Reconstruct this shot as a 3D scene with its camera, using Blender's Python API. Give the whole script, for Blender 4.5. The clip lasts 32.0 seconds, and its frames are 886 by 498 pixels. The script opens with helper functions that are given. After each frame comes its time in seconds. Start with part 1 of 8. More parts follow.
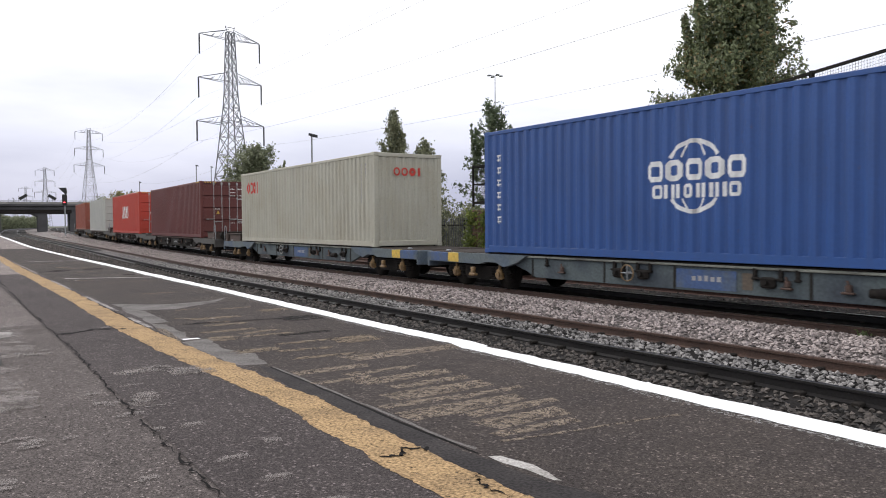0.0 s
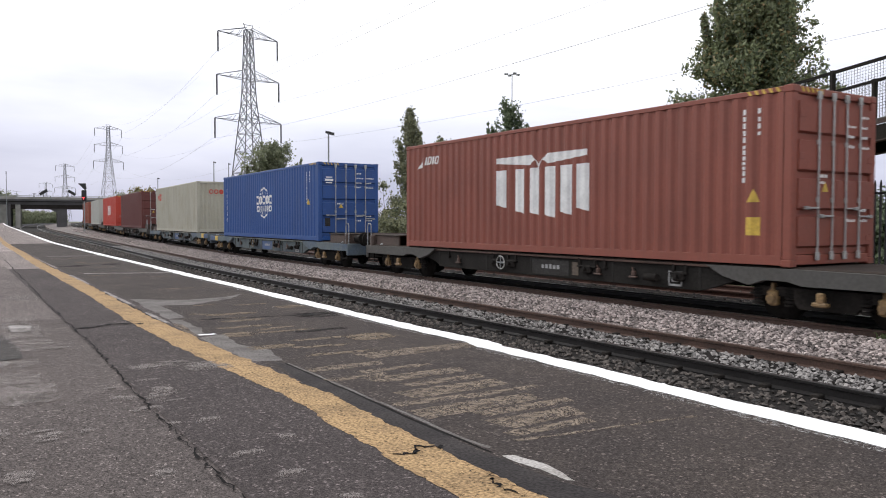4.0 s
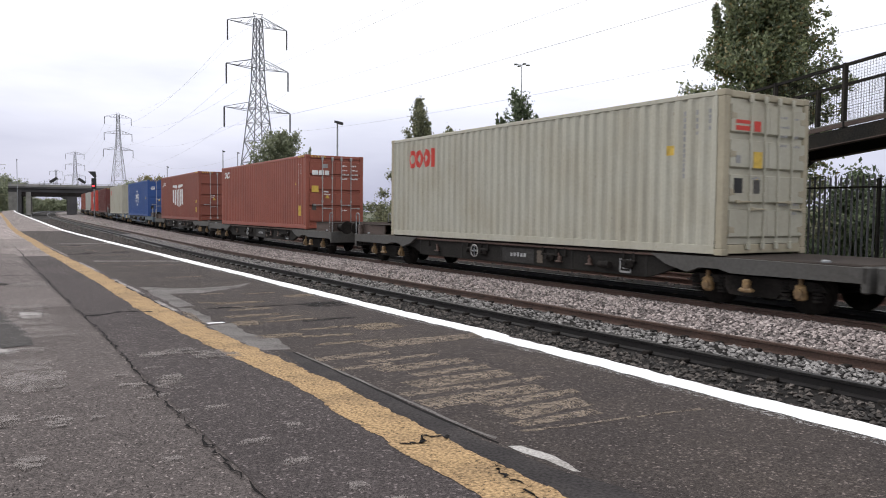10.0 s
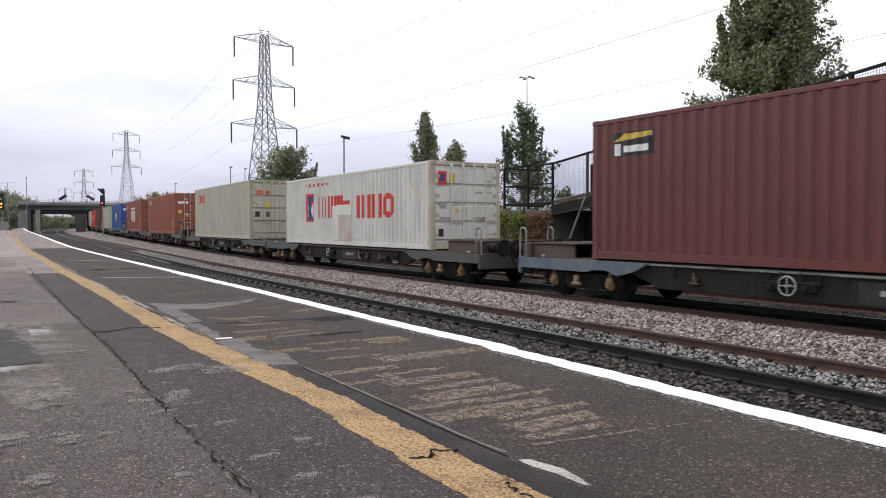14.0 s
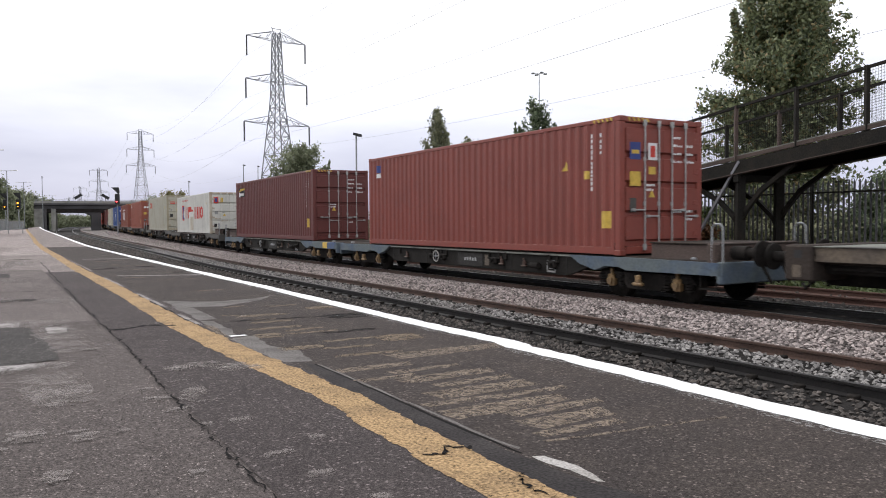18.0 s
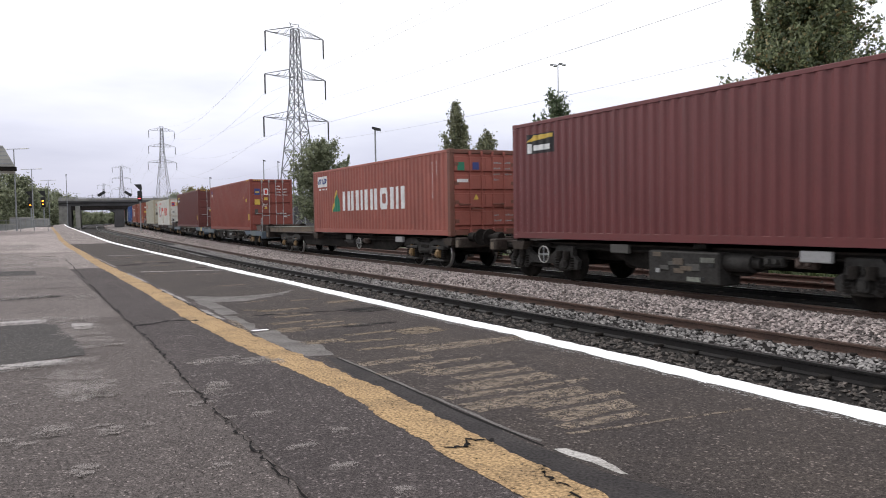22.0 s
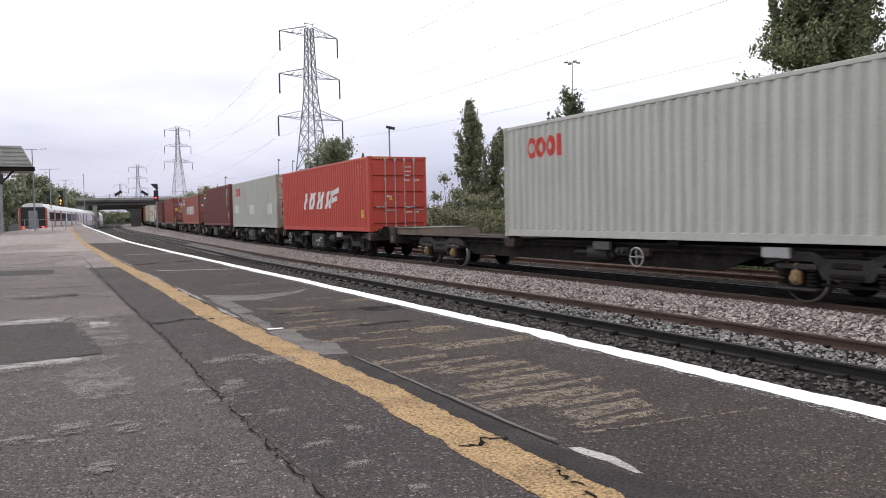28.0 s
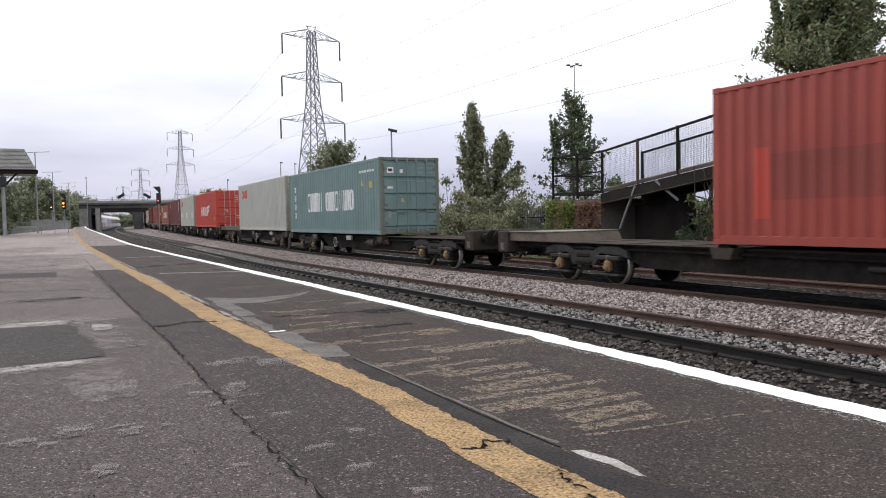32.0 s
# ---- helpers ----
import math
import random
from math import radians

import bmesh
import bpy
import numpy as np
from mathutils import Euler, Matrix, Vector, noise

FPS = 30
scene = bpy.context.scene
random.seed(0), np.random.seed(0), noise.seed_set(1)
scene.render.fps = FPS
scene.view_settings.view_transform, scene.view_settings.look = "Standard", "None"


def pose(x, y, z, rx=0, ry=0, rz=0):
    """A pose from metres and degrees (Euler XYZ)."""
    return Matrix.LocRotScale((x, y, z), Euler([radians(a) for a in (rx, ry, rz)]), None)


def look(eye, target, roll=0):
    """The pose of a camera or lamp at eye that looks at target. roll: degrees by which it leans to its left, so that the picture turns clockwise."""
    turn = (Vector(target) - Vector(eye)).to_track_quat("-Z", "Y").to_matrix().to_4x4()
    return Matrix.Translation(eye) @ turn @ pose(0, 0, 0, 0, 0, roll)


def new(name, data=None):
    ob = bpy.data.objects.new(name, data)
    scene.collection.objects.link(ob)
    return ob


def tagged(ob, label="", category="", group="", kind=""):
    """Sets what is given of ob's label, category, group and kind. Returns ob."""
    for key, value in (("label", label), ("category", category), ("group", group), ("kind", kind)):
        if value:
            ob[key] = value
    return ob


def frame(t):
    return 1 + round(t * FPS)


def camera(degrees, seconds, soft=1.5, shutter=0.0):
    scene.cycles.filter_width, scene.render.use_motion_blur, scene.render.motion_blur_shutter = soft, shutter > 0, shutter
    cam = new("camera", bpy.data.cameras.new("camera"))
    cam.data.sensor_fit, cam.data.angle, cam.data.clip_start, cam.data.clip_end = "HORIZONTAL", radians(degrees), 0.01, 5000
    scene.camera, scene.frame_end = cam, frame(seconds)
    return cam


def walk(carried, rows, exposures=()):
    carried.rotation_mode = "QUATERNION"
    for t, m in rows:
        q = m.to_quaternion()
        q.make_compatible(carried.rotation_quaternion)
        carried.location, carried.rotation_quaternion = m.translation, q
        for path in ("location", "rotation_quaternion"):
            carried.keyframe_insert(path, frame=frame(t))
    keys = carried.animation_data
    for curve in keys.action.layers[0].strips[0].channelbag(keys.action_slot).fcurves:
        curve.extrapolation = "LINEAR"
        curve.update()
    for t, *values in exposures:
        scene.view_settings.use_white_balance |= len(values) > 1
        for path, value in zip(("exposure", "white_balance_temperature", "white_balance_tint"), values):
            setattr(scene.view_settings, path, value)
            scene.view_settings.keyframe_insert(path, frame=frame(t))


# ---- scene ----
# The platform's top is z = 0. The camera is held by hand at one spot and only turns.
EYE = Vector((0.0, 0.0, 0.85))


def aim(yaw, pitch, roll):
    """A camera pose at EYE: degrees to the right of +y, degrees up, degrees of lean."""
    a, b = radians(yaw), radians(pitch)
    return look(EYE, EYE + Vector((math.sin(a) * math.cos(b), math.cos(a) * math.cos(b), math.sin(b))), roll)


cam = camera(60.3, 32.0, soft=1.0, shutter=0.22)
walk(cam, [
    (0, aim(2.02, -1.94, -0.39)), (0.5, aim(1.83, -2.00, -0.17)), (1, aim(1.60, -2.13, 0.15)),
    (1.5, aim(1.37, -2.26, 0.26)), (2, aim(1.20, -2.23, 0.21)), (2.5, aim(1.09, -2.15, 0.27)),
    (3, aim(1.02, -2.04, 0.38)), (3.5, aim(0.94, -2.03, 0.11)), (5.5, aim(0.63, -2.22, 0.23)),
    (6, aim(0.58, -2.24, 0.20)), (6.5, aim(0.50, -2.28, 0.23)), (7, aim(0.43, -2.31, 0.36)),
    (7.5, aim(0.39, -2.37, 0.30)), (8, aim(0.37, -2.44, 0.29)), (8.5, aim(0.36, -2.49, 0.51)),
    (9, aim(0.34, -2.57, 0.44)), (9.5, aim(0.30, -2.66, 0.60)), (10, aim(0.26, -2.77, 0.51)),
    (10.5, aim(0.26, -2.81, 0.75)), (11, aim(0.31, -2.72, 0.20)), (11.5, aim(0.33, -2.51, 0.00)),
    (12, aim(0.29, -2.33, 0.04)), (12.5, aim(0.16, -2.25, 0.01)), (13, aim(-0.00, -2.08, -0.23)),
    (13.5, aim(-0.15, -1.90, -0.05)), (14, aim(-0.29, -1.78, -0.09)), (14.5, aim(-0.39, -1.70, -0.26)),
    (16.5, aim(-0.89, -1.68, -0.39)), (17, aim(-1.00, -1.81, -0.25)), (17.5, aim(-1.13, -1.96, -0.37)),
    (18, aim(-1.24, -2.01, -0.38)), (18.5, aim(-1.33, -2.07, -0.38)), (19, aim(-1.39, -2.14, -0.36)),
    (19.5, aim(-1.47, -2.21, -0.51)), (20, aim(-1.57, -2.28, -0.55)), (20.5, aim(-1.82, -2.36, -0.82)),
    (21, aim(-2.13, -2.42, -0.86)), (21.5, aim(-2.45, -2.45, -0.85)), (22, aim(-2.74, -2.50, -0.99)),
    (22.5, aim(-2.94, -2.54, -1.02)), (23, aim(-3.05, -2.54, -1.04)), (23.5, aim(-3.17, -2.53, -1.05)),
    (24, aim(-3.28, -2.52, -1.08)), (24.5, aim(-3.40, -2.50, -1.07)), (25, aim(-3.46, -2.47, -1.15)),
    (25.5, aim(-3.49, -2.46, -1.18)), (27.5, aim(-3.76, -2.59, -1.14)), (28, aim(-3.81, -2.59, -1.14)),
    (28.5, aim(-3.77, -2.60, -1.17)), (29, aim(-3.72, -2.63, -1.14)), (29.5, aim(-3.71, -2.65, -1.11)),
    (30, aim(-3.75, -2.64, -1.12)), (30.5, aim(-3.80, -2.58, -1.14)), (31, aim(-3.87, -2.52, -1.15)),
    (31.5, aim(-3.91, -2.44, -1.14)), (32, aim(-3.97, -2.39, -1.16))
], exposures=[(0, 0.0), (32, 0.0)])

# ---- light ----
world = bpy.data.worlds.new("world")
scene.world = world
world.use_nodes = True
wn, wl = world.node_tree.nodes, world.node_tree.links
wn.clear()
sky = wn.new("ShaderNodeTexSky")
sky.sky_type = "NISHITA"
sky.sun_disc = False
sky.sun_elevation, sky.sun_rotation = radians(38), radians(-50)
sky.air_density, sky.dust_density = 1.0, 2.0
tc = wn.new("ShaderNodeTexCoord")
mp = wn.new("ShaderNodeMapping")
mp.inputs["Scale"].default_value = (1.0, 1.0, 4.5)
cl = wn.new("ShaderNodeTexNoise")
cl.inputs["Scale"].default_value, cl.inputs["Detail"].default_value = 2.2, 6.0
cl.inputs["Roughness"].default_value = 0.5
wl.new(tc.outputs["Generated"], mp.inputs["Vector"])
wl.new(mp.outputs["Vector"], cl.inputs["Vector"])
# an even cloud deck, greyer towards the horizon
sep = wn.new("ShaderNodeSeparateXYZ")
wl.new(tc.outputs["Generated"], sep.inputs[0])
hz = wn.new("ShaderNodeValToRGB")
hz.color_ramp.elements[0].position, hz.color_ramp.elements[0].color = 0.0, (0.44, 0.45, 0.56, 1)
hz.color_ramp.elements[1].position, hz.color_ramp.elements[1].color = 0.30, (1.0, 1.0, 1.02, 1)
for z, c in ((0.04, (0.47, 0.48, 0.59)), (0.09, (0.58, 0.59, 0.69)), (0.14, (0.73, 0.74, 0.82)), (0.2, (0.88, 0.885, 0.93))):
    e = hz.color_ramp.elements.new(z)
    e.color = (*c, 1)
wl.new(sep.outputs["Z"], hz.inputs[0])
cr = wn.new("ShaderNodeValToRGB")
cr.color_ramp.elements[0].position, cr.color_ramp.elements[0].color = 0.36, (0.80, 0.81, 0.86, 1)
cr.color_ramp.elements[1].position, cr.color_ramp.elements[1].color = 0.62, (1.08, 1.08, 1.08, 1)
wl.new(cl.outputs["Fac"], cr.inputs[0])
mul = wn.new("ShaderNodeMix")
mul.data_type, mul.blend_type = "RGBA", "MULTIPLY"
mul.inputs["Factor"].default_value = 1.0
wl.new(hz.outputs[0], mul.inputs["A"])
wl.new(cr.outputs[0], mul.inputs["B"])
gain = wn.new("ShaderNodeVectorMath")
gain.operation = "SCALE"
gain.inputs["Scale"].default_value = 14.2
wl.new(mul.outputs["Result"], gain.inputs[0])
deck = wn.new("ShaderNodeMix")
deck.data_type = "RGBA"
deck.inputs["Factor"].default_value = 0.93
wl.new(sky.outputs[0], deck.inputs["A"])
wl.new(gain.outputs[0], deck.inputs["B"])
bg = wn.new("ShaderNodeBackground")
bg.inputs["Strength"].default_value = 0.1
wl.new(deck.outputs["Result"], bg.inputs["Color"])
wout = wn.new("ShaderNodeOutputWorld")
wl.new(bg.outputs[0], wout.inputs[0])

sun = new("sun", bpy.data.lights.new("sun", "SUN"))
sun.data.energy, sun.data.angle, sun.data.color = 1.4, radians(20), (1.0, 0.97, 0.93)
sun.matrix_world = look((0, 0, 0), (-math.sin(radians(-50)), -math.cos(radians(-50)), -math.tan(radians(38))))


# ---- materials ----
def material(name, colour, rough=0.7, metal=0.0, grain=0.15, scale=30.0, stain=0.2, stain_scale=1.5, bump=0.1,
             stain_colour=None, spread=0.0, coords="Object"):
    """A surface with fine grain, larger stains and relief. spread: how far objects differ from one another."""
    m = bpy.data.materials.new(name)
    m.use_nodes = True
    n, l = m.node_tree.nodes, m.node_tree.links
    b = n["Principled BSDF"]
    b.inputs["Roughness"].default_value, b.inputs["Metallic"].default_value = rough, metal
    if max(colour) < 0.06 and rough > 0.6:
        b.inputs["Specular IOR Level"].default_value = 0.12   # very dark rough surfaces get hardly any sheen
    t = n.new("ShaderNodeTexCoord")
    fine, big = n.new("ShaderNodeTexNoise"), n.new("ShaderNodeTexNoise")
    fine.inputs["Scale"].default_value, fine.inputs["Detail"].default_value = scale, 4.0
    big.inputs["Scale"].default_value, big.inputs["Detail"].default_value = stain_scale, 5.0
    for x in (fine, big):
        l.new(t.outputs[coords], x.inputs["Vector"])
    a = n.new("ShaderNodeMix")
    a.data_type, a.blend_type = "RGBA", "MIX"
    sc = stain_colour or [c * 0.55 for c in colour]
    a.inputs["A"].default_value, a.inputs["B"].default_value = (*colour, 1), (*sc, 1)
    r1 = n.new("ShaderNodeMapRange")
    r1.inputs["From Min"].default_value, r1.inputs["From Max"].default_value = 0.42, 0.72
    r1.inputs["To Max"].default_value = min(1.0, stain * 2)
    l.new(big.outputs["Fac"], r1.inputs["Value"])
    l.new(r1.outputs[0], a.inputs["Factor"])
    r2 = n.new("ShaderNodeMapRange")
    r2.inputs["From Min"].default_value, r2.inputs["From Max"].default_value = 0.3, 0.7
    r2.inputs["To Min"].default_value, r2.inputs["To Max"].default_value = 1 - grain, 1 + grain
    l.new(fine.outputs["Fac"], r2.inputs["Value"])
    s = n.new("ShaderNodeVectorMath")
    s.operation = "SCALE"
    l.new(a.outputs["Result"], s.inputs[0])
    l.new(r2.outputs[0], s.inputs["Scale"])
    last = s
    if spread:
        oi, r3, s2 = n.new("ShaderNodeObjectInfo"), n.new("ShaderNodeMapRange"), n.new("ShaderNodeVectorMath")
        s2.operation = "SCALE"
        r3.inputs["To Min"].default_value, r3.inputs["To Max"].default_value = 1 - spread, 1 + spread
        l.new(oi.outputs["Random"], r3.inputs["Value"])
        l.new(s.outputs[0], s2.inputs[0])
        l.new(r3.outputs[0], s2.inputs["Scale"])
        last = s2
    l.new(last.outputs[0], b.inputs["Base Color"])
    if bump:
        bp = n.new("ShaderNodeBump")
        bp.inputs["Strength"].default_value, bp.inputs["Distance"].default_value = bump, 0.01
        l.new(fine.outputs["Fac"], bp.inputs["Height"])
        l.new(bp.outputs[0], b.inputs["Normal"])
    return m


def island_material(name, low, high, rough=0.85, scale=40.0):
    """For heaps of loose pieces in one mesh: each piece takes its own tone between two colours."""
    m = bpy.data.materials.new(name)
    m.use_nodes = True
    n, l = m.node_tree.nodes, m.node_tree.links
    b = n["Principled BSDF"]
    b.inputs["Roughness"].default_value = rough
    g = n.new("ShaderNodeNewGeometry")
    r = n.new("ShaderNodeValToRGB")
    r.color_ramp.elements[0].color, r.color_ramp.elements[1].color = (*low, 1), (*high, 1)
    l.new(g.outputs["Random Per Island"], r.inputs[0])
    t, f = n.new("ShaderNodeTexCoord"), n.new("ShaderNodeTexNoise")
    f.inputs["Scale"].default_value = scale
    l.new(t.outputs["Object"], f.inputs["Vector"])
    q = n.new("ShaderNodeMapRange")
    q.inputs["To Min"].default_value, q.inputs["To Max"].default_value = 0.7, 1.3
    l.new(f.outputs["Fac"], q.inputs["Value"])
    s = n.new("ShaderNodeVectorMath")
    s.operation = "SCALE"
    l.new(r.outputs[0], s.inputs[0])
    l.new(q.outputs[0], s.inputs["Scale"])
    l.new(s.outputs[0], b.inputs["Base Color"])
    return m


def glow(name, colour, power):
    m = bpy.data.materials.new(name)
    m.use_nodes = True
    b = m.node_tree.nodes["Principled BSDF"]
    b.inputs["Base Color"].default_value = (*colour, 1)
    b.inputs["Emission Color"].default_value, b.inputs["Emission Strength"].default_value = (*colour, 1), power
    return m


def leaf_material(name, low, high, turned=None):
    """Thin leaves that let some light through; each takes its own tone, a few the autumn one."""
    m = island_material(name, low, high, 0.5, 5)
    n, l = m.node_tree.nodes, m.node_tree.links
    if turned:
        e = next(x for x in n if x.type == "VALTORGB").color_ramp.elements
        e[1].position = 0.86
        e.new(0.95).color = (*turned, 1)
    b = n["Principled BSDF"]
    tr, mx = n.new("ShaderNodeBsdfTranslucent"), n.new("ShaderNodeMixShader")
    mx.inputs[0].default_value = 0.35
    l.new(b.inputs["Base Color"].links[0].from_socket, tr.inputs["Color"])
    l.new(b.outputs[0], mx.inputs[1])
    l.new(tr.outputs[0], mx.inputs[2])
    l.new(mx.outputs[0], n["Material Output"].inputs["Surface"])
    return m


def asphalt(name, colour, pale, cover=0.5, stain_scale=0.8):
    """Gritty asphalt: stones of many tones, larger stains, pale rubbed spots."""
    m = bpy.data.materials.new(name)
    m.use_nodes = True
    n, l = m.node_tree.nodes, m.node_tree.links
    b = n["Principled BSDF"]
    b.inputs["Roughness"].default_value, b.inputs["Specular IOR Level"].default_value = 0.9, 0.1
    t = n.new("ShaderNodeTexCoord")
    tone = None
    for scale, low, high, k in ((210.0, 0.5, 1.5, 0), (105.0, 0.72, 1.28, 1)):
        v = n.new("ShaderNodeTexVoronoi")
        v.inputs["Scale"].default_value = scale
        l.new(t.outputs["Object"], v.inputs["Vector"])
        r = n.new("ShaderNodeMapRange")
        r.inputs["To Min"].default_value, r.inputs["To Max"].default_value = low, high
        s = n.new("ShaderNodeSeparateColor")
        l.new(v.outputs["Color"], s.inputs[0])
        l.new(s.outputs[0], r.inputs["Value"])
        if tone is None:
            tone = r
            bp = n.new("ShaderNodeBump")
            bp.inputs["Strength"].default_value, bp.inputs["Distance"].default_value = 0.4, 0.004
            l.new(s.outputs[1], bp.inputs["Height"])
            l.new(bp.outputs[0], b.inputs["Normal"])
        else:
            p = n.new("ShaderNodeMath")
            p.operation = "MULTIPLY"
            l.new(tone.outputs[0], p.inputs[0])
            l.new(r.outputs[0], p.inputs[1])
            tone = p
    v = n.new("ShaderNodeTexVoronoi")
    v.inputs["Scale"].default_value = 120.0
    l.new(t.outputs["Object"], v.inputs["Vector"])
    s = n.new("ShaderNodeSeparateColor")
    l.new(v.outputs["Color"], s.inputs[0])
    rare = n.new("ShaderNodeMapRange")
    rare.inputs["From Min"].default_value, rare.inputs["From Max"].default_value = 0.93, 0.97
    rare.inputs["To Min"].default_value, rare.inputs["To Max"].default_value = 0.96, 2.6
    l.new(s.outputs[2], rare.inputs["Value"])
    p = n.new("ShaderNodeMath")
    p.operation = "MULTIPLY"
    l.new(tone.outputs[0], p.inputs[0])
    l.new(rare.outputs[0], p.inputs[1])
    tone = p
    big, mid = n.new("ShaderNodeTexNoise"), n.new("ShaderNodeTexNoise")
    big.inputs["Scale"].default_value, big.inputs["Detail"].default_value = stain_scale, 8.0
    big.inputs["Roughness"].default_value = 0.65
    mid.inputs["Scale"].default_value, mid.inputs["Detail"].default_value = 10.0, 7.0
    mid.inputs["Roughness"].default_value = 0.7
    for x in (big, mid):
        l.new(t.outputs["Object"], x.inputs["Vector"])
    r1 = n.new("ShaderNodeMapRange")
    r1.inputs["From Min"].default_value, r1.inputs["From Max"].default_value = 0.40, 0.68
    r1.inputs["To Max"].default_value = cover
    l.new(big.outputs["Fac"], r1.inputs["Value"])
    r2 = n.new("ShaderNodeMapRange")
    r2.inputs["From Min"].default_value, r2.inputs["From Max"].default_value = 0.60, 0.70
    r2.inputs["To Max"].default_value = 0.85
    l.new(mid.outputs["Fac"], r2.inputs["Value"])
    c = n.new("ShaderNodeMix")
    c.data_type = "RGBA"
    c.inputs["A"].default_value, c.inputs["B"].default_value = (*colour, 1), (*pale, 1)
    l.new(r1.outputs[0], c.inputs["Factor"])
    c2 = n.new("ShaderNodeMix")
    c2.data_type = "RGBA"
    c2.inputs["B"].default_value = (*[x * 1.5 for x in pale], 1)
    l.new(c.outputs["Result"], c2.inputs["A"])
    l.new(r2.outputs[0], c2.inputs["Factor"])
    f = n.new("ShaderNodeVectorMath")
    f.operation = "SCALE"
    l.new(c2.outputs["Result"], f.inputs[0])
    l.new(tone.outputs[0], f.inputs["Scale"])
    l.new(f.outputs[0], b.inputs["Base Color"])
    return m


def worn(name, colour, cover=0.75, scale=9.0, rough=0.85, other=None, grit=0.4, sharp=0.14, most=0.85, rim=True):
    """Paint or cement that has rubbed away unevenly, most of all round its rim."""
    m = material(name, colour, rough, grain=grit, scale=80, stain=0.5, stain_scale=4, bump=0.3, stain_colour=other)
    n, l = m.node_tree.nodes, m.node_tree.links
    n["Principled BSDF"].inputs["Specular IOR Level"].default_value = 0.1
    t = n.new("ShaderNodeTexCoord")
    o = n.new("ShaderNodeVectorMath")
    o.operation = "MULTIPLY_ADD"
    o.inputs[1].default_value, o.inputs[2].default_value = (2, 2, 0), (-1, -1, 0)
    l.new(t.outputs["Generated"], o.inputs[0])
    sq = n.new("ShaderNodeVectorMath")
    sq.operation = "MULTIPLY"
    l.new(o.outputs[0], sq.inputs[0])
    l.new(o.outputs[0], sq.inputs[1])
    ln = n.new("ShaderNodeVectorMath")
    ln.operation = "LENGTH"
    l.new(sq.outputs[0], ln.inputs[0])
    fade = n.new("ShaderNodeMapRange")
    fade.inputs["From Min"].default_value, fade.inputs["From Max"].default_value = 0.35, 1.05
    fade.inputs["To Min"].default_value, fade.inputs["To Max"].default_value = cover, cover - 0.9
    l.new(ln.outputs["Value"], fade.inputs["Value"])
    z, z2 = n.new("ShaderNodeTexNoise"), n.new("ShaderNodeTexNoise")
    z.inputs["Scale"].default_value, z.inputs["Detail"].default_value, z.inputs["Roughness"].default_value = scale, 8.0, 0.75
    g = n.new("ShaderNodeTexCoord")
    l.new(g.outputs["Object"], z.inputs["Vector"])
    wide = n.new("ShaderNodeMapRange")
    wide.clamp = False
    wide.inputs["From Min"].default_value, wide.inputs["From Max"].default_value = 0.3, 0.7
    wide.inputs["To Min"].default_value, wide.inputs["To Max"].default_value = 0.1, 0.9
    l.new(z.outputs["Fac"], wide.inputs["Value"])
    k = n.new("ShaderNodeMath")
    k.operation = "SUBTRACT"
    k.inputs[0].default_value = cover
    if rim:
        l.new(fade.outputs[0], k.inputs[0])
    l.new(wide.outputs[0], k.inputs[1])
    a = n.new("ShaderNodeMapRange")
    a.inputs["From Min"].default_value, a.inputs["From Max"].default_value = -sharp, sharp
    a.inputs["To Max"].default_value = most
    l.new(k.outputs[0], a.inputs["Value"])
    l.new(a.outputs[0], n["Principled BSDF"].inputs["Alpha"])
    return m


ASPHALT = asphalt("dark_asphalt", (0.0575, 0.0487, 0.0478), (0.081, 0.0685, 0.0665), 0.6)
ASPHALT_EDGE = asphalt("edge_asphalt", (0.0478, 0.0402, 0.0378), (0.0735, 0.0605, 0.0525), 0.6, 1.3)
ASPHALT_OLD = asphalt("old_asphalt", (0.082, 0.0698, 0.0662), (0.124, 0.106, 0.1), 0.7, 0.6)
ASPHALT_FAR = asphalt("pale_far_asphalt", (0.222, 0.19, 0.18), (0.35, 0.302, 0.286), 0.7, 0.5)
ASPHALT_PALE = worn("pale_repair", (0.29, 0.259, 0.247), 0.5, 9.0, other=(0.12, 0.104, 0.096), grit=0.5, sharp=0.2, most=0.62)
CEMENT = worn("grey_cement_repair", (0.17, 0.157, 0.15), 0.85, 11.0, other=(0.1, 0.09, 0.085), grit=0.5, most=0.9, rim=False)
PALE_FILM = worn("pale_scuff", (0.255, 0.227, 0.216), 0.55, 16.0, other=(0.11, 0.096, 0.088), grit=0.5, most=0.6)
ASPHALT_BLACK = worn("tar_joint", (0.034, 0.0305, 0.0305), 1.3, 9.0, other=(0.054, 0.048, 0.0465), grit=0.5, most=0.97, rim=False)
CRACK = material("open_crack", (0.008, 0.007, 0.007), 0.95, grain=0.3, scale=60, stain=0.2, bump=0.2)
TAR_FILM = worn("dark_tar_film", (0.028, 0.025, 0.024), 0.6, 7.0, other=(0.036, 0.032, 0.03), grit=0.7, most=0.8)
YELLOW_LINE = worn("yellow_line_paint", (0.37, 0.25, 0.132), 0.74, 30.0, other=(0.22, 0.15, 0.085), grit=0.6, sharp=0.16, most=0.96, rim=False)
WHITE_LINE = material("white_line_paint", (0.85, 0.85, 0.86), 0.6, grain=0.06, scale=40, stain=0.1, stain_scale=6, bump=0.2, stain_colour=(0.6, 0.6, 0.6))
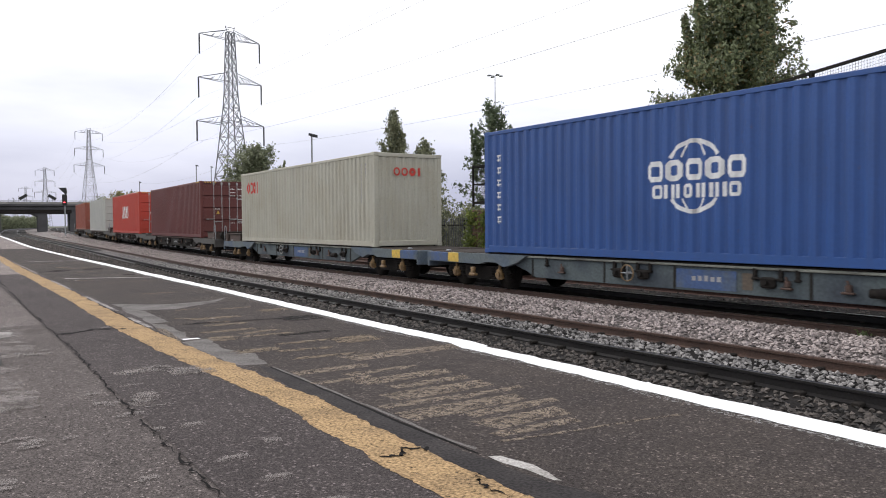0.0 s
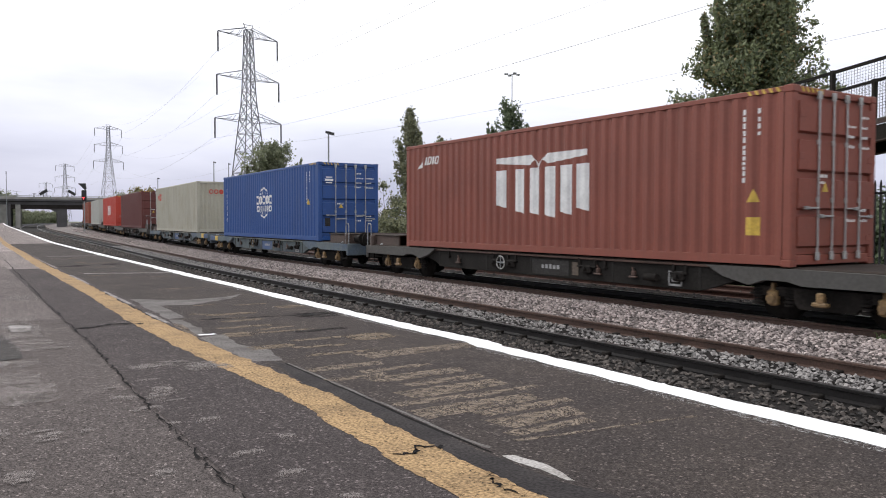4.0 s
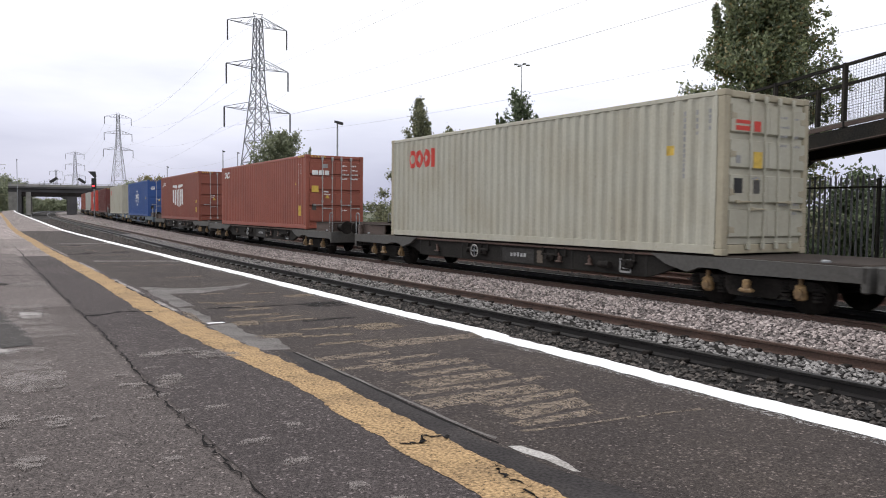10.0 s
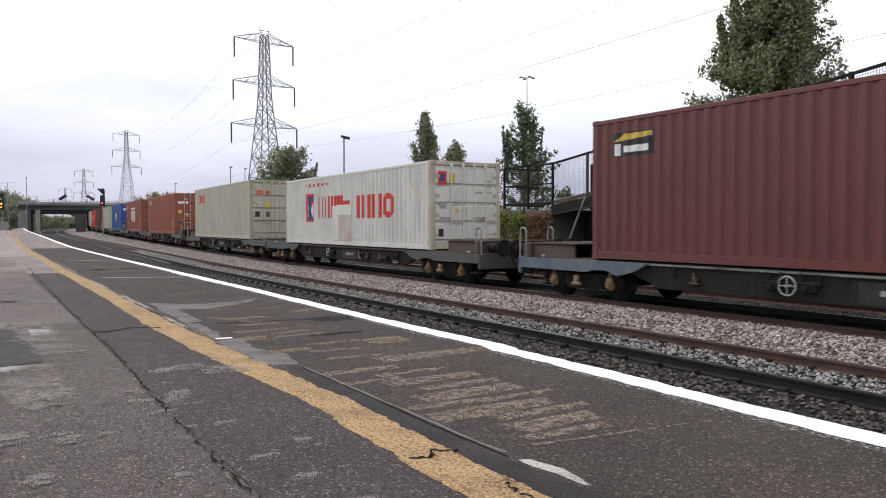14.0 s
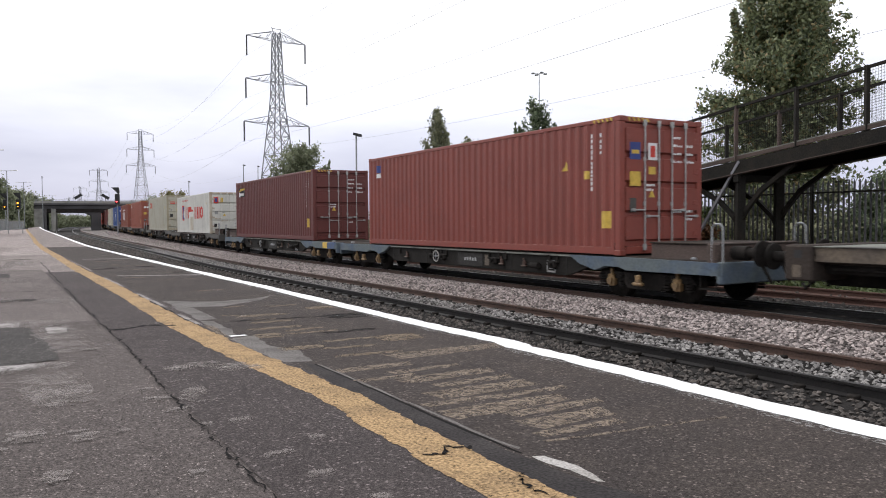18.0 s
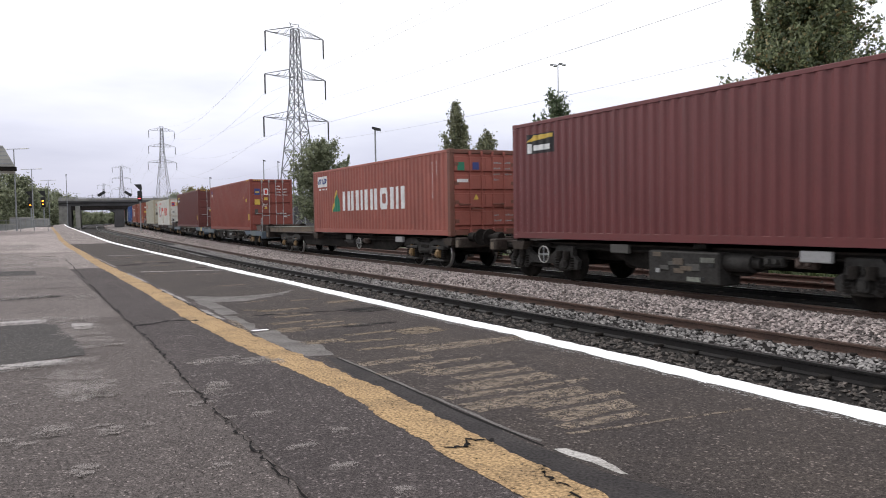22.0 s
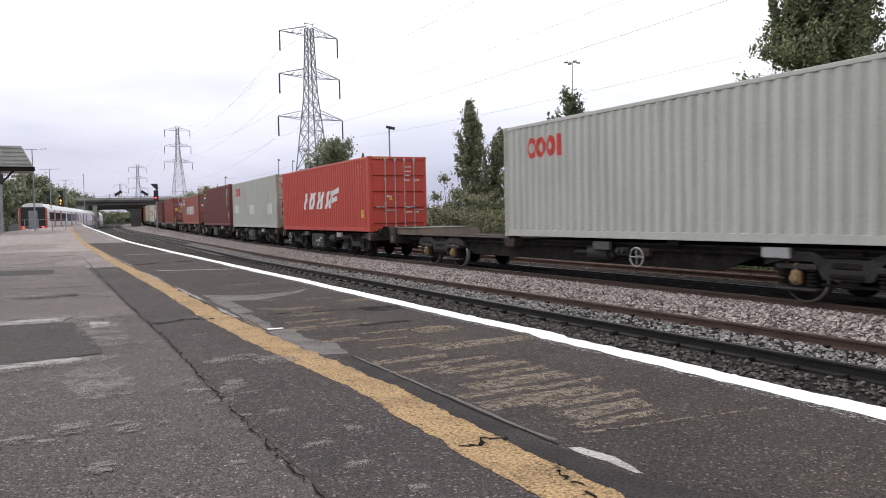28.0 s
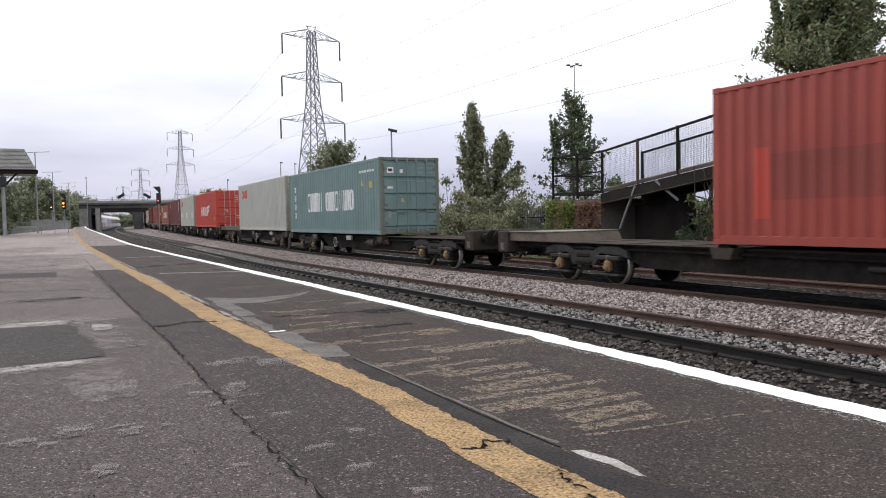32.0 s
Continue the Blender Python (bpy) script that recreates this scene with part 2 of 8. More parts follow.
HATCH = worn("worn_hatch_paint", (0.24, 0.194, 0.152), 0.57, 18.0, other=(0.15, 0.122, 0.098), grit=0.5, sharp=0.14, most=0.74, rim=False)
HATCH_TAN = worn("worn_tan_paint", (0.205, 0.162, 0.118), 0.6, 17.0, other=(0.14, 0.11, 0.082), grit=0.5, sharp=0.12, most=0.78)
PALE_PATCH = worn("pale_cement_stripe", (0.37, 0.347, 0.337), 0.68, 13.0, other=(0.17, 0.152, 0.143), grit=0.5, sharp=0.2, most=0.85)
WHITE_RIM = worn("thin_white_overspray", (0.5, 0.49, 0.48), 0.4, 40.0, other=(0.35, 0.33, 0.31), grit=0.5, sharp=0.1, most=0.8, rim=False)
WORN_WHITE = worn("worn_white_paint", (0.42, 0.4, 0.38), 1.1, 25.0, other=(0.3, 0.28, 0.26), grit=0.4, most=0.95, rim=False)
ASPHALT_MID = asphalt("mid_grey_asphalt", (0.172, 0.148, 0.14), (0.255, 0.219, 0.206), 0.7, 0.5)
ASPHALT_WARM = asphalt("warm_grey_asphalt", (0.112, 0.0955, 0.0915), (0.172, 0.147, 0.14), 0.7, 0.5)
DARK_REPAIR = asphalt("dark_repair_asphalt", (0.0525, 0.0488, 0.0475), (0.0688, 0.0625, 0.0587), 0.5)
AGGREGATE = island_material("bared_aggregate", (0.024, 0.021, 0.02), (0.135, 0.117, 0.11), 0.9, 300)
CONCRETE = material("concrete", (0.3, 0.29, 0.27), 0.85, grain=0.2, scale=25, stain=0.4, stain_scale=0.8, bump=0.3)
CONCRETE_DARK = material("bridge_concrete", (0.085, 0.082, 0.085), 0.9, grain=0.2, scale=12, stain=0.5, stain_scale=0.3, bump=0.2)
RAIL = material("rusty_rail", (0.085, 0.05, 0.038), 0.6, 0.3, grain=0.3, scale=40, stain=0.4, stain_scale=2, bump=0.2)
RAIL_DARK = material("oily_rail", (0.022, 0.02, 0.02), 0.45, 0.3, grain=0.3, scale=40, stain=0.3, stain_scale=2, bump=0.2)
RAIL_HEAD = material("polished_rail_head", (0.55, 0.55, 0.56), 0.3, 1.0, grain=0.1, scale=30, stain=0.2, bump=0.0)
RAIL_RED = material("red_rust_rail", (0.1, 0.052, 0.04), 0.8, 0.1, grain=0.3, scale=30, stain=0.3, stain_scale=2, bump=0.2)
SLEEPER_DIRTY = material("oily_sleeper", (0.045, 0.041, 0.038), 0.9, grain=0.3, scale=30, stain=0.4, bump=0.3, spread=0.2)
SLEEPER = material("sleeper_concrete", (0.2, 0.185, 0.17), 0.9, grain=0.3, scale=30, stain=0.4, bump=0.3, spread=0.2)
BALLAST = island_material("pinkish_ballast_stone", (0.07, 0.059, 0.055), (0.52, 0.445, 0.42))
BALLAST_BED = material("ballast_bed", (0.17, 0.147, 0.138), 0.95, grain=0.6, scale=28, stain=0.4, stain_scale=1.2, bump=1.0)
BALLAST_GREY = island_material("grey_ballast_stone", (0.06, 0.056, 0.054), (0.36, 0.34, 0.325))
# oily stone and bed; both also paint the shade under the freight train
BALLAST_DIRTY_SHADE = island_material("oily_and_shade_dark_stone", (0.014, 0.013, 0.012), (0.12, 0.102, 0.09))
DIRTY_SHADE_BED = material("oily_and_shade_dark_bed", (0.02, 0.018, 0.017), 0.9, grain=0.6, scale=25, stain=0.4, stain_scale=1.2, bump=1.0)
EARTH = material("weedy_ground", (0.09, 0.088, 0.055), 0.95, grain=0.5, scale=6, stain=0.5, stain_scale=0.15, bump=0.5, stain_colour=(0.05, 0.07, 0.03))
LEAF = leaf_material("dark_green_leaf", (0.05, 0.074, 0.04), (0.2, 0.245, 0.135))
LEAF_MAPLE = leaf_material("maple_leaf", (0.065, 0.09, 0.05), (0.28, 0.31, 0.16), (0.27, 0.2, 0.09))
LEAF_OLIVE = leaf_material("olive_leaf", (0.085, 0.1, 0.06), (0.32, 0.32, 0.185))
LEAF_RUST = leaf_material("reddish_leaf", (0.09, 0.05, 0.03), (0.25, 0.13, 0.07))
WEED = leaf_material("weed_leaf", (0.07, 0.1, 0.04), (0.2, 0.25, 0.1))
LEAF_YELLOW = leaf_material("yellowing_leaf", (0.12, 0.11, 0.04), (0.3, 0.25, 0.09))
LEAF_IVY = leaf_material("ivy_leaf", (0.06, 0.095, 0.02), (0.25, 0.29, 0.06))
BARK = material("bark", (0.09, 0.075, 0.06), 0.95, grain=0.4, scale=20, stain=0.4, bump=0.6)
STEEL_DARK = material("weathered_dark_steel", (0.02, 0.019, 0.017), 0.8, 0.1, grain=0.3, scale=30, stain=0.4, stain_scale=2, bump=0.2, stain_colour=(0.033, 0.028, 0.022))
FENCE_STEEL = material("weathered_fence_steel", (0.13, 0.13, 0.136), 0.7, 0.2, grain=0.25, scale=30, stain=0.4, stain_scale=2, bump=0.1, spread=0.35)
STEEL_RUST = material("rust_brown_steel", (0.085, 0.06, 0.05), 0.85, 0.1, grain=0.3, scale=30, stain=0.5, stain_scale=1.5, bump=0.2)
STEEL_GALV = material("galvanised_steel", (0.3, 0.31, 0.32), 0.55, 0.5, grain=0.1, scale=20, stain=0.3, stain_scale=1, bump=0.05)
PYLON_STEEL = material("pylon_steel", (0.2, 0.2, 0.22), 0.7, 0.3, grain=0.1, scale=5, stain=0.2, bump=0.0)
# distance haze is put into this leaf colour, so it runs paler
LEAF_HAZE = leaf_material("haze_paled_leaf", (0.11, 0.13, 0.08), (0.33, 0.35, 0.22))
CABLE = material("grey_cable", (0.45, 0.45, 0.48), 0.6, grain=0.05, stain=0.1, bump=0.0)
INSULATOR = material("insulator_glaze", (0.04, 0.035, 0.04), 0.4, grain=0.1, stain=0.1, bump=0.0)
BLACK = material("black_housing", (0.012, 0.012, 0.013), 0.6, grain=0.2, stain=0.2, bump=0.0)
BOGIE = material("brake_dust_and_shade_black", (0.013, 0.0115, 0.0105), 0.85, 0.1, grain=0.3, scale=20, stain=0.5, stain_scale=3, bump=0.2, stain_colour=(0.03, 0.026, 0.023))
BOGIE_GREY = material("greasy_bogie_grey", (0.045, 0.043, 0.041), 0.7, 0.2, grain=0.3, scale=20, stain=0.5, stain_scale=4, bump=0.2, stain_colour=(0.03, 0.028, 0.026))
WHEEL = material("worn_wheel_steel", (0.72, 0.71, 0.7), 0.3, 0.8, grain=0.1, stain=0.3, stain_scale=4, bump=0.0)
AXLEBOX = material("ochre_axlebox", (0.23, 0.145, 0.062), 0.6, 0.0, grain=0.3, scale=30, stain=0.6, stain_scale=6, bump=0.1, stain_colour=(0.1, 0.06, 0.03))
UNDER_BLUE = material("faded_blue_frame", (0.1, 0.122, 0.13), 0.75, 0.0, grain=0.2, scale=20, stain=0.5, stain_scale=1.7, bump=0.1, stain_colour=(0.055, 0.085, 0.135))
PANEL_BLUE = material("worn_blue_panel", (0.045, 0.085, 0.2), 0.7, 0.0, grain=0.2, scale=20, stain=0.5, stain_scale=3, bump=0.1, stain_colour=(0.08, 0.1, 0.12))
EDGE_PALE = material("grimy_pale_edge", (0.2, 0.21, 0.18), 0.8, 0.1, grain=0.25, scale=20, stain=0.7, stain_scale=1.3, bump=0.1, stain_colour=(0.06, 0.055, 0.05))
UNDER_SLATE = material("grimy_blue_grey_side", (0.075, 0.095, 0.1), 0.8, 0.0, grain=0.25, scale=20, stain=0.6, stain_scale=1.3, bump=0.15, stain_colour=(0.035, 0.045, 0.06))
UNDER_GREY = material("grimy_grey_frame", (0.068, 0.065, 0.06), 0.75, 0.0, grain=0.2, scale=20, stain=0.6, stain_scale=2, bump=0.1, stain_colour=(0.06, 0.056, 0.05))
UNDER_DARK = material("grimy_dark_frame", (0.029, 0.027, 0.025), 0.8, 0.0, grain=0.25, scale=20, stain=0.7, stain_scale=1.6, bump=0.15, stain_colour=(0.018, 0.017, 0.016))
FLAT_BROWN = material("brown_grime_flat", (0.05, 0.04, 0.034), 0.85, 0.0, grain=0.25, scale=20, stain=0.6, stain_scale=1.6, bump=0.2, stain_colour=(0.036, 0.03, 0.027))
FLAT_TAN = material("tan_end_plate", (0.115, 0.09, 0.066), 0.85, 0.0, grain=0.25, scale=20, stain=0.5, stain_scale=1.6, bump=0.2, stain_colour=(0.07, 0.058, 0.05))
YELLOW_MARK = material("yellow_marking", (0.62, 0.42, 0.07), 0.6, grain=0.1, stain=0.35, stain_scale=8, bump=0.0)
WHITE_MARK = material("white_marking", (0.75, 0.75, 0.74), 0.6, grain=0.08, scale=20, stain=0.2, stain_scale=3, bump=0.0)
RED_MARK = material("red_marking", (0.55, 0.045, 0.03), 0.6, grain=0.08, stain=0.2, bump=0.0)
GREEN_MARK = material("green_marking", (0.02, 0.19, 0.11), 0.6, grain=0.08, stain=0.2, bump=0.0)
NAVY_MARK = material("navy_marking", (0.03, 0.05, 0.2), 0.6, grain=0.08, stain=0.2, bump=0.0)
GREY_MARK = material("grey_marking", (0.3, 0.3, 0.3), 0.6, grain=0.1, stain=0.3, bump=0.0)
LOCKROD = material("lock_rod_zinc", (0.42, 0.42, 0.41), 0.5, 0.4, grain=0.15, stain=0.4, stain_scale=4, bump=0.0)
GLASS_DARK = material("dark_window", (0.012, 0.014, 0.018), 0.08, grain=0.0, stain=0.0, bump=0.0)
RED_LAMP = glow("red_signal_lamp", (1.0, 0.04, 0.05), 9.0)
YELLOW_LAMP = glow("yellow_signal_lamp", (1.0, 0.36, 0.03), 5.0)


def paint(name, colour, rough=0.55, dirt=0.3, dirt_colour=None, rust=0.35):
    """Weathered enamel: uneven fading, grime that has run down in streaks, and small rusted chips."""
    m = material(name, colour, rough, 0.0, grain=0.06, scale=18, stain=dirt, stain_scale=0.9, bump=0.05,
                 stain_colour=dirt_colour or [c * 0.78 for c in colour])
    n, l = m.node_tree.nodes, m.node_tree.links
    b = n["Principled BSDF"]
    last = b.inputs["Base Color"].links[0].from_socket
    t = n.new("ShaderNodeTexCoord")
    grime = [c * 0.5 + q for c, q in zip(colour, (0.024, 0.019, 0.015))]
    for stretch, scale, low, high, most, tone in (((1.0, 5.0, 0.28), 1.0, 0.5, 0.72, 0.28 + 0.4 * dirt, grime), ((2.0, 16.0, 0.9), 1.0, 0.56, 0.74, 0.12 + 0.4 * dirt, [c * 1.15 + 0.006 for c in colour]),
                                                  ((1.0, 1.0, 0.55), 11.0, 0.665, 0.71, rust, (0.13, 0.06, 0.035))):
        mp, z, r, x = n.new("ShaderNodeMapping"), n.new("ShaderNodeTexNoise"), n.new("ShaderNodeMapRange"), n.new("ShaderNodeMix")
        mp.inputs["Scale"].default_value = stretch
        z.inputs["Scale"].default_value, z.inputs["Detail"].default_value, z.inputs["Roughness"].default_value = scale, 6.0, 0.62
        r.inputs["From Min"].default_value, r.inputs["From Max"].default_value, r.inputs["To Max"].default_value = low, high, most
        x.data_type = "RGBA"
        x.inputs["B"].default_value = (*tone, 1)
        l.new(t.outputs["Object"], mp.inputs["Vector"])
        l.new(mp.outputs[0], z.inputs["Vector"])
        l.new(z.outputs["Fac"], r.inputs["Value"])
        l.new(r.outputs[0], x.inputs["Factor"])
        l.new(last, x.inputs["A"])
        last = x.outputs["Result"]
    l.new(last, b.inputs["Base Color"])
    return m


# ---- geometry ----
class Geo:
    """Vertices and faces of one mesh, put together from simple solids."""

    def __init__(self):
        self.v, self.f, self.round = [], [], []

    def add(self, vs, fs, smooth=False):
        k = len(self.v)
        self.v += [tuple(p) for p in vs]
        self.f += [tuple(i + k for i in q) for q in fs]
        self.round += [smooth] * len(fs)
        return self

    def box(self, x0, y0, z0, x1, y1, z1):
        return self.add([(x, y, z) for z in (z0, z1) for y in (y0, y1) for x in (x0, x1)],
                        [(0, 2, 3, 1), (4, 5, 7, 6), (0, 1, 5, 4), (2, 6, 7, 3), (0, 4, 6, 2), (1, 3, 7, 5)])

    def block(self, x0, y0, z0, x1, y1, z1, c=0.02):
        """A box whose long edges are chamfered all round."""
        cx, cy, cz = (x0 + x1) / 2, (y0 + y1) / 2, (z0 + z1) / 2
        c = min(c, (x1 - x0) * 0.45, (y1 - y0) * 0.45, (z1 - z0) * 0.45)
        ring = [(x0 + c, y0), (x1 - c, y0), (x1, y0 + c), (x1, y1 - c), (x1 - c, y1), (x0 + c, y1), (x0, y1 - c), (x0, y0 + c)]
        inner = [(px + (c if px < cx else -c), py + (c if py < cy else -c)) for px, py in ring]
        vs = [(*p, z0) for p in inner] + [(*p, z0 + c) for p in ring] + [(*p, z1 - c) for p in ring] + [(*p, z1) for p in inner]
        fs = [tuple(range(7, -1, -1)), tuple(range(24, 32))]
        for k in range(3):
            fs += [(8 * k + i, 8 * k + (i + 1) % 8, 8 * k + 8 + (i + 1) % 8, 8 * k + 8 + i) for i in range(8)]
        return self.add(vs, fs)

    def prism(self, poly, x0, x1):
        """A polygon in the (y, z) plane, drawn out along x."""
        n = len(poly)
        area = sum(poly[i][0] * poly[(i + 1) % n][1] - poly[(i + 1) % n][0] * poly[i][1] for i in range(n))
        poly = poly if area > 0 else poly[::-1]
        return self.add([(x0, *p) for p in poly] + [(x1, *p) for p in poly],
                        [tuple(range(n - 1, -1, -1)), tuple(range(n, 2 * n))] + [(i, (i + 1) % n, n + (i + 1) % n, n + i) for i in range(n)])

    def rod(self, a, b, r, r2=None, n=8):
        a, b = Vector(a), Vector(b)
        d = (b - a).normalized()
        u = d.cross(Vector((0, 0, 1)) if abs(d.z) < 0.9 else Vector((1, 0, 0))).normalized()
        w = d.cross(u)
        r2 = r if r2 is None else r2
        vs = [p + (u * math.cos(t) + w * math.sin(t)) * q for p, q in ((a, r), (b, r2)) for t in (math.tau * i / n for i in range(n))]
        self.add(vs, [(i, (i + 1) % n, n + (i + 1) % n, n + i) for i in range(n)], n > 5)
        return self.add(vs, [tuple(range(n - 1, -1, -1)), tuple(range(n, 2 * n))])

    def beam(self, a, b, w, h):
        """A square-cut bar from a to b, w wide and h deep."""
        a, b = Vector(a), Vector(b)
        d = (b - a).normalized()
        u = d.cross(Vector((0, 0, 1)) if abs(d.z) < 0.95 else Vector((0, 1, 0))).normalized()
        k = u.cross(d)
        vs = [p + u * x * w / 2 + k * z * h / 2 for p in (a, b) for x, z in ((-1, -1), (1, -1), (1, 1), (-1, 1))]
        return self.add(vs, [(3, 2, 1, 0), (4, 5, 6, 7), (0, 1, 5, 4), (1, 2, 6, 5), (2, 3, 7, 6), (3, 0, 4, 7)])

    def sweep(self, points, r, n=4):
        """One tube through a row of points."""
        pts = [Vector(p) for p in points]
        k = len(self.v)
        for i, p in enumerate(pts):
            d = (pts[min(i + 1, len(pts) - 1)] - pts[max(i - 1, 0)]).normalized()
            u = d.cross(Vector((0, 0, 1)) if abs(d.z) < 0.9 else Vector((1, 0, 0))).normalized()
            w = u.cross(d)
            self.v += [tuple(p + (u * math.cos(math.tau * (j + 0.5) / n) + w * math.sin(math.tau * (j + 0.5) / n)) * r) for j in range(n)]
        f = [(k + i * n + j, k + i * n + (j + 1) % n, k + (i + 1) * n + (j + 1) % n, k + (i + 1) * n + j) for i in range(len(pts) - 1) for j in range(n)]
        e = k + (len(pts) - 1) * n
        f += [tuple(k + j for j in range(n - 1, -1, -1)), tuple(e + j for j in range(n))]
        self.f += f
        self.round += [False] * len(f)
        return self

    def ring(self, centre, axis, r, tube, n=20, k=6):
        c, ax = Vector(centre), Vector(axis).normalized()
        u = ax.cross(Vector((0, 0, 1)) if abs(ax.z) < 0.9 else Vector((1, 0, 0))).normalized()
        w = ax.cross(u)
        vs = []
        for i in range(n):
            o = u * math.cos(math.tau * i / n) + w * math.sin(math.tau * i / n)
            vs += [c + o * (r + tube * math.cos(math.tau * j / k)) + ax * tube * math.sin(math.tau * j / k) for j in range(k)]
        return self.add(vs, [(i * k + j, ((i + 1) % n) * k + j, ((i + 1) % n) * k + (j + 1) % k, i * k + (j + 1) % k) for i in range(n) for j in range(k)], True)

    def turned(self, m):
        self.v = [tuple(m @ Vector(p)) for p in self.v]
        return self

    def mesh(self, name):
        me = bpy.data.meshes.new(name)
        me.from_pydata(self.v, [], self.f)
        me.polygons.foreach_set("use_smooth", self.round)
        me.update()
        return me


def part(name, geo, mat, parent=None, label="", at=None):
    """Links a Geo or a ready mesh as one mesh object, under a thing or a part. The paint belongs to the object, so meshes can be shared."""
    me = geo.mesh(name) if isinstance(geo, Geo) else geo
    if not me.materials:
        me.materials.append(None)
    ob = new(name, me)
    ob.material_slots[0].link = "OBJECT"
    ob.material_slots[0].material = mat
    if parent:
        ob.parent = parent
    if at is not None:
        ob.matrix_basis = at
    if label:
        ob["label"] = label
    return ob


def thing(name, label, category, at=None, group="", kind=""):
    ob = new(name)
    ob.empty_display_size = 0.2
    if at is not None:
        ob.matrix_basis = at
    return tagged(ob, label, category, group, kind)


MESHES = {}


def shared(key, build):
    if key not in MESHES:
        MESHES[key] = build().mesh(key)
    return MESHES[key]


def solid(name, geo, mat, label, category, group="", kind="", at=None):
    return tagged(part(name, geo, mat, None, "", at), label, category, group, kind)


# ---- the line of the tracks: curvature per hundred metres at stations along the freight line ----
STATIONS = [-300, -40, 0, 40, 80, 120, 170, 230, 480]
BENDS = [0.0, 0.205, 0.205, -0.129, -0.069, -0.027, 0.0, -0.22, -0.2]
SS = np.arange(-300.0, 480.5, 0.5)
KK = np.interp(SS, STATIONS, BENDS) / 100
HEAD = -np.concatenate([[0], np.cumsum((KK[1:] + KK[:-1]) * 0.25)])
HEAD += -0.5283 - HEAD[600]
TX = np.concatenate([[0], np.cumsum((np.sin(HEAD[1:]) + np.sin(HEAD[:-1])) * 0.25)])
TY = np.concatenate([[0], np.cumsum((np.cos(HEAD[1:]) + np.cos(HEAD[:-1])) * 0.25)])
TX += 16.416 - TX[600]
TY += -3.495 - TY[600]


def climb(s):
    """The gentle rise of the line towards the bridge."""
    return 0.005 * max(0.0, min(s, 260.0) - 45.0)


def spot(s, lat, z=0.0):
    """The place s metres along the freight line and lat metres to the right of it."""
    h = np.interp(s, SS, HEAD)
    z = z + climb(s)
    return Vector((float(np.interp(s, SS, TX) + lat * np.cos(h)), float(np.interp(s, SS, TY) - lat * np.sin(h)), z))


def stand(s, lat=0.0, z=0.0):
    """The pose there, with y along the line and x to its right."""
    return pose(*spot(s, lat, z), 0, 0, -math.degrees(float(np.interp(s, SS, HEAD))))


def seen(azimuth, distance, z=0.0):
    """The place at a bearing (degrees right of +y) and distance from the camera's spot."""
    a = radians(azimuth)
    return Vector((distance * math.sin(a), distance * math.cos(a), z))


def strip(stations, profile, closed=False):
    """A sheet that follows the line; profile: a list of (lat, z), or a function of the station that gives one."""
    g, n = Geo(), 0
    for s in stations:
        row = profile(s) if callable(profile) else profile
        n = len(row)
        g.v += [tuple(spot(s, a, z)) for a, z in row]
    for i in range(len(stations) - 1):
        for j in range(n if closed else n - 1):
            a, b = i * n + j, i * n + (j + 1) % n
            g.f.append((a, b, b + n, a + n))
            g.round.append(False)
    return g


Z_RAIL, Z_NEAR, Z_BACK = -0.755, -0.934, -0.80   # rail tops: freight line, near line, rusty siding
L_EDGE, L_NEAR, L_PLAT, L_BACK = -9.15, -3.5, -7.68, 4.0


def spread_out(s):
    """How far the platform and its lines part from the freight line on the way north."""
    u = min(1.0, max(0.0, (s - 55) / 115))
    return -2.8 * u * u * (3 - 2 * u)

# ---- ground, track bed, platform ----
far = Geo()
far.add([(-3000, -3000, -1.36), (3000, -3000, -1.36), (3000, 3000, -1.36), (-3000, 3000, -1.36)], [(0, 1, 2, 3)])
solid("ground", far, EARTH, "rough weedy ground beside the railway", "ground", kind="structure")

ALONG = [float(s) for s in np.concatenate([np.arange(-230, 0, 10), np.arange(0, 80, 2), np.arange(80, 300, 10)])]
solid("track_bed", strip(ALONG, lambda s: [(-2.62 + spread_out(s), -1.075), (-2.25, -1.02), (-1.75, -0.90), (-1.2, -0.865), (-0.95, -0.88), (0.0, -0.90), (1.0, -0.90), (1.9, -0.93), (3.0, -0.97), (5.2, -0.98), (6.2, -1.15), (7.5, -1.37)]),
      BALLAST_BED, "pinkish grey stone ballast under the freight line", "track bed", kind="structure")
solid("track_bed", strip(ALONG, lambda s: [(-9.3 + spread_out(s), -1.22), (-7.0 + spread_out(s), -1.16), (-5.2 + spread_out(s), -1.15), (-4.35 + spread_out(s), -1.10), (-2.62 + spread_out(s), -1.075)]),
      DIRTY_SHADE_BED, "oil-blackened track bed beside the platform", "track bed", kind="structure")

# painted shade: a darker sheet over the ballast below the train
solid("track_bed", strip(ALONG, [(-0.84, -0.868), (1.0, -0.868), (1.9, -0.9), (3.0, -0.945), (5.2, -0.955)]), DIRTY_SHADE_BED, "dark strip painted in for the shade under the freight train", "track bed", kind="structure")


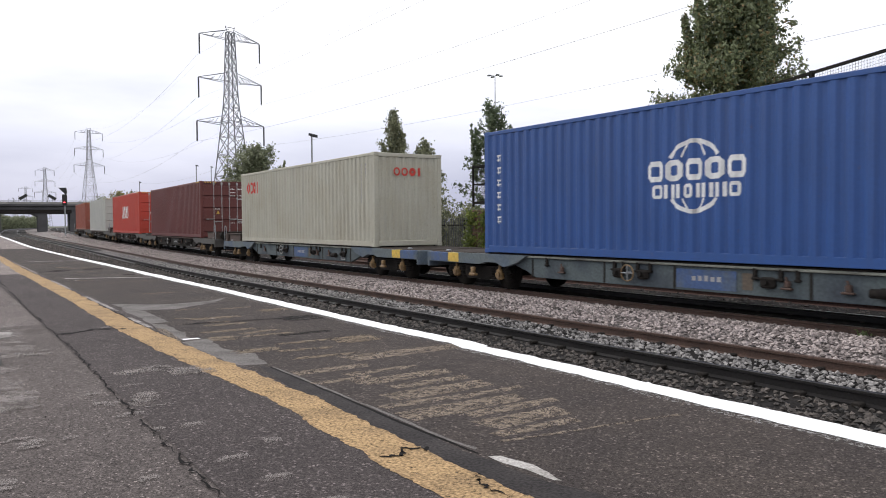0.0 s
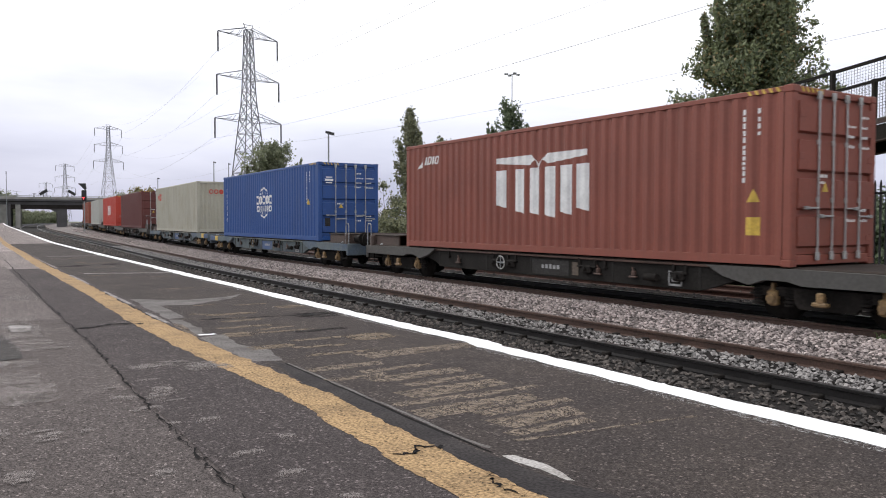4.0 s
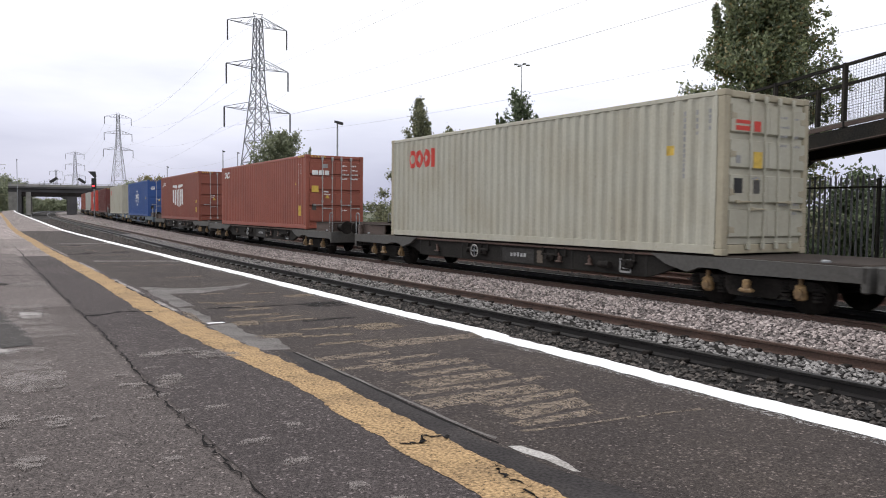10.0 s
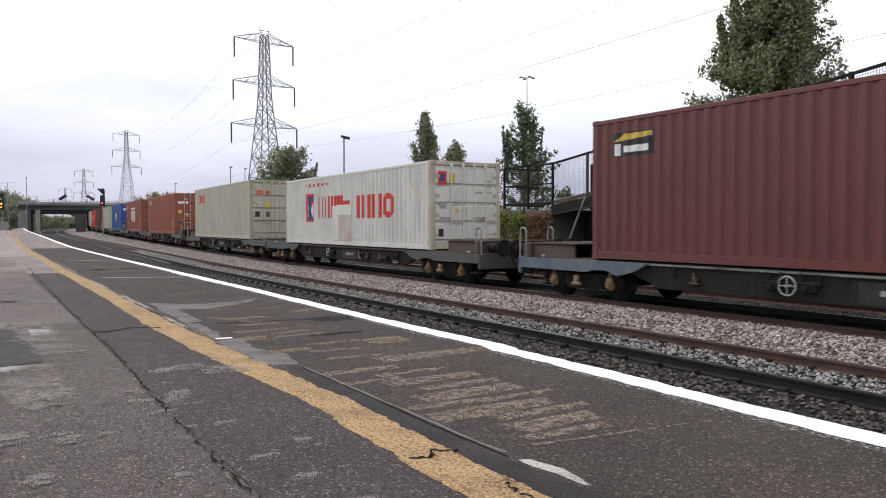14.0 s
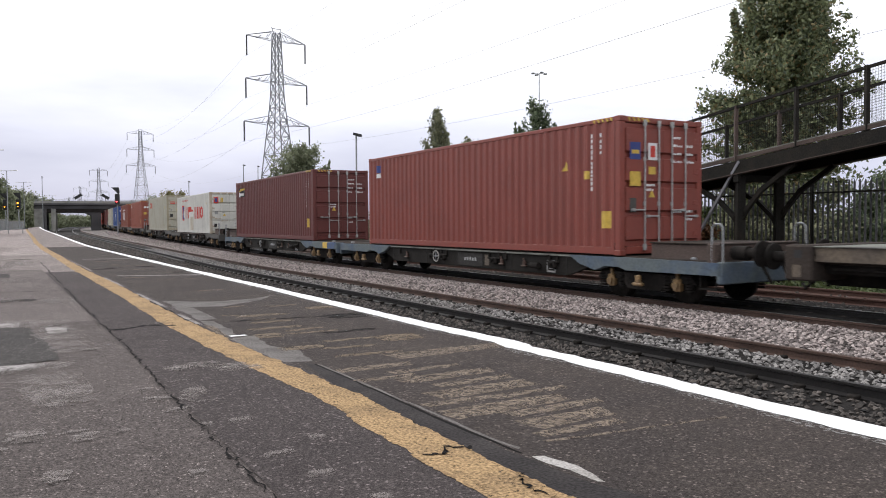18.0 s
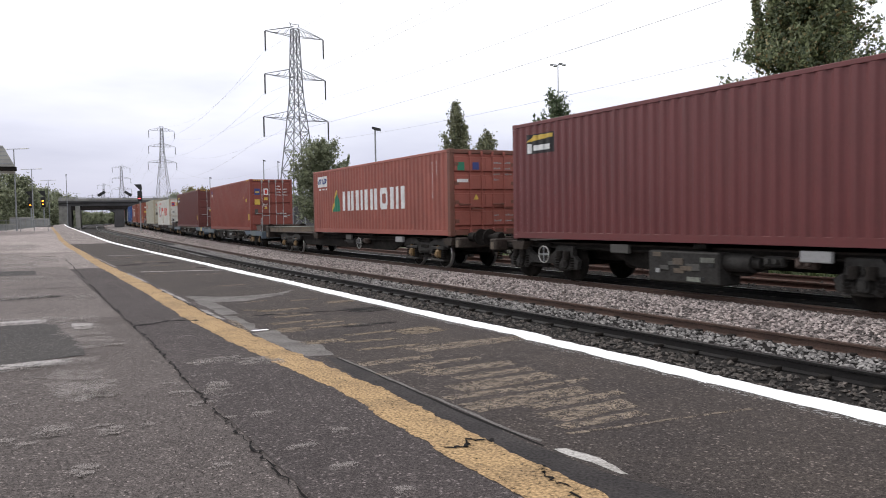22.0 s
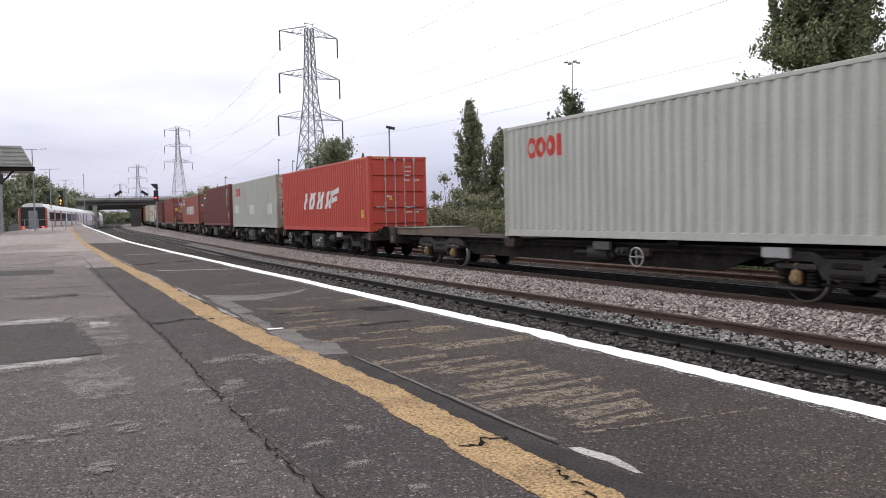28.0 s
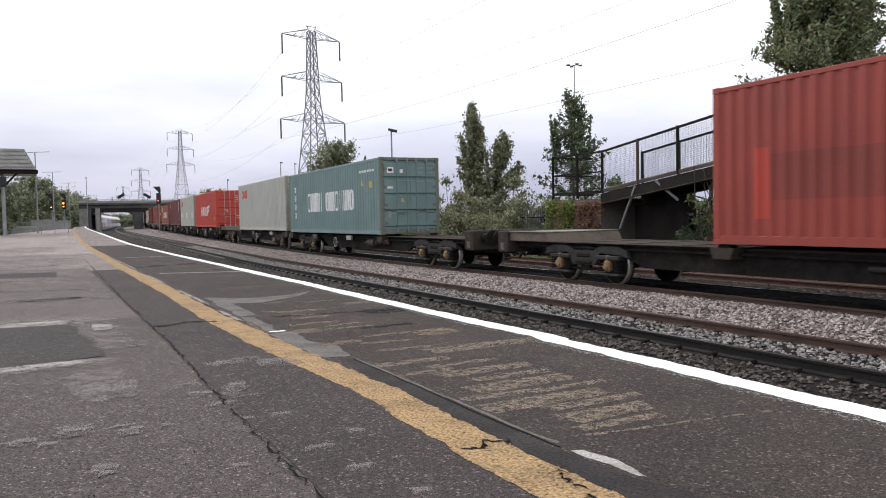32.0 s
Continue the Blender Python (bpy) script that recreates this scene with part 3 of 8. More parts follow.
def stones(name, count, s0, s1, lats, mat, label, size, seed, power=1.6):
    """Loose stones on the bed, thickest where the line passes the camera. lats: (lat, z) of the surface they lie on."""
    rng = np.random.default_rng(seed)
    s = s0 + (s1 - s0) * rng.random(count) ** power
    la = np.array([a for a, _ in lats])
    lz = np.array([b for _, b in lats])
    lat = rng.uniform(la[0], la[-1], count)
    z = np.interp(lat, la, lz) + 0.005 * np.clip(np.minimum(s, 260.0) - 45.0, 0.0, None)
    if la[-1] < -2.0:
        lat = lat + np.array([spread_out(q) for q in s])
    h = np.interp(s, SS, HEAD)
    x = np.interp(s, SS, TX) + lat * np.cos(h)
    y = np.interp(s, SS, TY) - lat * np.sin(h)
    base = np.array([(1, 0, 0), (0.3, 1, 0.1), (-0.9, 0.4, 0), (-0.5, -0.9, 0.1), (0.6, -0.8, 0), (0.2, 0.1, 0.8), (0, 0, -0.6)], float)
    faces = np.array([(0, 1, 5), (1, 2, 5), (2, 3, 5), (3, 4, 5), (4, 0, 5), (1, 0, 6), (2, 1, 6), (3, 2, 6), (4, 3, 6), (0, 4, 6)])
    k = len(base)
    pts = base[None] * (1 + rng.uniform(-0.35, 0.35, (count, k, 3)))
    pts = pts * (size * rng.uniform(0.55, 1.25, (count, 1, 1)))
    a, b = rng.uniform(0, math.tau, count), rng.uniform(-0.8, 0.8, count)
    ca, sa, cb, sb = np.cos(a)[:, None], np.sin(a)[:, None], np.cos(b)[:, None], np.sin(b)[:, None]
    px, py, pz = pts[..., 0], pts[..., 1], pts[..., 2]
    px, pz = px * cb + pz * sb, -px * sb + pz * cb
    px, py = px * ca - py * sa, px * sa + py * ca
    vs = np.stack([px + x[:, None], py + y[:, None], pz + (z + size * 0.25 * rng.random(count))[:, None]], -1).reshape(-1, 3)
    fs = (faces[None] + (np.arange(count) * k)[:, None, None]).reshape(-1, 3)
    me = bpy.data.meshes.new(name)
    me.from_pydata(vs.tolist(), [], fs.tolist())
    me.update()
    return solid(name, me, mat, label, "ballast", kind="stuff")


stones("ballast_stones", 36000, 8, 75, [(-2.62, -1.065), (-2.25, -1.01), (-1.75, -0.89), (-1.2, -0.86), (-0.86, -0.87)], BALLAST,
       "clean pinkish grey crushed stone ballast between the tracks", 0.036, 1)
stones("ballast_stones", 13000, 8, 70, [(-4.15, -1.085), (-2.9, -1.07)], BALLAST_GREY, "grey crushed stone ballast between the near rails", 0.034, 2)
stones("ballast_stones", 17000, 7, 60, [(-6.4, -1.15), (-5.2, -1.14), (-4.4, -1.10)], BALLAST_DIRTY_SHADE, "oil-blackened crushed stone along the platform line", 0.036, 3)
# stones tinted dark to carry that painted shade past the far rail
stones("ballast_stones", 5000, 10, 70, [(0.9, -0.88), (1.9, -0.92), (3.2, -0.96), (5.2, -0.95)], BALLAST_DIRTY_SHADE, "crushed stone darkened for the train's shade beyond the freight line", 0.05, 4)

stones("ballast_stones", 9000, 66, 150, [(-2.62, -1.05), (-2.25, -1.0), (-1.75, -0.88), (-1.2, -0.85), (-0.86, -0.86)], BALLAST, "clean pinkish grey crushed stone ballast between the tracks", 0.06, 5, 1.2)
stones("ballast_stones", 7000, 56, 130, [(-6.4, -1.13), (-5.2, -1.12), (-4.4, -1.08)], BALLAST_DIRTY_SHADE, "oil-blackened crushed stone along the platform line", 0.06, 6, 1.2)

RAIL_SHAPE = [(-0.07, -0.159), (0.07, -0.159), (0.07, -0.147), (0.012, -0.125), (0.01, -0.045), (0.035, -0.035), (0.035, -0.004), (0.031, 0.0), (-0.031, 0.0), (-0.035, -0.004), (-0.035, -0.035), (-0.01, -0.045), (-0.012, -0.125), (-0.07, -0.147)]


def track(label, lat, top, mats, s0, s1, head, sleepers):
    t = thing("railway_track", label, "railway track", kind="structure")
    sts = [s for s in ALONG if s0 <= s <= s1]
    shift = spread_out if lat < -1 else (lambda s: 0.0)
    for side, m in zip((-0.7525, 0.7525), mats):
        r = part("rail", strip(sts, lambda s: [(lat + shift(s) + side + a, top + z) for a, z in RAIL_SHAPE], True), m, t)
        if head:
            part("rail_head", strip(sts, lambda s: [(lat + shift(s) + side - 0.026, top + 0.002), (lat + shift(s) + side + 0.026, top + 0.002)]), RAIL_HEAD, r, "polished running surface")
    if sleepers:
        g = lambda: Geo().block(-1.25, -0.125, -0.32, 1.25, 0.125, -0.158, 0.02)
        for i in range(110):
            part("sleeper", shared("sleeper", g), SLEEPER_DIRTY if lat < -1 else SLEEPER, t, at=stand(6 + 0.65 * i, lat + shift(6 + 0.65 * i), top - (0.03 if lat < -1 else 0.0)))
        far_sl = Geo()
        for i in range(160):
            k = Geo().box(-1.25, -0.125, -0.32, 1.25, 0.125, -0.158).turned(stand(78 + 0.65 * i, lat + shift(78 + 0.65 * i), top - (0.03 if lat < -1 else 0.0)))
            far_sl.add(k.v, k.f)
        tagged(part("sleeper", far_sl, SLEEPER_DIRTY if lat < -1 else SLEEPER, t), kind="stuff")
        cg = lambda: Geo().block(-0.06, -0.05, -0.16, 0.06, 0.05, -0.11, 0.01)
        for i in range(70):
            for side in (-0.85, 0.85, -0.655, 0.655):
                part("rail_clip", shared("rail_clip", cg), BOGIE if lat < -1 else RAIL, t, at=stand(6 + 0.65 * i, lat + side, top))
    return t


track("railway track with worn bright rails that the freight train runs on", 0.0, Z_RAIL, (RAIL, RAIL_DARK), -230, 300, True, True)
track("railway track with dark rusty rails between the platform and the freight line", L_NEAR, Z_NEAR, (RAIL_DARK, RAIL), -60, 300, False, True)
track("platform track with oily rails close under the platform edge", L_PLAT, Z_NEAR, (RAIL_DARK, RAIL_DARK), -60, 300, False, False)
track("disused siding with red rusty rails beyond the freight line", L_BACK, Z_BACK, (RAIL_RED, RAIL_RED), -60, 120, False, False)

# the platform: a tapering island with strips of different asphalt
LEFT_S, LEFT_L = [-60, 0, 30, 59, 89, 118, 148, 155], [-32.0, -24.2, -20.8, -17.6, -15.2, -13.4, -12.3, -12.2]
left_edge = lambda s: float(np.interp(s, LEFT_S, LEFT_L))
PLAT_S = [float(s) for s in np.concatenate([np.arange(-60, 6, 6), np.arange(6, 40, 1.0), np.arange(40, 153, 4)])]
rnd = random.Random(5)
WOBBLE = {round(s, 2): rnd.uniform(-0.02, 0.02) for s in PLAT_S}
# how far the edge and the yellow line wander from straight
edge_shift = lambda s: float(np.interp(s, [12.5, 13.76, 13.8, 14.25, 14.3, 15.2, 15.72, 15.95, 17.2, 19.0, 22.0], [-0.06, -0.064, -0.054, -0.058, -0.04, -0.03, -0.038, 0.012, -0.025, -0.012, 0.0]))
yellow_shift = lambda s: float(np.interp(s, [13.5, 14.6, 15.3, 16, 17, 18, 20.6, 28, 36], [-0.02, 0.0, -0.008, -0.045, -0.08, -0.1, -0.075, -0.065, 0.0]))
plat = thing("platform", "long worn asphalt island platform with a white painted edge", "platform", kind="structure")
part("platform_edge_strip", strip([s for s in PLAT_S if s <= 44], lambda s: [(L_EDGE + 0.03 + edge_shift(s) + spread_out(s), -0.06), (L_EDGE + edge_shift(s) + spread_out(s), 0.0), (max(-10.78 + spread_out(s), left_edge(s) + 0.02), 0.0)]), ASPHALT_EDGE, plat, "dark stained asphalt along the edge")
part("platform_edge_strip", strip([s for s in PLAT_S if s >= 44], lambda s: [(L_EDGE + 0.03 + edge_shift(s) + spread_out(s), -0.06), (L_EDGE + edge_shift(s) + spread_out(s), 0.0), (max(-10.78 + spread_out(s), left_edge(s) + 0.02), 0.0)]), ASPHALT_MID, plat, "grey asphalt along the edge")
# the asphalt colour turns paler in steps along the platform
for lo, hi, m, lab in ((-60, 27, ASPHALT, "dark gritty asphalt strip"), (27, 36, ASPHALT_MID, "grey asphalt strip"), (36, 112, ASPHALT_FAR, "paler asphalt strip farther along")):
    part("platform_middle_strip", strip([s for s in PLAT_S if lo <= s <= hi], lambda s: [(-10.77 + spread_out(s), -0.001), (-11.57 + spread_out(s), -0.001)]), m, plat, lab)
for lo, hi, z, m, lab in ((-60, 20, -0.004, ASPHALT_OLD, "older brownish grey asphalt"), (19, 28, -0.0036, ASPHALT_WARM, "warm grey asphalt"), (28, 36, -0.0032, ASPHALT_MID, "mid-grey asphalt farther along"), (36, 112, -0.0025, ASPHALT_FAR, "paler asphalt farther along")):
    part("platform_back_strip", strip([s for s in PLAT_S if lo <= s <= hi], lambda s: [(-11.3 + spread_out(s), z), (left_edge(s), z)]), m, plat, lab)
part("platform_wall", strip(PLAT_S, lambda s: [(L_EDGE + spread_out(s) + a, z) for a, z in ((0.03, -0.06), (0.03, -0.13), (-0.12, -0.14), (-0.12, -2.6))]), CONCRETE_DARK, plat, "dirty concrete platform wall")
part("platform_wall", strip(PLAT_S, lambda s: [(left_edge(s), -2.6), (left_edge(s), 0.0)]), CONCRETE_DARK, plat, "dirty concrete platform wall")


def ragged(points, seed, jitter=0.02, step=0.12):
    """An outline in (station, lat) whose sides are broken up."""
    r, out = random.Random(seed), []
    for (a, b), (c, d) in zip(points, points[1:] + points[:1]):
        n = max(1, int(math.hypot(c - a, d - b) / step))
        for i in range(n):
            p, q = a + (c - a) * i / n, b + (d - b) * i / n
            slow, mid = noise.noise(Vector((p * 1.7, q * 1.7, seed * 3.7))), noise.noise(Vector((p * 6.5, q * 6.5, seed * 1.3)))
            out.append((p + jitter * r.uniform(-0.5, 0.5), q + jitter * (slow * 1.1 + mid * 1.3 + r.uniform(-0.35, 0.35))))
    return out


PATCHES = []


def patch(name, points, mat, label, seed, jitter=0.02, step=0.12, z=0.004, thick=0.004):
    pts = ragged(points, seed, jitter, step)
    area = sum(pts[i][0] * pts[(i + 1) % len(pts)][1] - pts[(i + 1) % len(pts)][0] * pts[i][1] for i in range(len(pts)))
    pts = pts if area < 0 else pts[::-1]
    n = len(pts)
    ms, ml = sum(p[0] for p in pts) / n, sum(p[1] for p in pts) / n
    at = stand(ms, ml + spread_out(ms), 0.0)
    back = at.inverted()
    PATCHES.append(name)
    z = z if name in ("white_line", "yellow_line") else 0.0005 + 0.00003 * (len(PATCHES) % 50)
    shift = edge_shift if name in ("white_line", "overspray") else yellow_shift if name == "yellow_line" else (lambda s: 0.0)
    g = Geo().add([back @ spot(s, l + shift(s) + spread_out(s), z) for s, l in pts], [tuple(range(n))])
    return part(name, g, mat, plat, label, at)


# white edge paint, laid in lengths that don't quite line up
BREAKS = [-30, -12, 0, 6.5, 10.2, 12.1, 13.78, 14.26, 15.1, 15.86, 17.1, 18.3, 20.2, 23, 26, 29.5, 33, 41, 52, 66, 84, 104, 128, 151]
for i, (a, b) in enumerate(zip(BREAKS, BREAKS[1:])):
    o = (0.0, 0.012, -0.008, 0.006, 0.0, 0.012)[i % 6]
    patch("white_line", [(a - 0.05, L_EDGE - 0.004), (b + 0.04, L_EDGE - 0.004), (b + 0.04, L_EDGE - 0.165 - o), (a - 0.05, L_EDGE - 0.165 - o)], WHITE_LINE,
          "fresh thick white edge paint", 40 + i, 0.013, 0.05 if b < 30 else 1.2, 0.0023 + 0.0003 * (i % 2), 0.004)
    if 12 < b < 34:
        patch("overspray", [(a, L_EDGE - 0.155), (b, L_EDGE - 0.155), (b - 0.05, L_EDGE - 0.235), (a + 0.05, L_EDGE - 0.225)], WHITE_RIM, "thin chipped white overspray", 660 + i, 0.018, 0.06)
# a lump of paint where two lengths meet
patch("white_line", [(15.66, L_EDGE - 0.13), (15.78, L_EDGE - 0.195), (15.95, L_EDGE - 0.185), (16.1, L_EDGE - 0.14), (16.12, L_EDGE - 0.005), (15.75, L_EDGE + 0.012)], WHITE_LINE, "lump of thick white paint", 39, 0.008, 0.04, 0.003)
# worn yellow line with cracked lengths
BREAKS = [6, 9, 11.5, 13.35, 14.0, 15.6, 17.2, 19.4, 23, 28, 34, 42, 52, 64, 78, 94, 112]
for i, (a, b) in enumerate(zip(BREAKS, BREAKS[1:])):
    o = (0.0, 0.012, -0.008, 0.006, -0.012)[i % 5]
    patch("yellow_line", [(a, -10.785 + o), (b + 0.004, -10.785 - o * 0.5), (b + 0.004, -11.0 - o), (a, -11.0 + o * 0.4)], YELLOW_LINE,
          "faded, cracked yellow line", 70 + i, 0.018, 0.022 if b < 20 else 0.08 if b < 36 else 1.2, 0.00125 + 0.00017 * (i % 2))
for i, (a, b, w, mm, lab) in enumerate([(17.3, 18.6, 0.022, CRACK, "dark ragged joint"), (18.7, 21.5, 0.026, CRACK, "dark ragged joint"), (21.7, 26.0, 0.03, CRACK, "dark ragged joint"), (26.5, 33.0, 0.04, CRACK, "dark ragged joint"), (13.9, 15.8, 0.012, CRACK, "dark ragged joint"),
                                         (18.0, 19.2, 0.05, PALE_PATCH, "pale chipped strip"), (19.4, 22.0, 0.045, PALE_PATCH, "pale chipped strip"), (22.4, 25.4, 0.05, PALE_PATCH, "pale chipped strip")]):
    o = -10.775 if mm is CRACK else -10.73
    patch("joint", [(a, o + yellow_shift(a)), (b, o + yellow_shift(b)), (b, o - w + yellow_shift(b)), (a, o - w + yellow_shift(a))], mm, lab, 700 + i, 0.014, 0.08)
patch("tar_joint", [(12.2, -10.58), (13.24, -10.6), (13.42, -10.655), (13.83, -10.685), (14.46, -10.69), (15.18, -10.665), (15.86, -10.67), (16.0, -10.72), (15.3, -10.80), (12.2, -10.80)], ASPHALT_BLACK, "dark tar joint beside the yellow line", 1, 0.008, 0.06)
patch("joint", [(13.86, -10.63), (13.99, -10.645), (14.51, -10.645), (15.08, -10.645), (15.9, -10.655), (15.9, -10.668), (15.08, -10.662), (14.51, -10.663), (13.99, -10.662), (13.84, -10.65)], CEMENT, "thin pale joint", 2, 0.006, 0.06)
patch("joint", [(13.8, -10.662), (13.99, -10.668), (14.51, -10.668), (15.08, -10.666), (15.9, -10.67), (15.9, -10.682), (15.08, -10.68), (14.51, -10.686), (13.99, -10.684), (13.8, -10.672)], CRACK, "dark ragged joint", 3, 0.005, 0.05)
for i, pts in enumerate([[(20.43, -10.75), (20.15, -10.45), (20.01, -10.19), (20.12, -9.8), (20.4, -9.5), (19.9, -9.8), (19.5, -10.3), (19.6, -10.75)], [(19.7, -10.78), (19.53, -10.62), (18.47, -10.62), (18.44, -10.78)],
                         [(17.2, -10.86), (17.29, -10.65), (16.69, -10.68), (16.42, -10.58), (16.0, -10.65), (16.05, -10.80), (16.48, -10.85)], [(18.4, -10.80), (18.3, -10.7), (17.3, -10.74), (17.3, -10.82)]]):
    patch("repair", pts, CEMENT, "pale cement repair", 5 + i, 0.02, 0.06)
patch("white_patch", [(18.18, -10.83), (17.99, -10.77), (17.28, -10.84), (17.31, -10.88)], HATCH, "chipped pale edge", 7, 0.012, 0.05)
patch("white_patch", [(17.37, -10.81), (17.36, -10.69), (17.31, -10.69), (17.31, -10.81)], WHITE_LINE, "chipped white paint patch", 9, 0.008, 0.04)
patch("white_patch", [(13.75, -10.66), (13.73, -10.615), (13.59, -10.585), (13.5, -10.59), (13.4, -10.62), (13.42, -10.635), (13.55, -10.635), (13.66, -10.66)], WORN_WHITE, "chipped white paint patch", 8, 0.006, 0.03)
HATCHING = [(15.88, -10.1, -9.42, 0.16), (15.62, -10.56, -10.28, 0.1), (15.42, -10.35, -10.05, 0.07), (15.18, -10.40, -9.97, 0.12), (14.98, -10.3, -10.0, 0.08), (14.78, -10.42, -9.98, 0.13), (14.6, -10.2, -9.9, 0.06),
            (14.42, -10.55, -10.04, 0.13), (14.28, -10.3, -9.95, 0.07), (14.1, -10.34, -10.08, 0.12), (13.95, -10.4, -10.15, 0.06), (14.62, -10.55, -10.35, 0.06), (15.3, -10.58, -10.42, 0.06)]
for i, (s, a, b, w) in enumerate([(q, a - 0.06, b + 0.1, w * 1.35) for q, a, b, w in HATCHING]):
    patch("worn_bar", [(s - w / 2, a), (s - w / 3, b), (s + w / 2, b + 0.02), (s + w / 2, a - 0.02)], HATCH, "worn remains of painted bars", 100 + i, 0.022, 0.07, 0.003 + 0.0003 * (i % 7))
for i, (s, a, b, w) in enumerate([(18.5, -10.55, -9.9, 0.2), (18.0, -10.5, -10.0, 0.14), (17.6, -10.7, -10.1, 0.16), (17.2, -10.5, -9.9, 0.1), (16.7, -10.4, -9.8, 0.1), (19.2, -10.0, -9.6, 0.12), (21.5, -10.3, -9.7, 0.12), (23.8, -10.4, -9.5, 0.08), (26.8, -10.3, -9.8, 0.14), (30.8, -10.3, -9.4, 0.1), (24.9, -9.9, -9.6, 0.06)]):
    patch("worn_bar", [(s - w / 2, a), (s - w / 3, b), (s + w / 2, b + 0.03), (s + w / 2, a - 0.02)], HATCH_TAN, "worn remains of tan paint", 130 + i, 0.03, 0.07, 0.003)
for i, (a, b, c, d) in enumerate([(13.86, -10.5, 13.74, -9.6), (25.1, -10.6, 24.55, -9.36), (32.05, -10.5, 31.84, -9.36), (16.06, -10.57, 15.98, -9.9), (16.4, -10.53, 16.28, -9.95), (17.3, -10.45, 17.43, -9.95), (18.2, -10.55, 18.12, -10.1), (18.7, -10.6, 18.45, -10.25), (19.32, -10.4, 19.36, -10.05), (28.3, -10.4, 28.2, -9.5)]):
    w = 0.025 if i < 1 else 0.09 if i < 3 else 0.05 + 0.002 * a
    patch("joint", [(a, b), (c, d), (c + w, d), (a + w, b)], WORN_WHITE if i in (1, 2) else HATCH_TAN if i else HATCH, "thin pale cross line", 150 + i, 0.012, 0.08)
# the ragged crack beside the middle strip, and finer ones
for i, pts in enumerate([[(6, -11.59), (12.0, -11.59), (13.75, -11.59), (14.46, -11.588), (15.3, -11.59), (16.4, -11.572), (17.3, -11.55), (18.7, -11.556), (20.5, -11.55), (22.1, -11.535), (27.7, -11.48), (32.6, -11.43)],
                         [(18.2, -11.55), (18.19, -11.44), (18.35, -11.26), (18.18, -11.0)], [(13.95, -10.79), (14.0, -10.87), (13.93, -10.92), (13.96, -11.0)], [(13.62, -10.8), (13.5, -10.86), (13.4, -10.86), (13.2, -10.9)],
                         [(18.22, -10.58), (18.18, -10.26), (18.09, -9.73), (18.0, -9.4)], [(22.9, -12.9), (22.7, -12.2), (22.52, -11.5)], [(16.3, -11.25), (16.2, -11.15)], [(23.0, -12.8), (23.2, -13.6), (23.0, -14.4)]]):
    r = random.Random(i)
    k1 = 22 if i == 0 else 8
    fine = [(a + (c - a) * k / k1 + r.uniform(-0.02, 0.02), b + (d - b) * k / k1 + r.uniform(-0.013, 0.013)) for (a, b), (c, d) in zip(pts, pts[1:]) for k in range(k1)]
    w, z = (0.0054, 0.0025) if i == 0 else (0.0048, 0.004 if i in (2, 3) else 0.0025)
    n = len(fine)
    g = Geo()
    across = i in (1, 2, 4, 5, 7)
    grow = lambda q: 0.85 + 0.045 * max(0.0, q - 15.5) if i == 0 else 1.0
    ww = [w * grow(q0) * (3.2 if across and i in (1, 4, 5, 7) else 1.0) * r.choice((0.15, 0.4, 0.8, 1.2, 1.8)) for q0, _ in fine]
    g.v = [tuple(spot(s + (q * 1.6 if across else 0), l + (0 if across else q), z)) for (s, l), q in zip(fine, ww)] + [tuple(spot(s - (q * 1.6 if across else 0), l - (0 if across else q), z)) for (s, l), q in zip(fine, ww)]
    g.f = [(k, k + 1, n + k + 1, n + k) for k in range(n - 1)]
    g.round = [False] * (n - 1)
    part("crack", g, CRACK, plat, "ragged dark crack")
# a resurfaced square with pale cement round it, and more on the older asphalt
patch("repair", [(19.04, -12.6), (18.74, -12.11), (17.38, -11.97), (16.93, -11.99), (16.83, -12.53), (16.75, -13.3), (19.1, -13.3)], DARK_REPAIR, "dark resurfaced square", 170, 0.012, 0.1)
patch("repair", [(27.26, -12.87), (26.94, -12.12), (25.75, -12.14), (25.84, -12.82), (25.8, -14), (27.3, -14)], DARK_REPAIR, "dark resurfaced square", 171, 0.02, 0.2)
for i, (s, l, ds, dl) in enumerate([(19.15, -12.3, 0.28, 0.45), (18.95, -11.95, 0.4, 0.3), (18.3, -11.93, 0.7, 0.22), (17.5, -11.9, 0.4, 0.18), (16.72, -12.25, 0.2, 0.5), (16.68, -12.7, 0.2, 0.5), (16.1, -12.1, 0.55, 0.2), (15.8, -12.05, 0.35, 0.2), (19.2, -12.9, 0.25, 0.6), (24.8, -12.4, 0.8, 0.7),
                                    (29, -12.6, 2.2, 0.8), (34, -13, 4, 1.2), (42, -12.8, 5, 1.3), (25.3, -13.2, 0.6, 0.9), (31, -11.9, 2, 0.4), (21.6, -12.6, 0.5, 0.7)]):
    patch("stain", [(s - ds, l - dl), (s - ds, l + dl), (s + ds, l + dl), (s + ds, l - dl)], ASPHALT_PALE, "pale cement smear", 180 + i, 0.03, 0.12)
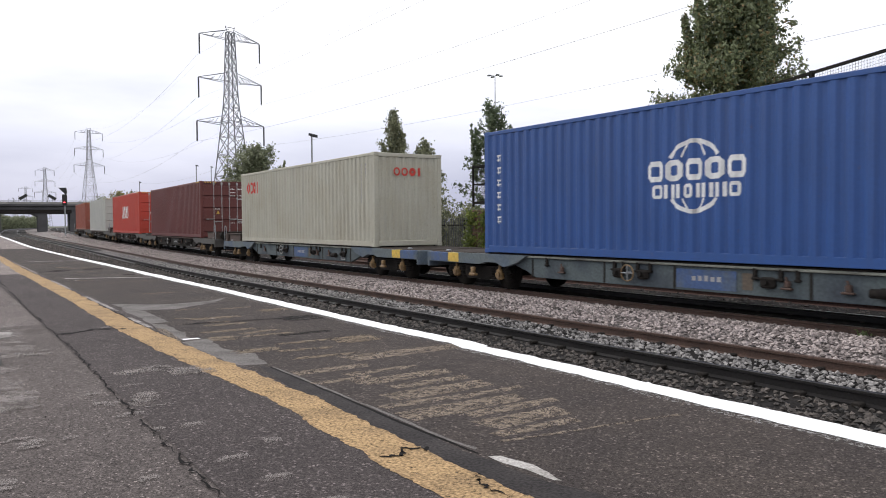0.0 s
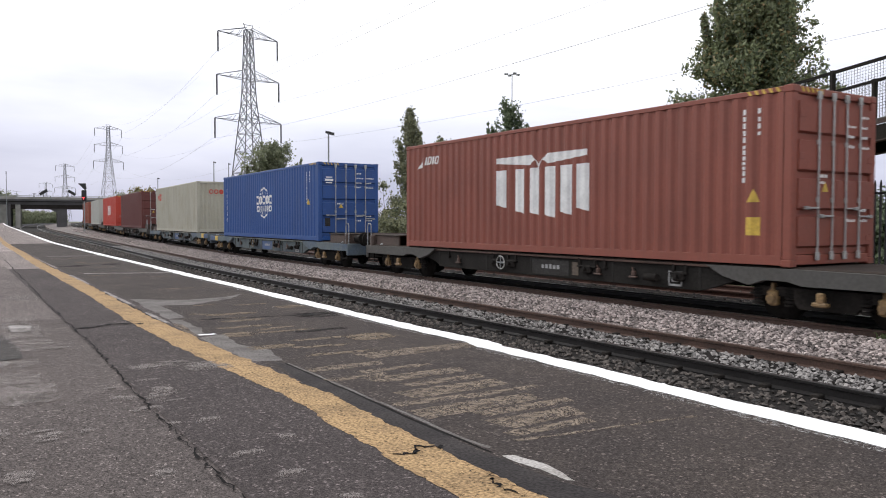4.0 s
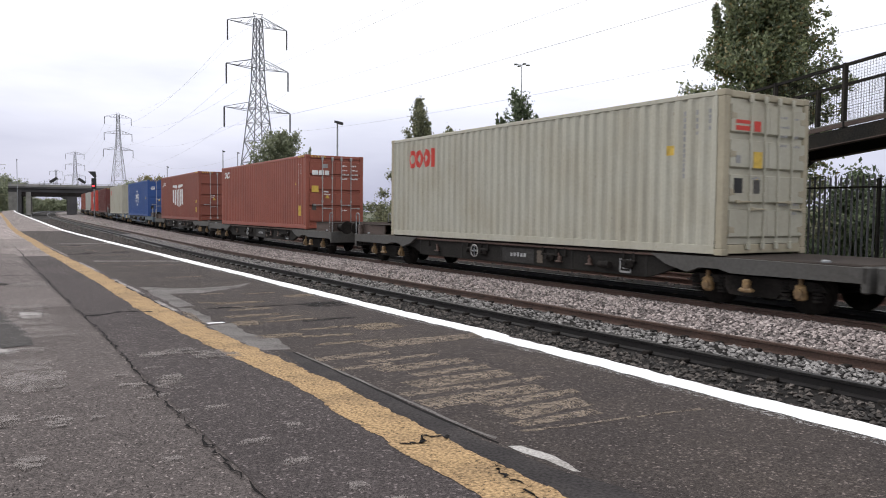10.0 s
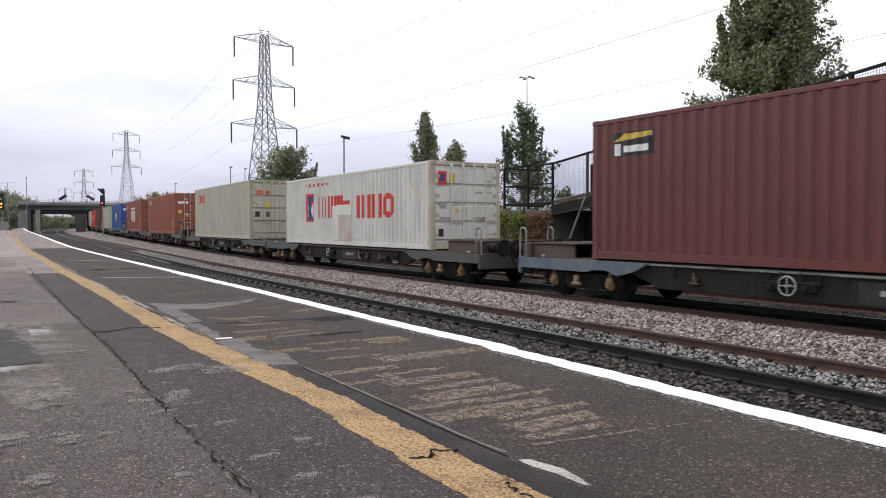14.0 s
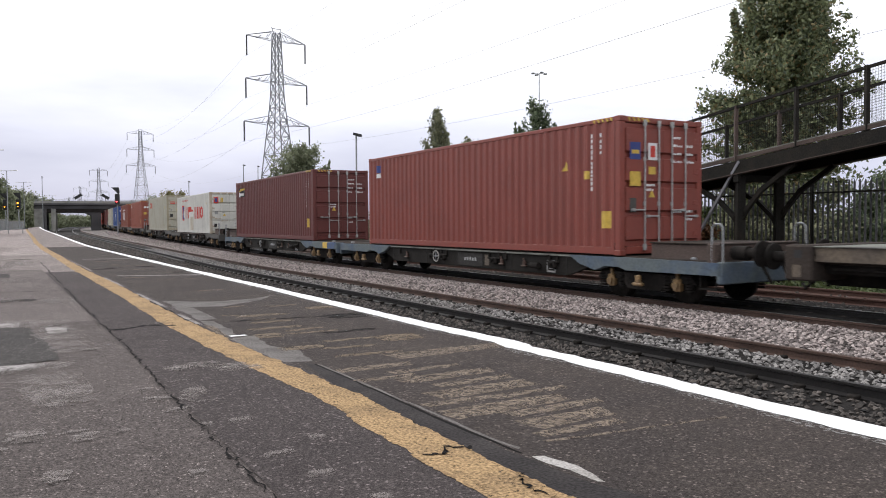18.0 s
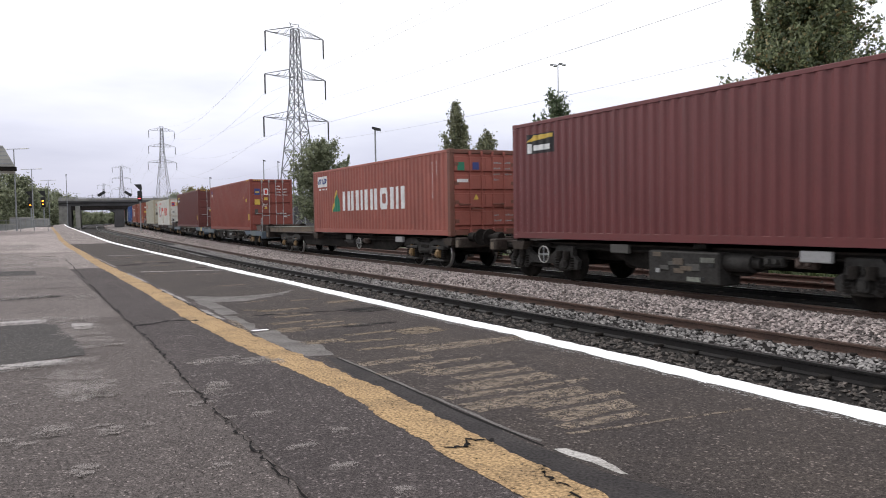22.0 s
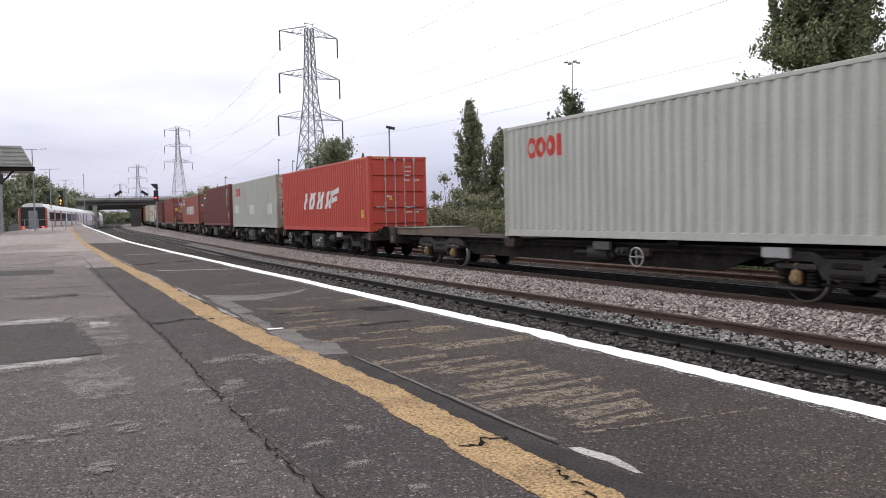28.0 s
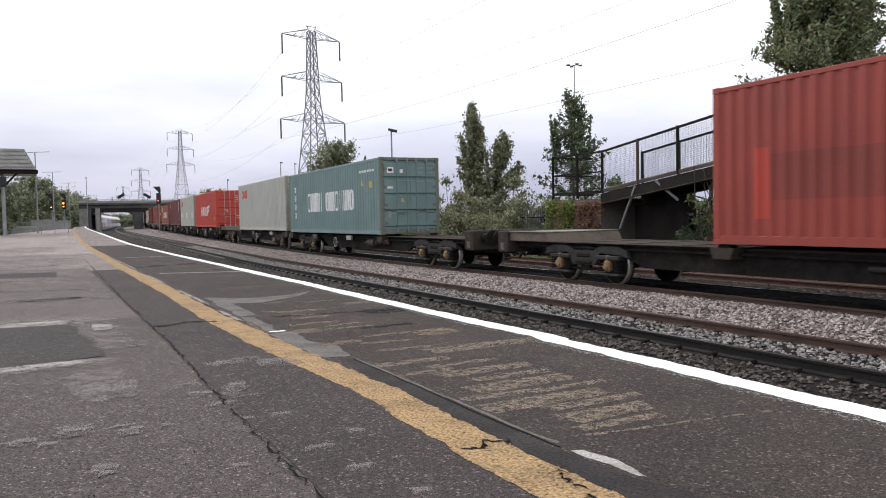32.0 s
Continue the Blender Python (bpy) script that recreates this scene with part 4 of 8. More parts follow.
for i, (s, l, q) in enumerate([(15.03, -12.23, 0.11), (14.89, -12.04, 0.06), (14.93, -12.0, 0.05), (14.42, -12.16, 0.07), (14.36, -12.15, 0.04), (14.91, -11.88, 0.04), (15.49, -11.47, 0.1), (15.56, -11.45, 0.08), (14.2, -11.74, 0.05), (15.44, -11.63, 0.06), (15.47, -11.68, 0.05), (16.02, -11.03, 0.1), (16.26, -11.24, 0.12), (16.04, -11.15, 0.1),
                               (16.12, -11.1, 0.12), (14.4, -11.24, 0.05), (13.65, -11.3, 0.05), (14.95, -12.42, 0.07), (14.86, -12.33, 0.05), (14.05, -12.3, 0.06), (13.9, -12.1, 0.05), (16.2, -11.4, 0.08)]):
    patch("scuff", [(s - q * 1.3, l - q), (s - q * 1.3, l + q), (s + q * 1.3, l + q), (s + q * 1.3, l - q)], PALE_FILM, "pale scuff", 220 + i, 0.008, 0.03)
for i, pts in enumerate([[(16.8, -12.75), (16.83, -12.39), (16.9, -12.12), (16.82, -11.98), (16.62, -12.15), (16.62, -12.75)], [(19.25, -12.9), (19.11, -12.05), (18.75, -12.04), (18.95, -12.9)], [(18.78, -12.02), (18.51, -11.8), (18.15, -11.86), (18.18, -12.0)],
                         [(15.1, -12.3), (15.07, -12.18), (14.95, -12.2), (14.97, -12.3)], [(14.88, -12.06), (14.87, -11.98), (14.79, -12.01)], [(14.48, -12.2), (14.4, -12.14), (14.32, -12.18)], [(16.35, -11.54), (16.36, -11.24), (16.13, -11.29), (16.2, -11.5)], [(15.46, -11.56), (15.52, -11.42), (15.27, -11.5), (15.31, -11.6)], [(15.98, -12.15), (16.0, -11.98), (15.55, -11.93), (15.52, -12.06)]]):
    patch("stripe" if i < 2 else "scuff", pts, PALE_PATCH if i < 3 else PALE_FILM, "pale cement stripe" if i < 2 else "pale cement scuff", 720 + i, 0.012, 0.05)
SMEARS = random.Random(9)
for i in range(24):
    s, l = 17 + 26 * SMEARS.random() ** 1.4, SMEARS.uniform(-15, -11.7)
    w, d = SMEARS.uniform(0.15, 0.5), SMEARS.uniform(0.15, 0.6)
    patch("stain", [(s - w, l - d), (s - w, l + d), (s + w, l + d), (s + w, l - d)], PALE_FILM if i % 2 else TAR_FILM, "blotchy stain", 500 + i, 0.03, 0.15, 0.0012 + 0.0002 * (i % 4))
for i in range(14):
    s, l = 16.5 + 18 * SMEARS.random() ** 1.4, SMEARS.uniform(-10.6, -9.5)
    w, d = SMEARS.uniform(0.06, 0.25), SMEARS.uniform(0.1, 0.4)
    patch("stain", [(s - w, l - d), (s - w, l + d), (s + w, l + d), (s + w, l - d)], HATCH_TAN if i % 2 else TAR_FILM, "blotchy stain", 600 + i, 0.03, 0.15)
for i in range(110):
    s, l = 12.2 + 16 * SMEARS.random() ** 1.5, SMEARS.uniform(-12.9, -11.05)
    w, d = SMEARS.uniform(0.02, 0.07), SMEARS.uniform(0.03, 0.1)
    patch("scuff", [(s - w, l - d), (s - w * 0.4, l + d), (s + w, l + d * 0.6), (s + w * 0.8, l - d)], PALE_FILM, "pale scuff", 300 + i, 0.008, 0.03, 0.002, 0.002)
# bared aggregate: small stones standing out of the worn asphalt
gr = np.random.default_rng(11)
N = 150000
gs = 12.0 + 14.0 * gr.random(N) ** 1.7
gl = gr.uniform(-13.6, -9.36, N)
keep = ~((gl < -10.77) & (gl > -11.01)) & ~((gl < -10.6) & (gl > -10.8) & (gs < 17.3)) & ~((gs > 16.85) & (gs < 19) & (gl < -11.98) & (gr.random(N) < 0.6))
keep &= (gl > -11.6) | (gr.random(N) < 0.3)
keep &= ~(np.abs(gl + 11.575 - 0.01 * np.maximum(0, gs - 16.5)) < 0.022)
keep &= ~((gs > 13.8) & (gs < 16.2) & (gl > -10.62) & (gl < -9.9) & (gr.random(N) < 0.55))
gs, gl = gs[keep], gl[keep]
N = len(gs)
gh = np.interp(gs, SS, HEAD)
gx, gy = np.interp(gs, SS, TX) + gl * np.cos(gh), np.interp(gs, SS, TY) - gl * np.sin(gh)
ga, gz = gr.uniform(0, math.tau, N), gr.uniform(0.0018, 0.0046, N) * gr.uniform(0.6, 1.0, N)
corner = np.stack([np.stack([gx + np.cos(ga + k) * gz * e, gy + np.sin(ga + k) * gz * e, np.full(N, -0.002)], -1) for k, e in ((0, 1.0), (1.5, 0.8), (3.2, 1.1), (4.6, 0.85))] + [np.stack([gx + gr.uniform(-0.3, 0.3, N) * gz, gy + gr.uniform(-0.3, 0.3, N) * gz, gz * 0.62], -1)], 1)
tri = (np.array([(0, 1, 4), (1, 2, 4), (2, 3, 4), (3, 0, 4)])[None] + (np.arange(N) * 5)[:, None, None]).reshape(-1, 3)
me = bpy.data.meshes.new("grit")
me.from_pydata(corner.reshape(-1, 3).tolist(), [], tri.tolist())
me.update()
solid("grit", me, AGGREGATE, "small dark and pale stones bared in the worn asphalt platform", "grit", kind="stuff")

from mathutils.geometry import tessellate_polygon

# ---- containers: y runs forward along the train, -x is the side towards the platform ----
CL, CW = 12.192, 2.438


FOLDS, FOLD_PITCH = 42, (CL - 0.32) / 42
FOLD_Y = [-CL / 2] + [-CL / 2 + 0.16 + (i + a) * FOLD_PITCH for i in range(FOLDS) for a in (0.0, 0.3, 0.5, 0.78)] + [CL / 2 - 0.16, CL / 2]
FOLD_D = [0.0] + [0.0, 0.0, 0.036, 0.036] * FOLDS + [0.0, 0.0]


def side_sheet(h):
    """One corrugated side wall, outside at x = 0, folded in upright waves."""
    g = Geo()
    ys = list(zip(FOLD_Y, FOLD_D))[1:-1]
    z0, z1 = 0.17, h - 0.1
    for yy, d in ys:
        g.v += [(d, yy, z0), (d, yy, z1)]
    for i in range(len(ys) - 1):
        g.f.append((2 * i, 2 * i + 1, 2 * i + 3, 2 * i + 2))
        g.round.append(False)
    return g


def end_sheet(h):
    g, n = Geo(), 9
    w = CW - 0.32
    pts = []
    for i in range(n):
        x = -w / 2 + w * i / n
        pts += [(x, 0.0), (x + 0.3 * w / n, 0.0), (x + 0.5 * w / n, 0.04), (x + 0.8 * w / n, 0.04)]
    pts.append((w / 2, 0.0))
    for x, d in pts:
        g.v += [(x, -d, 0.17), (x, -d, h - 0.1)]
    g.f = [(2 * i, 2 * i + 1, 2 * i + 3, 2 * i + 2)[::-1] for i in range(len(pts) - 1)]
    g.round = [False] * len(g.f)
    return g


def roof_sheet():
    g, n = Geo(), 40
    for i in range(n * 2 + 1):
        y = -CL / 2 + 0.1 + (CL - 0.2) * i / (2 * n)
        d = 0.02 if i % 2 else 0.0
        g.v += [(-CW / 2 + 0.04, y, -d), (CW / 2 - 0.04, y, -d)]
    g.f = [(2 * i, 2 * i + 1, 2 * i + 3, 2 * i + 2) for i in range(2 * n)]
    g.round = [False] * len(g.f)
    return g


def door_leaf(h):
    """A steel door leaf with three pressed horizontal ribs, hinged on its -x side."""
    w = 1.06
    z0, z1 = 0.2, h - 0.14
    edge = [(0.0, z0), (-0.02, z0)]
    for k in range(4):
        a, b = z0 + (z1 - z0) * (0.04 + 0.24 * k), z0 + (z1 - z0) * (0.24 + 0.24 * k)
        edge += [(-0.02, a), (-0.078, a + 0.035), (-0.078, b - 0.012), (-0.02, b)]
    edge += [(-0.02, z1), (0.0, z1)]
    return Geo().prism(edge, 0.0, w)


class Marks(Geo):
    """Flat painted shapes, each a piece that can be told apart. lift: how far they lie over the paint below."""
    pieces, lift = (), 0.0

    def lifted(self, by):
        self.lift += by
        return self


def poly_mark(polys, thick=0.006):
    g = Marks()
    g.pieces, g.lift = polys, max(0.0, thick - 0.003) * 0.6
    for p in polys:
        g.prism(p, -thick, 0)
    return g


def bars(rows, thick=0.006):
    """Upright plain bars on a side wall: (y centre, z centre, width along y, height)."""
    return poly_mark([[(y - w / 2, z - h / 2), (y + w / 2, z - h / 2), (y + w / 2, z + h / 2), (y - w / 2, z + h / 2)] for y, z, w, h in rows], thick)


def clip(poly, at, keep):
    """The part of a polygon in (y, z) with keep * y >= keep * at."""
    out = []
    for (a, b), (c, d) in zip(poly, poly[1:] + poly[:1]):
        if keep * (a - at) >= 0:
            out.append((a, b))
        if (a - at) * (c - at) < 0:
            out.append((at, b + (d - b) * (at - a) / (c - a)))
    return out


def drape(polys, lift=0.0):
    """Paint on a corrugated side: shapes in (y, z) laid over its upright folds, a hair proud of them."""
    g, seen_at = Geo(), {}
    for p in polys:
        for tri in tessellate_polygon([[Vector((a, b, 0)) for a, b in p]]):
            t = [p[k] for k in tri]
            lo, hi = min(q[0] for q in t), max(q[0] for q in t)
            k = max(0, np.searchsorted(FOLD_Y, lo, "right") - 1)
            while k < len(FOLD_Y) - 1 and FOLD_Y[k] < hi:
                piece = clip(clip(t, FOLD_Y[k], 1), FOLD_Y[k + 1], -1)
                ring = []
                for a, b in piece:
                    key = (round(a, 4), round(b, 4))
                    if key not in seen_at:
                        seen_at[key] = len(g.v)
                        g.v.append((float(np.interp(a, FOLD_Y, FOLD_D)) - 0.002 - lift, a, b))
                    if seen_at[key] not in ring:
                        ring.append(seen_at[key])
                if len(ring) > 2:
                    g.f.append(tuple(ring))
                    g.round.append(False)
                k += 1
    return g


def arc_mark(cy, cz, r, w, a0, a1, n=16, squash=1.0):
    pts = [(cy + math.cos(radians(a0 + (a1 - a0) * i / n)) * r * squash, cz + math.sin(radians(a0 + (a1 - a0) * i / n)) * r) for i in range(n + 1)]
    pin = [(cy + math.cos(radians(a0 + (a1 - a0) * i / n)) * (r - w) * squash, cz + math.sin(radians(a0 + (a1 - a0) * i / n)) * (r - w)) for i in range(n + 1)]
    return [pts + pin[::-1]]


def strokes(start, end, z, height, kinds, gap=0.12, lean=0.0, weight=0.26):
    """A word as a row of plain abstract strokes between two places along the side. Kinds: i one upright bar, o a plain ring, _ a space, the rest two upright bars."""
    unit = sum({"i": 0.36, "_": 0.7}.get(k, 1.0) for k in kinds)
    w = (start - end - gap * (len(kinds) - 1)) / unit
    out, y = [], start
    for k in kinds:
        q = w * {"i": 0.36, "_": 0.7}.get(k, 1.0)
        t = min(w * 0.36, height * weight * 1.25)
        at = lambda a, b: (y - a - lean * b / height, z + b)
        box = lambda a0, b0, a1, b1: [at(a0, b0), at(a1, b0), at(a1, b1), at(a0, b1)]
        if k == "i":
            out.append(box(0, 0, q, height))
        elif k == "o":
            e = min(t * 0.8, q * 0.3)
            h, c = height, 0.22 * q
            out += [[at(a, b) for a, b in half] for half in (
                [(q / 2, 0), (c, 0), (0, c), (0, h - c), (c, h), (q / 2, h), (q / 2, h - e), (c + e * 0.4, h - e), (e, h - c - e * 0.4), (e, c + e * 0.4), (c + e * 0.4, e), (q / 2, e)],
                [(q / 2, 0), (q - c, 0), (q, c), (q, h - c), (q - c, h), (q / 2, h), (q / 2, h - e), (q - c - e * 0.4, h - e), (q - e, h - c - e * 0.4), (q - e, c + e * 0.4), (q - c - e * 0.4, e), (q / 2, e)])]
        elif k != "_":
            out += [box(0, 0, t, height), box(q - t, 0, q, height)]
        y -= q + gap
    return out


CONTAINERS = []


def container(offset, label, mat, height=2.896, deck=0.13, doors=True, marks=(), trim=None, door_marks=(), group="containers on the freight train"):
    c = thing("shipping_container", label, "shipping container", group=group)
    post = trim or mat
    k = "tall" if height > 2.7 else "low"
    for x, m in ((-CW / 2, 1), (CW / 2, -1)):
        part("side_wall", shared("side_" + k, lambda: side_sheet(height)), mat, c, at=pose(x, 0, 0) if m == 1 else pose(x, 0, 0, 0, 0, 180))
        part("bottom_rail", shared("bottom_rail", lambda: Geo().block(-0.03, -CL / 2 + 0.17, 0.02, 0.03, CL / 2 - 0.17, 0.175, 0.006)), mat, c, at=pose(x - 0.033 * (1 if x > 0 else -1), 0, 0))
        part("top_rail", shared("top_rail", lambda: Geo().block(-0.03, -CL / 2 + 0.17, -0.1, 0.03, CL / 2 - 0.17, -0.012, 0.01)), mat, c, at=pose(x - 0.033 * (1 if x > 0 else -1), 0, height))
        for y in (-CL / 2, CL / 2):
            part("corner_post", shared("corner_post_" + k, lambda: Geo().block(-0.078, -0.08, 0.11, 0.078, 0.08, height - 0.11, 0.015)), post, c, at=pose(x - 0.08 * (1 if x > 0 else -1), y - 0.081 * (1 if y > 0 else -1), 0))
            for z in (0, height - 0.118):
                g = lambda: Geo().block(-0.089, -0.089, 0, 0.089, 0.089, 0.118, 0.012)
                part("corner_casting", shared("corner_casting", g), post, c, at=pose(x - 0.087 * (1 if x > 0 else -1), y - 0.087 * (1 if y > 0 else -1), z))
    part("roof", shared("roof_sheet", roof_sheet), mat, c, at=pose(0, 0, height - 0.03))
    part("floor", shared("floor_pan", lambda: Geo().box(-1.17, -CL / 2 + 0.1, 0.06, 1.17, CL / 2 - 0.1, 0.16)), BOGIE, c)
    part("front_wall", shared("end_" + k, lambda: end_sheet(height)), mat, c, at=pose(0, CL / 2 - 0.02, 0))
    for y, z0, z1 in ((-CL / 2, 0.03, 0.19), (-CL / 2, -0.13, -0.01), (CL / 2, 0.03, 0.19), (CL / 2, -0.13, -0.01)):
        zz = height if z1 < 0 else 0
        key = "sill" if z1 > 0 else "header"
        part("door_sill" if key == "sill" else "door_header", shared("end_" + key, lambda: Geo().block(-CW / 2 + 0.17, -0.05, z0, CW / 2 - 0.17, 0.05, z1, 0.012)), post, c, at=pose(0, y - 0.055 * (1 if y > 0 else -1), zz))
    if doors:
        for sgn in (1, -1):
            d = part("door", shared("door_" + k, lambda: door_leaf(height)), mat, c, at=pose(-1.065 if sgn == 1 else 0.005, -CL / 2 + 0.06, 0))
            for xx in ((0.52, 0.93) if sgn == 1 else (0.25, 0.66)):
                part("lock_rod", shared("lock_rod_" + k, lambda: Geo().rod((0, 0, 0.1), (0, 0, height - 0.06), 0.018).block(-0.045, -0.02, 0.1, 0.045, 0.025, 0.24, 0.01).block(-0.045, -0.02, height - 0.2, 0.045, 0.025, height - 0.06, 0.01)
                     .block(-0.035, -0.01, height * 0.36, 0.035, 0.03, height * 0.39, 0.008).block(-0.035, -0.01, height * 0.68, 0.035, 0.03, height * 0.71, 0.008)), LOCKROD if trim is None else mat, d, at=pose(xx, -0.095, 0))
                part("door_handle", shared("door_handle", lambda: Geo().block(-0.02, -0.02, -0.015, 0.36, 0.01, 0.015, 0.006).block(0.28, -0.03, -0.03, 0.38, 0.02, 0.03, 0.006)), LOCKROD if trim is None else post, d, at=pose(xx if sgn == 1 else xx, -0.1, 0.95 if xx < 0.6 else 0.82, 0, 180 if sgn == 1 else 0, 0))
            for i in range(4):
                part("hinge", shared("hinge", lambda: Geo().rod((0, 0, -0.07), (0, 0, 0.07), 0.022).block(-0.01, -0.02, -0.05, 0.12, 0.005, 0.05, 0.005)), post, d, at=pose(0.02 if sgn == 1 else 1.04, -0.065, 0.45 + i * (height - 0.9) / 3, 0, 0 if sgn == 1 else 180, 0))
            # plates and lettering far too small to read
            r = random.Random(offset * 10 + sgn)
            white, yellow = Geo(), Geo()
            for i in range(12 if sgn == -1 else 2):
                zz = height - 0.42 - 0.17 * (i // 2) - (0.9 if i > 7 else 0.0) if sgn == -1 else height * 0.5 - 0.1 * i
                xx = (0.3 if i % 2 else 0.7) if sgn == -1 else 0.58
                if r.random() < 0.25:
                    continue
                x1 = xx
                while x1 < xx + r.uniform(0.14, 0.27):
                    d1 = r.uniform(0.03, 0.07)
                    white.box(x1, -0.083, zz, x1 + d1, -0.076, zz + r.uniform(0.03, 0.055))
                    x1 += d1 + 0.02
            tagged(part("lettering", white, WHITE_MARK if trim is None else GREY_MARK, d, "rows of small lettering"), kind="stuff")
            if sgn == -1:
                continue
            yellow.add([(0.64, -0.083, height * 0.42), (0.82, -0.083, height * 0.42), (0.73, -0.083, height * 0.42 + 0.17)], [(0, 1, 2)])
            part("label_plate", yellow, YELLOW_MARK, d, "yellow warning plate")
            for e, (x0, z0, x1, z1, dm, dl) in enumerate(door_marks):
                part("emblem", Geo().box(x0, -0.084 - 0.002 * (e % 5), z0, x1, -0.078, z1), dm, d, dl)
        part("door_gasket", shared("door_gasket_" + k, lambda: Geo().box(-0.03, 0.0, 0.2, 0.03, 0.03, height - 0.14)), BLACK, c, "black rubber door seal", at=pose(0, -CL / 2 + 0.045, 0))
        if trim is None:
            for k in range(5):
                part("hazard_stripe", shared("hazard_stripe", lambda: Geo().prism([(-0.05, 0.0), (0.0, 0.0), (0.05, 0.075), (0.0, 0.075)], -0.006, 0.0)), YELLOW_MARK, c, at=pose(-CW / 2 + 0.0, -CL / 2 + 0.26 + 0.13 * k, height - 0.095))
                part("hazard_stripe", MESHES["hazard_stripe"], YELLOW_MARK, c, at=pose(-CW / 2 + 0.26 + 0.13 * k, -CL / 2 - 0.001, height - 0.1, 0, 0, 90))
    else:
        part("rear_wall", shared("end_" + k, lambda: end_sheet(height)), mat, c, at=pose(0, -CL / 2 + 0.02, 0, 0, 0, 180))
        if offset < -100:
            part("warning_plate", warn(0, height - 0.75, 0.24), YELLOW_MARK, c, "yellow triangle on the end", at=pose(-0.3, -CL / 2 + 0.012, 0, 0, 0, 90))
    for name, geo, m, lab in marks:
        here = pose(-CW / 2, 0, 0)
        if not isinstance(geo, Marks):
            part(name, geo, m, c, lab, at=here)
        elif name == "lettering":
            tagged(part(name, drape(geo.pieces, geo.lift), m, c, lab, at=here), kind="stuff")
        else:
            for p in geo.pieces:
                part(name, drape([p], geo.lift), m, c, lab, at=here)
    if height > 2.7 and not doors and trim is None and "red emblem" in label:
        part("emblem", poly_mark(arc_mark(0.42, 2.32, 0.13, 0.05, 0, 360, 16, 0.9) + arc_mark(0.14, 2.32, 0.13, 0.05, 0, 360, 16, 0.9) + arc_mark(-0.14, 2.32, 0.13, 0.09, 0, 360, 16, 0.9) + [[(-0.34, 2.19), (-0.42, 2.19), (-0.42, 2.45), (-0.34, 2.45)]]), RED_MARK, c, "small red emblem on the end", at=pose(0, -CL / 2 + 0.01, 0, 0, 0, 90))
    CONTAINERS.append((c, offset, deck))
    return c


def serials(h, y=-5.2, white=True, rows=1):
    """Upright columns of small lettering near the doors."""
    r, out = random.Random(int(y * 10)), []
    for k in range(rows + 1):
        z = h - 0.35
        while z > h - (0.75 if k else 1.5):
            s = r.uniform(0.05, 0.09)
            out.append((y - 0.28 * k, z, 0.05, s))
            z -= s + r.uniform(0.02, 0.05)
    return bars(out)


def warn(y, z, s=0.22):
    return poly_mark([[(y - s / 2, z), (y + s / 2, z), (y, z + s)]])


BLUE = paint("blue_container_paint", (0.018, 0.07, 0.245), 0.5, 0.25)
BROWN = paint("red_brown_container_paint", (0.225, 0.062, 0.04), 0.55, 0.3)
BROWN2 = paint("brown_container_paint", (0.27, 0.072, 0.045), 0.55, 0.4)
GREIGE = paint("grey_green_container_paint", (0.42, 0.405, 0.33), 0.55, 0.4, (0.36, 0.33, 0.25))
GREY2 = paint("pale_grey_container_paint", (0.43, 0.43, 0.392), 0.55, 0.2)
CREAM = paint("off_white_container_paint", (0.6, 0.59, 0.54), 0.55, 0.35)
RUSTPOST = paint("rust_streaked_paint", (0.46, 0.42, 0.34), 0.7, 0.5, (0.26, 0.15, 0.08))
MAROON = paint("maroon_container_paint", (0.115, 0.026, 0.022), 0.5, 0.3)
MAROON2 = paint("red_maroon_container_paint", (0.22, 0.048, 0.033), 0.5, 0.3)
MAROON3 = paint("dark_maroon_container_paint", (0.135, 0.03, 0.03), 0.5, 0.25)
CORAL = paint("faded_coral_container_paint", (0.31, 0.09, 0.066), 0.6, 0.45, rust=0.6)
RED = paint("bright_red_container_paint", (0.46, 0.05, 0.03), 0.5, 0.2)
RED2 = paint("faded_red_container_paint", (0.3, 0.045, 0.03), 0.55, 0.4)
PATCH_WHITE = paint("painted_out_white", (0.62, 0.62, 0.585), rust=0.1)
TEAL = paint("teal_container_paint", (0.16, 0.244, 0.24), 0.55, 0.35)

globe = [p for a in ((34, 146), (219, 321)) for p in arc_mark(0.0, 1.52, 0.66, 0.075, *a) + arc_mark(0.0, 1.52, 0.65, 0.055, *a, 14, 0.5)]
col = [q for i in range(6) for q in ((5.53, 2.3 - 0.29 * i, 0.17, 0.035), (5.53, 2.2 - 0.29 * i, 0.17, 0.03), (5.47, 2.24 - 0.29 * i, 0.03, 0.17), (5.58, 2.22 - 0.29 * i, 0.03, 0.12))]

